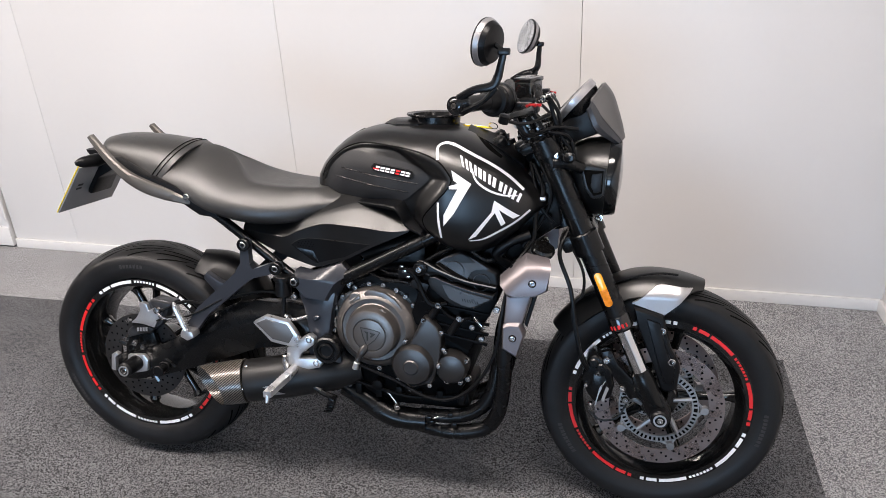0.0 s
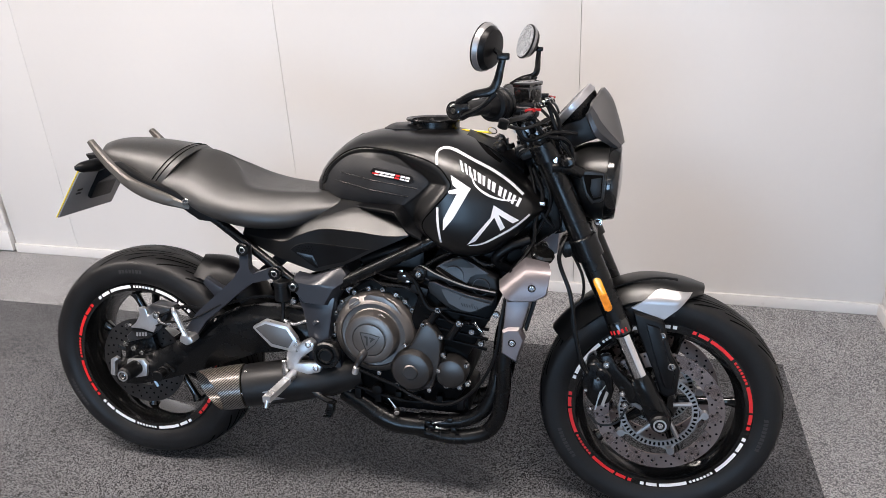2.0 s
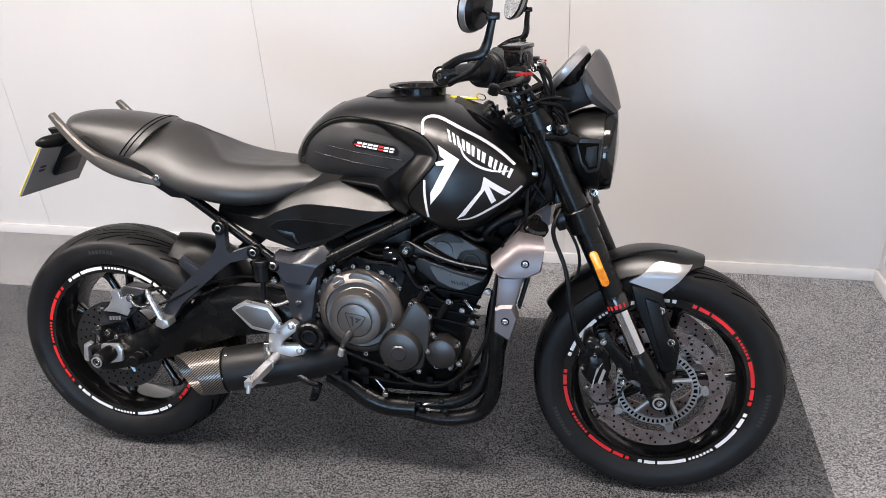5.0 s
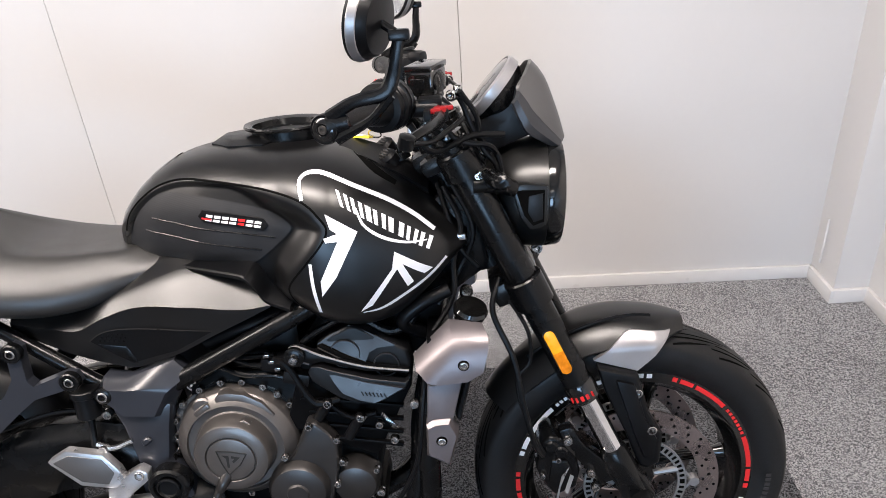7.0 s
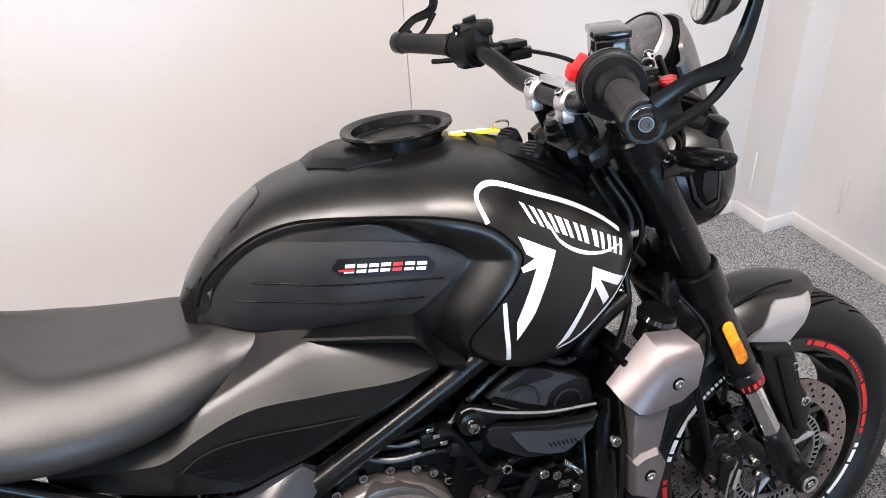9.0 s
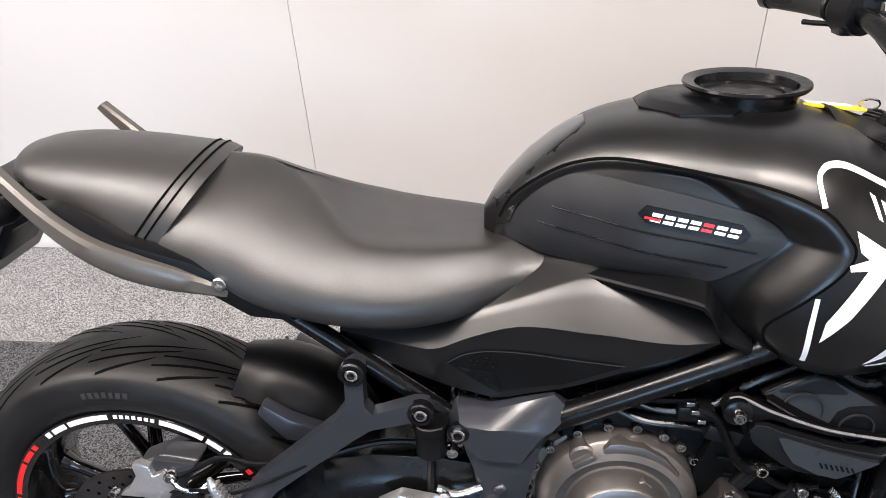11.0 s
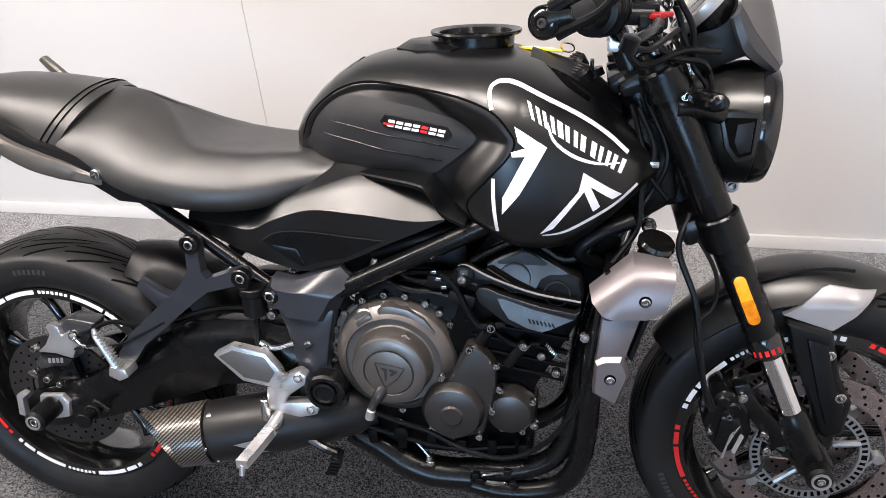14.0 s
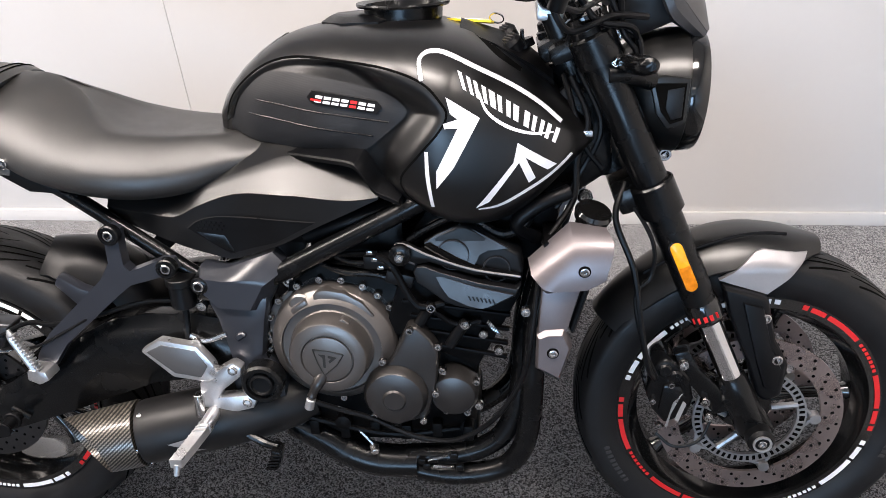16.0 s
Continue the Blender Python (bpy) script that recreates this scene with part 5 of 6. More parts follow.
for pts, r in (
    ([(0.850, -0.128, 0.662), (0.880, -0.128, 0.682), (0.915, -0.124, 0.698), (0.950, -0.115, 0.706)], 0.0060),
    ([(0.955, -0.112, 0.690), (0.995, -0.116, 0.668), (1.030, -0.114, 0.680), (1.046, -0.106, 0.710)], 0.0080),
    ([(0.700, -0.110, 0.640), (0.760, -0.124, 0.622), (0.815, -0.128, 0.632), (0.850, -0.122, 0.660)], 0.0045),
    ([(0.690, -0.112, 0.622), (0.740, -0.126, 0.606), (0.790, -0.130, 0.604), (0.830, -0.130, 0.594)], 0.0050),
    ([(0.930, -0.108, 0.716), (0.980, -0.110, 0.708), (1.020, -0.104, 0.724)], 0.0040),
):
    part("hose", tube(pts, r, 10), SATIN, bike)
part("throttle_body", joined(box((0.76, 0, 0.66), (0.16, 0.20, 0.09), 0.015), tube([(0.68, -0.10, 0.66), (0.76, -0.11, 0.69), (0.86, -0.10, 0.72)], 0.014, 12)), PLASTIC, bike)
part("sump_fitting", joined(*[box((0.66 + 0.055 * k, -0.115, 0.300 - 0.006 * (k % 2)), (0.018, 0.03, 0.03), 0.004) for k in range(6)], tube([(0.60, -0.12, 0.345), (0.66, -0.125, 0.318), (0.80, -0.13, 0.292), (0.92, -0.12, 0.30)], 0.005, 8), lathe([(0, 0.014), (0.02, 0.014), (0.022, 0.010)], (0.715, -0.118, 0.318), (0, -1, 0), 20)), BLOCK, bike)
sc = part("engine_side_cover", prism([(0.859, 0.620), (0.865, 0.630), (0.878, 0.630), (0.896, 0.622), (0.962, 0.602), (1.018, 0.592), (1.026, 0.599), (1.018, 0.580), (0.978, 0.560), (0.953, 0.556), (0.924, 0.562), (0.905, 0.571), (0.885, 0.587), (0.865, 0.603)], -0.158, -0.138, 0.007, 3), COVER, bike, "black plastic engine side cover")
# Facet painted lighter to look lit.
part("face_panel", patch([(0.893, 0.616), (0.957, 0.597), (1.014, 0.585), (0.980, 0.568), (0.966, 0.563), (0.943, 0.568), (0.914, 0.581), (0.902, 0.598)], lambda x, z: 0.1690 - 0.22 * (z - 0.563), 0, 0.010, 0.012), COVER_LIT, sc, "lit face of the cover, its light put into the colour")
part("cover_strip", prism([(0.824, 0.650), (0.832, 0.664), (0.848, 0.666), (0.886, 0.647), (0.952, 0.624), (1.026, 0.612), (1.026, 0.606), (0.952, 0.614), (0.884, 0.635), (0.862, 0.630), (0.840, 0.636), (0.828, 0.641)], -0.152, -0.138, 0.003), PLASTIC, sc)
# Pale tube paints the highlight on the strip's upper edge.
part("cover_edge_line", tube([(0.832, -0.152, 0.664), (0.848, -0.152, 0.665), (0.886, -0.152, 0.646), (0.952, -0.152, 0.623), (1.025, -0.152, 0.611)], 0.0020, 8), EDGE_LIGHT, sc)
part("cover_edge_line", tube([(0.832, -0.152, 0.641), (0.846, -0.152, 0.638), (0.862, -0.152, 0.632)], 0.0018, 8), FRAME, sc)
parts("lettering", [stripe([(x, 0.5835 - 0.14 * (x - 0.945)), (x + 0.0035, 0.5765 - 0.14 * (x - 0.945))], 0.0024, lambda x, z: 0.1690 - 0.22 * (z - 0.563), 0.0006) for x in np.arange(0.945, 0.985, 0.0062)], BLOCK, sc)
part("pivot_washer", lathe([(0, 0.017), (0.008, 0.017), (0.010, 0.013)], (0.841, -0.155, 0.651), (0, -1, 0), 24), SATIN, sc)
ub = part("upper_engine_cover", prism([(0.872, 0.660), (0.897, 0.676), (0.932, 0.692), (0.946, 0.688), (1.026, 0.642), (1.031, 0.612), (1.022, 0.594), (0.952, 0.612), (0.909, 0.636)], -0.138, -0.09, 0.008, 3), COVER, bike, "black moulded cam cover panel")
# Upper facet and rings painted lighter to look lit.
part("face_panel", patch([(0.877, 0.662), (0.898, 0.675), (0.932, 0.691), (0.945, 0.687), (1.006, 0.653), (0.975, 0.650), (0.962, 0.643), (0.952, 0.622), (0.912, 0.641)], lambda x, z: 0.1420 - 0.16 * (z - 0.640), 0, 0.008, 0.012), COVER_LIT, ub, "lit upper facet, its light put into the colour")
parts("cover_ring", [lathe([(0, r - 0.0022), (0, r), (0.003, r - 0.0004), (0.003, r - 0.0018)], (x, -0.1405, z), (0, -1, 0), 40, close=True) for x, z, r in ((0.921, 0.643, 0.0255), (0.988, 0.619, 0.0215))], COVER_LIT, ub)
# Slot shade painted as a raised near-black strip.
part("cover_slot", prism([(0.877, 0.661), (0.885, 0.663), (0.926, 0.640), (0.966, 0.622), (0.958, 0.616), (0.916, 0.635)], -0.1452, -0.136, 0.001), RECESS_SHADE, ub)
part("slot_lip", tube([(0.878, -0.1455, 0.659), (0.916, -0.1455, 0.635), (0.957, -0.1455, 0.615)], 0.0012, 6), RAIL, ub)

# Exhaust.
ex = part("exhaust_collector", tube([(0.840, -0.108, 0.216), (0.770, -0.108, 0.217), (0.720, -0.106, 0.232), (0.670, -0.098, 0.258), (0.610, -0.090, 0.285)], [0.029, 0.030, 0.030, 0.029, 0.027], 20, 8), SATIN, bike, "satin black exhaust collector")
for pipe in (
    tube([(1.066, -0.112, 0.590), (1.050, -0.122, 0.520), (1.046, -0.126, 0.436), (1.042, -0.126, 0.331), (1.026, -0.122, 0.257), (0.987, -0.118, 0.212), (0.904, -0.116, 0.195), (0.820, -0.108, 0.203)], 0.0195, 18, 8),
    tube([(1.062, -0.04, 0.590), (1.036, -0.085, 0.485), (1.026, -0.100, 0.383), (1.010, -0.106, 0.311), (0.978, -0.108, 0.264), (0.915, -0.108, 0.236), (0.820, -0.106, 0.230)], 0.0190, 18, 8),
    tube([(1.060, 0.10, 0.590), (1.035, 0.10, 0.420), (1.015, 0.09, 0.280), (0.94, 0.06, 0.225), (0.84, 0.02, 0.225), (0.76, -0.03, 0.24)], 0.0205, 18, 8),
):
    part("exhaust_pipe", pipe, SATIN, bike, "satin black exhaust header pipe")
parts("spring", [tube([(a[0] + (b[0] - a[0]) * k / 40 + 0.0028 * math.cos(1.6 * k), a[1] - 0.0028 * math.sin(1.6 * k), a[2] + (b[2] - a[2]) * k / 40 + 0.0028 * math.cos(1.6 * k)) for k in range(41)], 0.0009, 5, 2) for a, b in (((0.862, -0.133, 0.238), (0.895, -0.133, 0.248)), ((0.870, -0.135, 0.226), (0.905, -0.135, 0.226)), ((0.972, -0.150, 0.530), (0.998, -0.150, 0.500)))], STEEL, ex)
parts("pipe_clip", [box(c, (0.014, 0.010, 0.012), 0.003) for c in ((0.85, -0.132, 0.236), (0.908, -0.132, 0.250), (0.858, -0.133, 0.226), (0.918, -0.134, 0.226))], SATIN, ex)
part("lambda_sensor", joined(rod((0.765, -0.130, 0.268), (0.770, -0.146, 0.262), 0.0075), tube([(0.765, -0.135, 0.272), (0.74, -0.130, 0.30)], 0.003, 6)), STEEL, ex)
sil_axis = Vector((0.30, 0.070, 0.038)).normalized()
sil0 = Vector((0.362, -0.163, 0.309))
sil = part("silencer", lathe([(0.0, 0.055), (0.01, 0.057), (0.13, 0.058), (0.20, 0.055), (0.27, 0.047), (0.31, 0.036)], sil0, sil_axis, 40), SILENCER, bike, "stubby matt black silencer")
cap = lathe([(0.0, 0.0590), (0.040, 0.0585), (0.080, 0.0565), (0.165, 0.0510), (0.165, 0.0480), (0.08, 0.0535), (0.0, 0.0555)], sil0 - sil_axis * 0.004, -sil_axis + Vector((0, 0, 0.0)), 44)
bmesh.ops.bisect_plane(cap, geom=cap.verts[:] + cap.edges[:] + cap.faces[:], plane_co=(0.256, -0.186, 0.305), plane_no=(-0.571, -0.777, -0.268), clear_outer=True)
part("silencer_tip", cap, CARBON, sil, "carbon fibre silencer end cap cut at a slant")
part("silencer_badge", patch([(0.425, 0.318), (0.462, 0.326), (0.450, 0.308), (0.482, 0.294), (0.440, 0.290), (0.452, 0.305)], lambda x, z: 0.163 - 0.233 * (x - 0.362) + 1.02 * math.sqrt(max(0.0585**2 - (z - 0.309 - 0.127 * (x - 0.362)) ** 2, 0.0004)), 0.002, 0, 0.01), SILVER, sil, "silver maker's flash")
parts("rivet", [bolt((0.372, -0.161 - 0.057 * math.cos(a), 0.310 + 0.057 * math.sin(a)), (0, -math.cos(a), math.sin(a)), 0.0045, 0.002) for a in (-1.2, 0.0, 1.1)], STEEL, sil)
part("belly_bracket", joined(tube([(0.540, -0.13, 0.30), (0.58, -0.12, 0.285), (0.62, -0.115, 0.30)], 0.006, 8), prism([(0.54, 0.40), (0.64, 0.40), (0.66, 0.30), (0.55, 0.30)], -0.10, -0.06, 0.006)), SATIN, bike)

# Radiator and its side cowls.
part("radiator", box((1.074, 0, 0.590), (0.030, 0.34, 0.17), 0.006), BLOCK, bike, "black radiator core")
for side in (-1, 1):
    def flip(bm, s=side):
        return bm if s < 0 else mirrored(bm)

    def plate_of(outline, y):
        return [(x, y, z) for x, z in outline]

    upper = [(1.041, 0.634), (1.100, 0.690), (1.158, 0.687), (1.151, 0.626), (1.122, 0.610), (1.062, 0.604)]
    upper_face = [(1.058, 0.617), (1.104, 0.667), (1.157, 0.672), (1.148, 0.631), (1.122, 0.616), (1.074, 0.612)]
    upper_back = [(1.036, 0.647), (1.097, 0.706), (1.150, 0.696), (1.146, 0.630), (1.120, 0.614), (1.062, 0.606)]
    shank = [(1.058, 0.622), (1.114, 0.614), (1.094, 0.538), (1.082, 0.470), (1.050, 0.490), (1.052, 0.545)]
    lower = [(1.050, 0.536), (1.062, 0.544), (1.090, 0.546), (1.103, 0.516), (1.085, 0.456), (1.048, 0.478)]
    lower_face = [(1.053, 0.532), (1.066, 0.538), (1.087, 0.539), (1.098, 0.516), (1.083, 0.464), (1.052, 0.482)]
    cowl = part("radiator_cowl", flip(joined(bevelled(loft([plate_of(upper_back, -0.162), plate_of(upper, -0.196), plate_of(upper_face, -0.209)]), 0.0022, 2), prism(shank, -0.199, -0.170, 0.004, 2), bevelled(loft([plate_of(lower, -0.176), plate_of(lower, -0.200), plate_of(lower_face, -0.207)]), 0.002, 2))), COWL, bike, "pewter grey faceted radiator side cowl", 40)
    part("cowl_edge", flip(prism([(1.118, 0.612), (1.128, 0.610), (1.106, 0.530), (1.098, 0.540)], -0.190, -0.160, 0.003, 1)), PLASTIC, cowl)
    # Dark rings paint the shade of the bolt recesses.
    parts("bolt_well", [flip(lathe([(0, 0.0092), (0.0006, 0.0092), (0.0012, 0.0085)], c, (0, -1, 0), 20)) for c in ((1.117, -0.2090, 0.646), (1.074, -0.2070, 0.508))], RECESS_SHADE, cowl)
    parts("bolt_head", [flip(b) for b in [bolt((1.117, -0.2098, 0.646), r=0.007, h=0.003), bolt((1.074, -0.2078, 0.508), r=0.007, h=0.003)]], STEEL, cowl)
part("radiator_cap", joined(rod((1.122, -0.125, 0.672), (1.132, -0.135, 0.705), 0.020, 26), lathe([(0, 0.027), (0.010, 0.029), (0.016, 0.026), (0.017, 0.0)], (1.131, -0.134, 0.700), (0.1, -0.1, 0.35), 20)), GLOSS, bike, "black radiator filler cap")
parts("radiator_hose", [tube([(1.05, -0.10, 0.655), (1.02, -0.12, 0.685), (1.05, -0.12, 0.715), (1.10, -0.11, 0.735)], 0.012, 12), tube([(1.0, -0.05, 0.70), (1.06, -0.08, 0.75), (1.10, -0.06, 0.80)], 0.010, 10)], PLASTIC, bike)

# Headstock, yokes and fork.
AX = Vector((-0.450, 0, 1.0)).normalized()


def fork_at(z, y=0.0, dx=0.0):
    return Vector((1.421 - (z - 0.300) * 0.450 + dx, y, z))


part("headstock", joined(rod(fork_at(0.74, 0, -0.045), fork_at(0.92, 0, -0.045), 0.034, 28), prism([(1.00, 0.80), (1.10, 0.89), (1.16, 0.86), (1.17, 0.75), (1.10, 0.70), (1.02, 0.72)], -0.055, 0.055, 0.010)), SATIN, bike, "black steering head")
part("top_yoke", joined(*[lathe([(-0.022, 0.034), (0.018, 0.034), (0.022, 0.031)], fork_at(0.945, y), AX, 32) for y in (-0.10, 0.10)], box(fork_at(0.943, 0, -0.030), (0.074, 0.18, 0.030), 0.012, (0, -24, 0)), box(fork_at(0.938, 0, -0.058), (0.050, 0.120, 0.034), 0.014, (0, -24, 0)), lathe([(-0.02, 0.027), (0.014, 0.025), (0.016, 0.021), (0.026, 0.019), (0.028, 0.016)], (1.078, 0, 0.950), AX, 28)), SATIN, bike, "black top yoke")
part("bottom_yoke", joined(*[lathe([(-0.026, 0.0335), (0.024, 0.0335), (0.027, 0.031)], fork_at(0.722, y), AX, 32) for y in (-0.10, 0.10)], box(fork_at(0.722, 0, -0.02), (0.085, 0.20, 0.042), 0.012, (0, -24, 0))), SATIN, bike, "black bottom yoke")
for side in (-1, 1):
    y = 0.10 * side
    leg = part("fork_leg", lathe([(0, 0.0260), (0.27 * 1.087, 0.0265), (0.43 * 1.087, 0.0265), (0.435 * 1.087, 0.024)], fork_at(0.545, y), AX, 36), SATIN, bike, "gloss black upper fork tube")
    part("fork_cap", joined(lathe([(-0.012, 0.0262), (0.002, 0.0262), (0.003, 0.0235), (0.006, 0.0235), (0.007, 0.0262), (0.014, 0.0262), (0.016, 0.022), (0.017, 0.012), (0.024, 0.011), (0.025, 0.0)], fork_at(0.977, y), AX, 28)), GLOSS, leg)
    part("seal_ring", lathe([(0, 0.024), (0.006, 0.0285), (0.034, 0.0285), (0.040, 0.026)], fork_at(0.511, y), AX, 36), GLOSS, leg)
    marks = []
    for k in range(5):
        a0 = (k - 2.4) * 0.33
        o = fork_at(0.526, y)
        nrm = Vector((math.sin(a0) * 0.92, side * math.cos(a0), math.sin(a0) * 0.39))
        marks.append(moved(box((0, 0, 0), (0.0060, 0.0016, 0.010), 0), Matrix.Translation(o + nrm * 0.0285) @ Matrix.Rotation(-a0 * -side, 4, AX) @ Matrix.Rotation(radians(-24), 4, "Y")))
    parts("seal_mark", [*marks], RED, leg)
    part("stanchion", rod(fork_at(0.395, y), fork_at(0.52, y), 0.0195, 32), CHROME, leg, "chromed lower fork slider")
    foot = part("fork_foot", joined(lathe([(0, 0.020), (0.02, 0.027), (0.10, 0.026), (0.13, 0.0235), (0.135, 0.020)], fork_at(0.285, y), AX, 28), rod((1.424, side * 0.07, 0.302), (1.424, side * 0.115, 0.302), 0.027, 28, 0.004), prism([(1.350, 0.402), (1.396, 0.394), (1.430, 0.347), (1.453, 0.310), (1.452, 0.276), (1.424, 0.266), (1.392, 0.312), (1.362, 0.358)], y - 0.018, y + 0.018, 0.010, 3)), SATIN, leg, "black cast fork foot")
    part("axle_slider", joined(rod((1.424, side * 0.112, 0.302), (1.424, side * 0.147, 0.302), 0.0225, 30, 0.005)), PLASTIC, leg, "black nylon axle slider")
    part("slider_ring", lathe([(0, 0.012), (0, 0.0155), (0.003, 0.0155), (0.003, 0.012)], (1.424, side * 0.147, 0.302), (0, side, 0), 28, close=True), ALLOY, leg)
    part("slider_bolt", bolt((1.424, side * 0.1465, 0.302), (0, side, 0), 0.007, 0.004), STEEL, leg)
    def flip(bm, s=side):
        return bm if s < 0 else mirrored(bm)

    guard = part("fork_guard", flip(joined(prism([(1.346, 0.566), (1.420, 0.546), (1.440, 0.470), (1.466, 0.424), (1.462, 0.362), (1.440, 0.350), (1.424, 0.358), (1.400, 0.425), (1.360, 0.518)], -0.098, -0.066, 0.010, 3), prism([(1.378, 0.542), (1.412, 0.532), (1.432, 0.462), (1.454, 0.418), (1.450, 0.374), (1.430, 0.380), (1.412, 0.430)], -0.104, -0.090, 0.006, 2))), PLASTIC, bike, "black plastic fork guard carrying the mudguard")
    parts("bolt_head", [flip(bolt(c, (0, -1, 0), 0.009, 0.005)) for c in ((1.417, -0.098, 0.512), (1.444, -0.100, 0.436))], STEEL, guard)
    r0 = fork_at(0.615, side * 0.1245, -0.010)
    part("reflector", joined(*[moved(prism([(0.0095 * math.cos(a), 0.034 * (1 if math.sin(a) > 0 else -1) + 0.0095 * math.sin(a)) for a in np.linspace(0.05, 2 * math.pi + 0.05, 24, endpoint=False)], -0.003, 0.003, 0.0015), Matrix.Translation(r0 + Vector((0.006, 0, 0))) @ Matrix.Rotation(radians(-24), 4, "Y"))]), AMBER, leg, "amber side reflector")
    part("lower_half", moved(prism([(0.0095 * math.cos(a), -0.034 + 0.0095 * math.sin(a) if math.sin(a) < 0 else 0.0) for a in np.linspace(math.pi, 2 * math.pi, 13)] + [(0.0095, 0.0), (-0.0095, 0.0)], -0.0035, 0.0035, 0.0), Matrix.Translation(r0 + Vector((0.006, 0, 0))) @ Matrix.Rotation(radians(-24), 4, "Y")), AMBER_DEEP, leg)
    part("reflector_bezel", moved(prism([(0.0115 * math.cos(a), 0.0345 * (1 if math.sin(a) > 0 else -1) + 0.0115 * math.sin(a)) for a in np.linspace(0.05, 2 * math.pi + 0.05, 24, endpoint=False)], -0.003, 0.003, 0.001), Matrix.Translation(r0 + Vector((0.006, -0.0015 * side, 0))) @ Matrix.Rotation(radians(-24), 4, "Y")), PLASTIC, leg)

# Front mudguard.
def mud_shape(a):
    """Crest radius, half width and drop of the mudguard at an angle round the axle."""
    return 0.327 + 0.013 * math.exp(-((a - 103) / 19) ** 2), 0.060 + 0.020 * ease((146 - a) / 45) - 0.045 * ease((85 - a) / 13), (0.034 + 0.012 * ease((a - 70) / 30)) * (1 - 0.55 * ease((88 - a) / 16))


def mud_side(x, z):
    crest, w, drop = mud_shape(math.degrees(math.atan2(z - FRONT[1], x - FRONT[0])))
    s = min(max((crest - math.hypot(x - FRONT[0], z - FRONT[1])) / drop, 0), 1) ** (1 / 2.6)
    return w * s * (1 - 0.04 * s)


rows = []
for k in range(33):
    a = 146 - 72 * k / 32
    crest, w, drop = mud_shape(a)
    ring = []
    for s in np.linspace(-1, 1, 21):
        r = crest - drop * abs(s) ** 2.6
        ring.append(at_angle(FRONT, r, a, w * s * (1 - 0.04 * abs(s))))
    rows.append(ring + [(x + (FRONT[0] - x) * 0.014, y * 0.955, z + (FRONT[1] - z) * 0.014) for x, y, z in ring[::-1]])
mud = part("front_mudguard", loft(rows), MATTE, bike, "black front mudguard with silver side inserts")
for side in (-1, 1):
    def flip(bm, s=side):
        return bm if s < 0 else mirrored(bm)

    part("side_insert", flip(patch([(1.344, 0.570), (1.363, 0.583), (1.399, 0.613), (1.411, 0.617), (1.483, 0.609), (1.451, 0.573), (1.421, 0.546)], mud_side, 0.0035, 0.010, 0.007)), SILVER, mud, "satin silver mudguard insert")
part("mudguard_lip", tube([at_angle(FRONT, 0.332 + 0.008 * math.exp(-((a - 92) / 14) ** 2), a, -0.048) for a in range(126, 84, -5)], 0.003, 8), PLASTIC, mud)

# Headlight, screen and instrument.
HL = Vector((1.238, 0, 0.864))
hax = Vector((0.995, 0, -0.06)).normalized()
hl = part("headlight", lathe([(-0.078, 0.0), (-0.076, 0.032), (-0.066, 0.058), (-0.048, 0.076), (-0.022, 0.0885), (0.006, 0.0938), (0.030, 0.0945), (0.032, 0.0925), (0.033, 0.0)], HL, hax, 64), BOWL, bike, "round satin black headlight bowl")
part("bezel", lathe([(0.031, 0.0), (0.031, 0.0935), (0.034, 0.0945), (0.052, 0.0925), (0.058, 0.0890), (0.060, 0.083), (0.054, 0.080)], HL, hax, 64), GLOSS, hl, "gloss black headlight ring")
part("lens", lathe([(0.054, 0.0815), (0.059, 0.078), (0.064, 0.052), (0.067, 0.025), (0.068, 0.0)], HL, hax, 48), SCREEN, hl, "dark clear headlight lens")
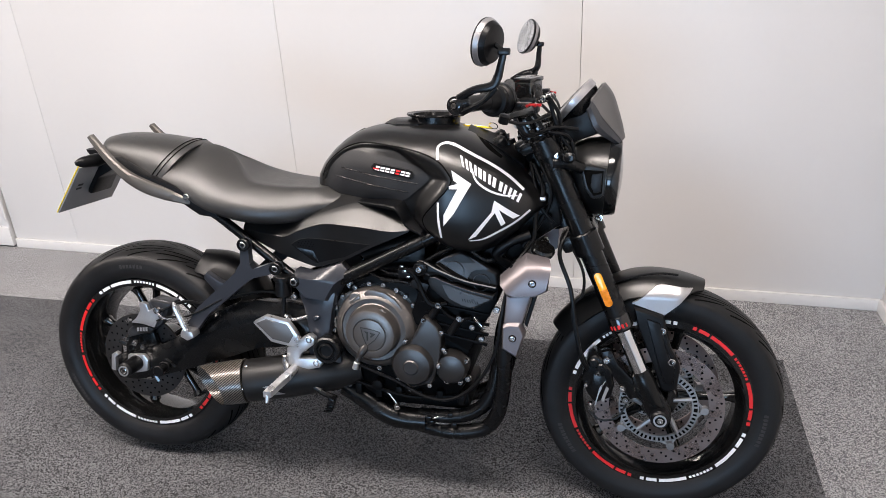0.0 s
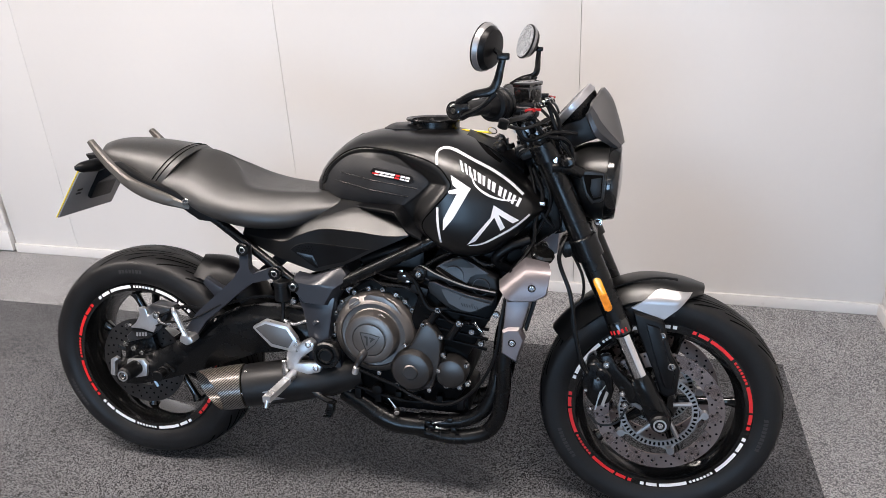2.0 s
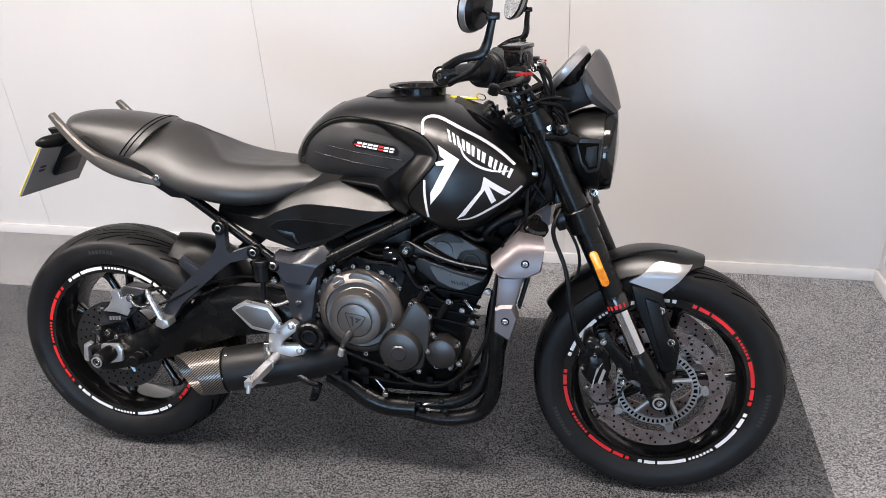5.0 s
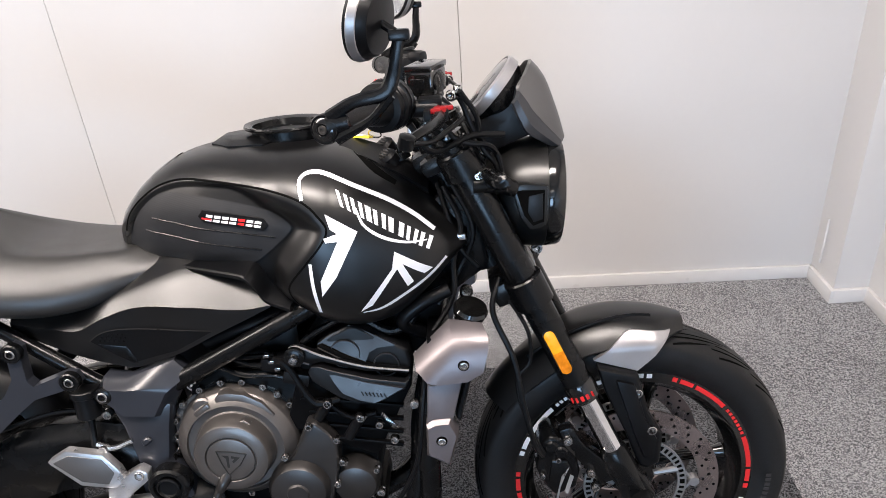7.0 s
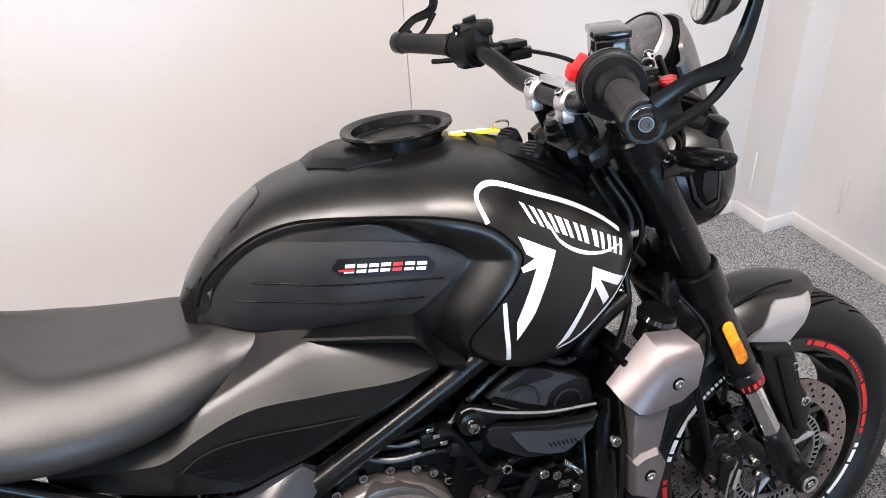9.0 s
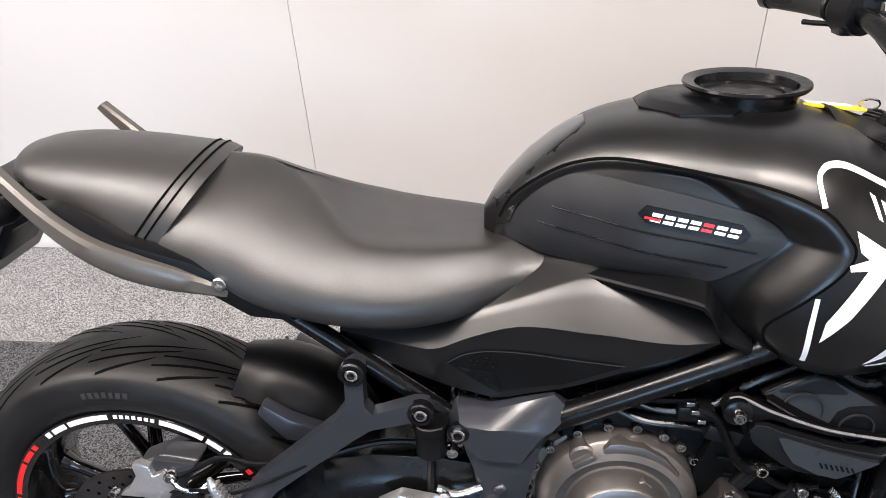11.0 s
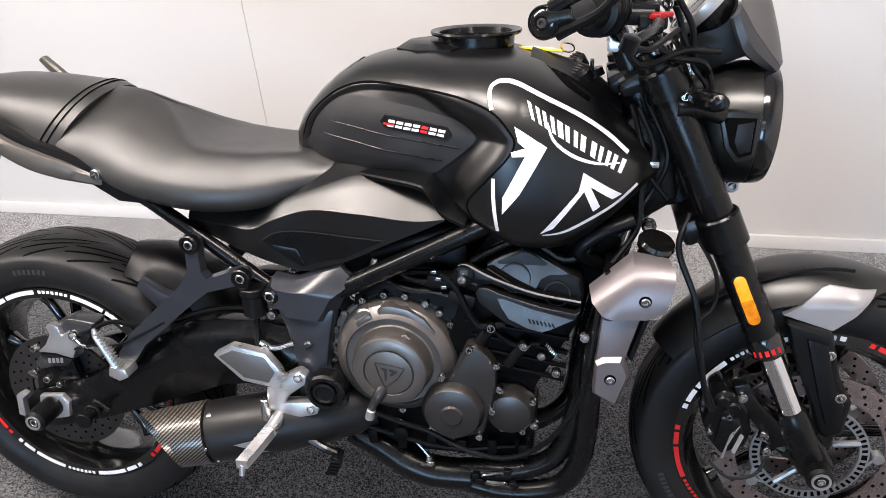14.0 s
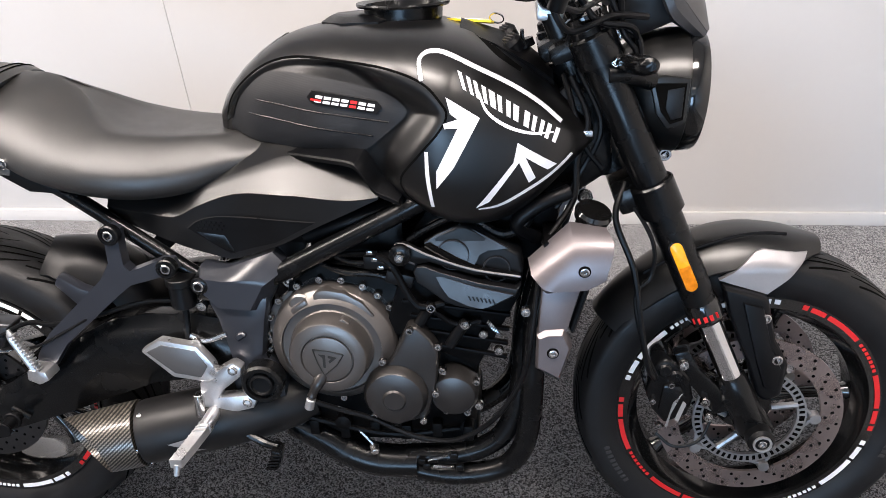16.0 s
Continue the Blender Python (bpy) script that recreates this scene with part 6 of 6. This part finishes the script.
for side in (-1, 1):
    y0, y1 = sorted((side * 0.096, side * 0.055))
    scoop = [(1.209, 0.899), (1.232, 0.902), (1.268, 0.897), (1.266, 0.834), (1.256, 0.827), (1.238, 0.824), (1.222, 0.846)]
    part("bowl_scoop", prism(scoop, y0, y1, 0.004, 2), BOWL, hl)
    # Flat near-black sheet paints the shade of the pocket.
    part("scoop_pocket", prism([(1.216, 0.892), (1.262, 0.891), (1.260, 0.838), (1.242, 0.832), (1.228, 0.850)], side * 0.096 - 0.0015, side * 0.096 + 0.0015, 0), RECESS_SHADE, hl)
    part("scoop_floor", prism([(1.236, 0.882), (1.259, 0.886), (1.258, 0.842), (1.243, 0.838), (1.234, 0.856)], side * 0.0965 - 0.002, side * 0.0965 + 0.002, 0.0015), COVER, hl)
    part("lamp_bracket", joined(tube([fork_at(0.91, side * 0.118), (1.182, side * 0.110, 0.908), (1.212, side * 0.092, 0.895)], 0.014, 12)), SATIN, bike)
    parts("bracket_bolt", [bolt((1.157, side * 0.122, 0.928), (0, side, 0), 0.007, 0.006), bolt((1.163, side * 0.070, 0.956), (0, side, 0), 0.009, 0.006)], STEEL, bike)
    part("front_indicator", joined(tube([(1.160, side * 0.108, 0.926), (1.172, side * 0.136, 0.928)], 0.009, 12), loft([[Vector((x, side * yy, z)) + Vector((math.cos(a) * w * 1.15, 0, math.sin(a) * w)) for a in np.linspace(0, 2 * math.pi, 18, endpoint=False)] for x, yy, z, w in ((1.171, 0.132, 0.928, 0.008), (1.174, 0.141, 0.929, 0.0135), (1.180, 0.165, 0.931, 0.0145), (1.187, 0.192, 0.934, 0.0135), (1.190, 0.203, 0.935, 0.0110), (1.191, 0.207, 0.935, 0.0060))])), SATIN, bike, "smoked black front indicator")
part("horn_bracket", joined(tube([(1.235, 0.0, 0.790), (1.255, 0.0, 0.762)], 0.008, 8)), SATIN, bike)
part("bracket_nut", bolt((1.255, -0.004, 0.762), (0, -1, 0), 0.011, 0.012), STEEL, bike)
centre_line = spline([Vector(p) for p in ((1.254, 0, 1.084), (1.268, 0, 1.068), (1.280, 0, 1.046), (1.297, 0, 0.996), (1.307, 0, 0.957))], 6)
edge_line = spline([Vector(p) for p in ((1.250, 0.028, 1.080), (1.240, 0.046, 1.064), (1.230, 0.059, 1.044), (1.256, 0.054, 1.004), (1.300, 0.027, 0.952))], 6)
rows = []
for mid, edge in zip(centre_line, edge_line):
    ring = [(mid.x + (edge.x - mid.x) * abs(q) ** 1.9, edge.y * q, mid.z + (edge.z - mid.z) * abs(q) ** 1.9) for q in np.linspace(-1, 1, 21)]
    rows.append(ring + [(px - 0.005, y * 0.95, pz - 0.001) for px, y, pz in ring[::-1]])
fly = part("fly_screen", loft(rows), GRAPHITE, bike, "small satin graphite fly screen")
for side in (-1, 1):
    upper = spline([Vector((x, side * y, z)) for x, y, z in ((1.2295, 0.0598, 1.043), (1.242, 0.0585, 1.025), (1.256, 0.0548, 1.003), (1.2995, 0.0275, 0.951))], 6)
    lower = spline([Vector((x, side * y, z)) for x, y, z in ((1.219, 0.067, 1.025), (1.229, 0.070, 0.999), (1.244, 0.066, 0.974), (1.287, 0.032, 0.943))], 6)
    rows = []
    for k, (p, q) in enumerate(zip(upper, lower)):
        ring = [p, p.lerp(q, 0.30) + Vector((0.001, side * 0.003, 0)), p.lerp(q, 0.62) + Vector((0.002, side * 0.005, 0)), q]
        rows.append(ring + [v + Vector((-0.004, -side * 0.005, 0.001)) for v in ring[::-1]])
    part("screen_side", loft(rows), GRAPHITE_DARK, fly, "darker graphite side facet", 20)
part("screen_bracket", joined(prism([(1.160, 0.992), (1.205, 1.030), (1.232, 1.062), (1.246, 1.058), (1.262, 1.010), (1.270, 0.975), (1.243, 0.968), (1.184, 0.945), (1.166, 0.962)], -0.046, 0.046, 0.008)), PLASTIC, fly)
dial_axis = Vector((-0.745, 0, 0.667)).normalized()
DIAL = Vector((1.188, -0.004, 1.041))
mt = part("instrument", lathe([(-0.034, 0.0), (-0.034, 0.042), (-0.014, 0.056), (0.002, 0.0595), (0.010, 0.0595), (0.012, 0.056), (0.009, 0.053), (0.008, 0.0)], DIAL, dial_axis, 56), SATIN, bike, "round instrument with a satin bezel")
part("bezel", lathe([(-0.007, 0.0600), (-0.004, 0.0612), (0.009, 0.0608), (0.012, 0.0575), (0.009, 0.0560)], DIAL, dial_axis, 56, close=True), SILVER, mt)
part("display", lathe([(0.0095, 0.0560), (0.0125, 0.052), (0.0155, 0.030), (0.0165, 0.0)], DIAL, dial_axis, 48), FILM, mt, "clear display cover with creased protective film")

# Handlebar and controls.
bar = part("handlebar", tube([(0.975, -0.345, 1.056), (1.024, -0.223, 1.056), (1.045, -0.160, 1.044), (1.062, -0.090, 1.012), (1.066, 0.0, 1.003), (1.062, 0.090, 1.012), (1.048, 0.180, 1.042), (1.025, 0.260, 1.053), (0.978, 0.365, 1.052)], [0.0110, 0.0112, 0.0130, 0.0140, 0.0140, 0.0140, 0.0135, 0.0112, 0.0110], 18, 8), SATIN, bike, "black tapered handlebar")
clamp = part("bar_clamp", joined(*[joined(rod((1.066, y - 0.013, 1.003), (1.066, y + 0.013, 1.003), 0.0198, 28, 0.004), box((1.068, y, 0.990), (0.040, 0.026, 0.024), 0.006)) for y in (-0.045, 0.045)], box((1.078, 0.0, 1.021), (0.030, 0.075, 0.011), 0.003, (0, 14, 0))), ALLOY, bike, "pale alloy one-piece handlebar clamp")
for y in (-0.045, 0.045):
    part("riser", loft([[(cx + rx * math.cos(a), y + 0.014 * math.sin(a), z) for a in np.linspace(0, 2 * math.pi, 20, endpoint=False)] for cx, rx, z in ((1.096, 0.025, 0.930), (1.086, 0.021, 0.955), (1.070, 0.019, 0.988))]), SATIN, bike)
    parts("bolt_head", [bolt((1.053, y, 1.018), (-0.5, 0, 0.8), 0.0070, 0.005), bolt((1.082, y, 1.020), (0.5, 0, 0.8), 0.0065, 0.004)], STEEL, clamp)
part("nut_washer", lathe([(0, 0.0070), (0, 0.0115), (0.004, 0.0110), (0.004, 0.0070)], (1.067, 0.004, 0.976), AX, 28, close=True), ALLOY, bike)
part("stem_nut", lathe([(0, 0.0155), (0.008, 0.0155), (0.010, 0.013), (0.010, 0.0)], (1.071, 0.004, 0.967), AX, 24), GLOSS, bike)
for side in (-1, 1):
    o = 0.022
    def gp(t, side=side, o=o):
        return Vector((1.025 - 0.0467 * t, o + side * (0.245 + 0.118 * t), 1.056 if side < 0 else 1.052))

    part("grip", lathe([(0, 0.0175), (0.004, 0.020), (0.008, 0.0175), (0.060, 0.0165), (0.118, 0.0170), (0.128, 0.0180), (0.131, 0.016)], gp(0), gp(1) - gp(0), 28), RUBBER, bike, "black rubber handlebar grip")
    end = part("bar_end", lathe([(0, 0.0180), (0.012, 0.0184), (0.017, 0.0172), (0.0205, 0.0135), (0.0215, 0.0080), (0.0205, 0.0070), (0.0205, 0.0)], gp(1.03), gp(1) - gp(0), 36), GLOSS, bike, "black anodised bar-end weight")
    part("end_bolt", lathe([(0, 0.0056), (0.002, 0.0056), (0.003, 0.0050), (0.003, 0.0030), (0.0012, 0.0026), (0.0012, 0.0)], gp(1.185), gp(1) - gp(0), 20), RAIL, end)
    sd = gp(1.12)
    tip = Vector((1.070, -0.380, 1.160)) if side < 0 else Vector((1.056, 0.432, 1.168))
    mid = Vector((1.055, -0.373, 1.099)) if side < 0 else Vector((1.050, 0.424, 1.096))
    out = Vector((0, 0.006 * side, 0))
    part("mirror_arm", joined(tube([sd + Vector((0.006, 0, 0.014)) + out, sd.lerp(mid, 0.5) + Vector((-0.004, 0, 0.010)) + out, mid - Vector((0.010, 0, 0.004)), mid + Vector((0.002, 0, 0.012)), mid.lerp(tip, 0.6), tip], [0.009, 0.0075, 0.0090, 0.0090, 0.0075, 0.0065], 8, 4, flat=0.7), tube([sd + Vector((0.012, 0, -0.012)) + out, sd.lerp(mid, 0.50) + Vector((0.014, 0, -0.012)) + out, mid + Vector((0.000, 0, -0.006))], [0.008, 0.0048, 0.006], 8, 4, flat=0.8), tube([sd + Vector((0.004, 0, 0.004)) + out, sd.lerp(mid, 0.28) + Vector((0.006, 0, -0.004)) + out], [0.015, 0.009], 10, 4, flat=0.5), box(tip, (0.024, 0.013, 0.013), 0.003), lathe([(-0.009, 0.0188), (0.006, 0.0188), (0.008, 0.0175)], sd, gp(1) - gp(0), 28)), SATIN, bike, "black skeletal bar-end mirror arm")
    c = Vector((1.037, -0.368, 1.176)) if side < 0 else Vector((1.024, 0.426, 1.188))
    nb = Vector((0.90, -0.351, -0.183)) if side < 0 else Vector((0.80, 0.52, -0.30))
    nb.normalize()
    mr = 0.92 if side < 0 else 1.0
    mir = part("mirror", lathe([(s_, r_ * mr) for s_, r_ in ((-0.010, 0.0), (-0.0105, 0.0475), (-0.0095, 0.0500), (-0.006, 0.0500), (0.0125, 0.0405), (0.0145, 0.0385), (0.0165, 0.020), (0.017, 0.0))], c, nb, 56), PLASTIC, bike, "round bar-end mirror with a polished rim")
    part("mirror_rim", lathe([(s_, r_ * mr) for s_, r_ in ((-0.0070, 0.0497), (-0.0050, 0.0505), (0.0035, 0.0470), (0.0042, 0.0455), (0.002, 0.0450))], c, nb, 56, close=True), CARRIER, mir, "polished mirror rim")
    part("glass", lathe([(-0.0112, 0.0), (-0.0112, 0.0470 * mr)], c, nb, 48), GLASS, mir, "clear mirror glass")
    part("mirror_stud", tube([c + nb * 0.014, tip], 0.005, 8), SATIN, mir)
    sw = gp(-0.18 if side < 0 else -0.30)
    pod = part("switch_pod", joined(lathe([(-0.024, 0.028), (-0.022, 0.032), (0.014, 0.033), (0.020, 0.028), (0.026, 0.024)], sw, gp(1) - gp(0), 24), box(sw + Vector((-0.004, 0, -0.022)), (0.034, 0.036, 0.022), 0.006)), PLASTIC, bike, "black handlebar switch housing")
    along = (gp(1) - gp(0)).normalized()
    if side < 0:
        part("kill_switch", moved(joined(box((0, 0, 0), (0.030, 0.020, 0.014), 0.004), box((-0.008, 0, 0.006), (0.016, 0.018, 0.010), 0.004, (0, -20, 0))), Matrix.Translation((1.014, -0.170, 1.072)) @ Matrix.Rotation(radians(-58), 4, "Y") @ Matrix.Rotation(radians(-20), 4, "Z")), RED, pod, "red engine stop switch")
        part("throttle_drum", lathe([(-0.030, 0.029), (-0.028, 0.0355), (-0.004, 0.0365), (-0.001, 0.034), (0.001, 0.030), (0.010, 0.030), (0.012, 0.0345), (0.017, 0.0335), (0.019, 0.025), (0.036, 0.0215), (0.044, 0.018)], gp(-0.10), along, 40), PLASTIC, pod)
        part("drum_band", lathe([(-0.020, 0.0366), (-0.020, 0.0372), (-0.014, 0.0372), (-0.014, 0.0366)], gp(-0.10), along, 40, close=True), SATIN, pod)
    else:
        turn = Matrix.Translation(sw) @ Matrix.Rotation(radians(-22), 4, "Z")
        part("pod_body", moved(joined(box((0.010, 0, 0.010), (0.052, 0.046, 0.058), 0.017), box((0.004, 0.002, -0.020), (0.044, 0.036, 0.024), 0.009), box((0.026, -0.006, 0.026), (0.030, 0.036, 0.026), 0.010)), turn), PLASTIC, pod)
        parts("button", [moved(box((0, 0, 0), d, 0.003), turn @ pose(*c_, 0, -15, 0)) for c_, d in (((-0.017, 0.012, 0.030), (0.010, 0.016, 0.009)), ((-0.018, -0.008, 0.032), (0.010, 0.012, 0.009)), ((-0.020, 0.014, 0.014), (0.012, 0.012, 0.012)), ((-0.020, -0.006, 0.014), (0.010, 0.020, 0.008)), ((-0.019, 0.004, -0.002), (0.014, 0.026, 0.009)), ((0.004, 0.002, 0.041), (0.022, 0.018, 0.008)))], SATIN, pod)
        parts("screw", [moved(bolt((0, 0, 0), (-1, 0, 0.2), 0.0042, 0.003), turn @ pose(*c_)) for c_ in ((-0.0165, -0.018, 0.022), (-0.0165, -0.018, -0.010), (-0.0190, 0.020, 0.004))], STEEL, pod)
        part("horn_button", moved(box((-0.019, 0.012, -0.020), (0.010, 0.012, 0.012), 0.003), turn), RED, pod)
at_res = pose(1.087, -0.108, 1.078, 3, 0, -20.5)
res = part("fluid_reservoir", moved(joined(box((0, 0, -0.004), (0.040, 0.062, 0.036), 0.004), box((0, 0, 0.018), (0.044, 0.066, 0.010), 0.003), box((0.004, 0, -0.026), (0.026, 0.050, 0.012), 0.003)), at_res), GLOSS, bike, "black square brake fluid reservoir")
part("sight_glass", moved(joined(lathe([(0, 0.0115), (0.002, 0.0115), (0.003, 0.008)], (0.0198, -0.012, -0.004), (1, 0, 0), 24), box((-0.002, -0.031, -0.006), (0.022, 0.002, 0.020), 0.001)), at_res), SATIN, res)
for side in (-1, 1):
    o = 0.012
    lev = part("lever", joined(tube([(1.108, o + side * 0.190, 1.038), (1.103, o + side * 0.235, 1.034), (1.094, o + side * 0.285, 1.035), (1.080, o + side * 0.322, 1.034), (1.066, o + side * 0.344, 1.029)], [0.011, 0.012, 0.008, 0.0065, 0.007], 10, 6, flat=0.75), lathe([(-0.010, 0.006), (-0.008, 0.0105), (0.008, 0.0105), (0.010, 0.006)], (1.065, o + side * 0.345, 1.029), (0.3, 0.3 * side, 1), 16)), SATIN, bike, "black folding brake lever" if side < 0 else "black folding clutch lever")
    part("lever_perch", joined(box((1.100, o + side * 0.185, 1.036), (0.036, 0.060, 0.018), 0.005), box((1.092, o + side * 0.170, 1.052), (0.034, 0.040, 0.010), 0.003), rod((1.050, o + side * 0.180, 1.044), (1.104, o + side * 0.180, 1.042), 0.013)), PLASTIC, lev)
    parts("adjuster", [joined(rod((1.106, o + side * 0.211, 1.041), (1.106, o + side * 0.211, 1.049), 0.0095, 14), box((1.100, o + side * 0.222, 1.045), (0.014, 0.012, 0.006), 0.002), box((1.118, o + side * 0.198, 1.045), (0.014, 0.012, 0.006), 0.002))], RED_ANODISED, lev, "red anodised adjuster")
    part("lever_bolt", bolt((1.098, o + side * 0.240, 1.032), (-0.2, side, 0.1), 0.007, 0.006), STEEL, lev)
part("banjo", joined(rod((1.122, -0.134, 1.054), (1.138, -0.122, 1.054), 0.0075), bolt((1.124, -0.136, 1.054), (-0.5, -0.85, 0), 0.0085, 0.006), bolt((1.133, -0.124, 1.060), (0, -0.3, 1), 0.007, 0.006)), STEEL, bike, "bright brake hose union")
part("cable_adjuster", joined(rod((1.112, 0.222, 1.042), (1.118, 0.180, 1.037), 0.0055), rod((1.116, 0.196, 1.039), (1.119, 0.182, 1.037), 0.0085)), STEEL, bike, "bright clutch cable adjuster")

# Cables and hoses.
for pts, r in (
    ([(1.130, -0.124, 1.056), (1.140, -0.118, 1.035), (1.150, -0.118, 1.005), (1.168, -0.112, 0.975), (1.186, -0.110, 0.960), (1.193, -0.108, 0.935), (1.196, -0.095, 0.905)], 0.0048),
    ([(1.118, 0.182, 1.037), (1.132, 0.110, 1.034), (1.142, 0.070, 1.025), (1.152, 0.040, 1.000), (1.160, 0.020, 0.960)], 0.0035),
    ([(1.070, -0.322, 1.024), (1.092, -0.260, 1.012), (1.114, -0.190, 1.012), (1.138, -0.140, 1.020)], 0.0038),
    ([(1.090, -0.130, 1.010), (1.100, -0.110, 0.990), (1.098, -0.085, 0.960), (1.085, -0.070, 0.930)], 0.0070),
    ([(1.135, -0.14, 1.06), (1.158, -0.125, 1.02), (1.165, -0.110, 0.97), (1.185, -0.112, 0.94), (1.19, -0.09, 0.90)], 0.0045),
    ([(1.10, -0.12, 1.02), (1.13, -0.13, 0.985), (1.175, -0.13, 0.975), (1.190, -0.10, 0.95)], 0.0045),
    ([(1.06, -0.16, 1.02), (1.09, -0.15, 0.975), (1.15, -0.125, 0.990), (1.20, -0.10, 0.985)], 0.005),
    ([(1.05, 0.18, 1.03), (1.09, 0.14, 0.985), (1.15, 0.10, 0.98), (1.18, 0.06, 0.95)], 0.005),
    ([(0.99, 0.28, 1.03), (1.06, 0.20, 1.03), (1.12, 0.10, 1.00), (1.15, 0.05, 0.95)], 0.004),
    ([(1.10, -0.070, 0.90), (1.125, -0.090, 0.84), (1.110, -0.095, 0.78), (1.105, -0.110, 0.72), (1.06, -0.14, 0.66)], 0.005),
    ([(1.11, -0.060, 0.91), (1.145, -0.085, 0.83), (1.120, -0.080, 0.76), (1.08, -0.09, 0.70)], 0.0045),
    ([(1.09, -0.050, 0.90), (1.105, -0.080, 0.85), (1.120, -0.085, 0.80), (1.15, -0.08, 0.76)], 0.0045),
    ([(1.185, -0.085, 0.740), (1.170, -0.110, 0.690), (1.200, -0.125, 0.610), (1.215, -0.130, 0.520), (1.232, -0.128, 0.440), (1.248, -0.115, 0.405)], 0.0052),
    ([(1.180, -0.080, 0.730), (1.225, -0.120, 0.660), (1.228, -0.122, 0.600), (1.205, -0.128, 0.565), (1.222, -0.130, 0.480), (1.250, -0.118, 0.41)], 0.0035),
    ([(1.255, -0.120, 0.300), (1.285, -0.130, 0.280), (1.325, -0.128, 0.290), (1.345, -0.118, 0.325)], 0.0028),
):
    part("cable", tube(pts, r, 8, 8), PLASTIC, bike)
parts("cable_clip", [box((1.122, -0.090, 0.820), (0.020, 0.018, 0.010), 0.002), bolt((1.128, -0.050, 0.706), r=0.012, h=0.010)], STEEL, bike)
for c in ((1.004, 0.022, 0.952), (1.012, -0.036, 0.944)):
    knob = part("ribbed_boot", lathe([(-0.014, 0.010), (-0.012, 0.016), (0.004, 0.017), (0.010, 0.013), (0.012, 0.0)], c, (-0.5, -0.3, 0.8), 24), PLASTIC, bike)
    parts("rib", [moved(box((0, -0.010 + 0.005 * k, 0.0115), (0.020 - 0.002 * abs(k - 2) ** 2, 0.0020, 0.003), 0.0006), Matrix.Translation(c) @ Vector((-0.5, -0.3, 0.8)).to_track_quat("Z", "Y").to_matrix().to_4x4()) for k in range(5)], RAIL, knob)
part("ignition", joined(lathe([(0, 0.019), (0.012, 0.018), (0.013, 0.0)], (1.030, -0.005, 0.934), (-0.3, 0, 1), 24), box((1.028, -0.005, 0.952), (0.006, 0.022, 0.018), 0.002)), SATIN, bike)
part("side_stand", joined(tube([(0.62, 0.12, 0.30), (0.58, 0.20, 0.16), (0.545, 0.262, 0.058)], 0.013, 12), lathe([(0, 0.030), (0.008, 0.030)], (0.54, 0.268, 0.052), (0.0, 0.18, 1), 20)), SATIN, bike, "black side stand")

# ---- key tag on the tank ----
tag = new("key_tag")
tag.matrix_world = bike.matrix_world @ pose(0.949, 0.016, 0.9735, -10, 3, -10)
tagged(tag, "yellow key tag with white insert on the tank", "key tag")
part("holder", box((0, 0, 0), (0.070, 0.034, 0.004), 0.0015), YELLOW, tag)
part("insert", box((-0.006, 0.004, 0.0026), (0.052, 0.022, 0.002), 0.0005), WHITE, tag)
part("ring", lathe([(-0.001, 0.010), (0.001, 0.010), (0.001, 0.012), (-0.001, 0.012)], (0.040, 0, 0.006), (0, 0.6, 0.8), 24, close=True), STEEL, tag)
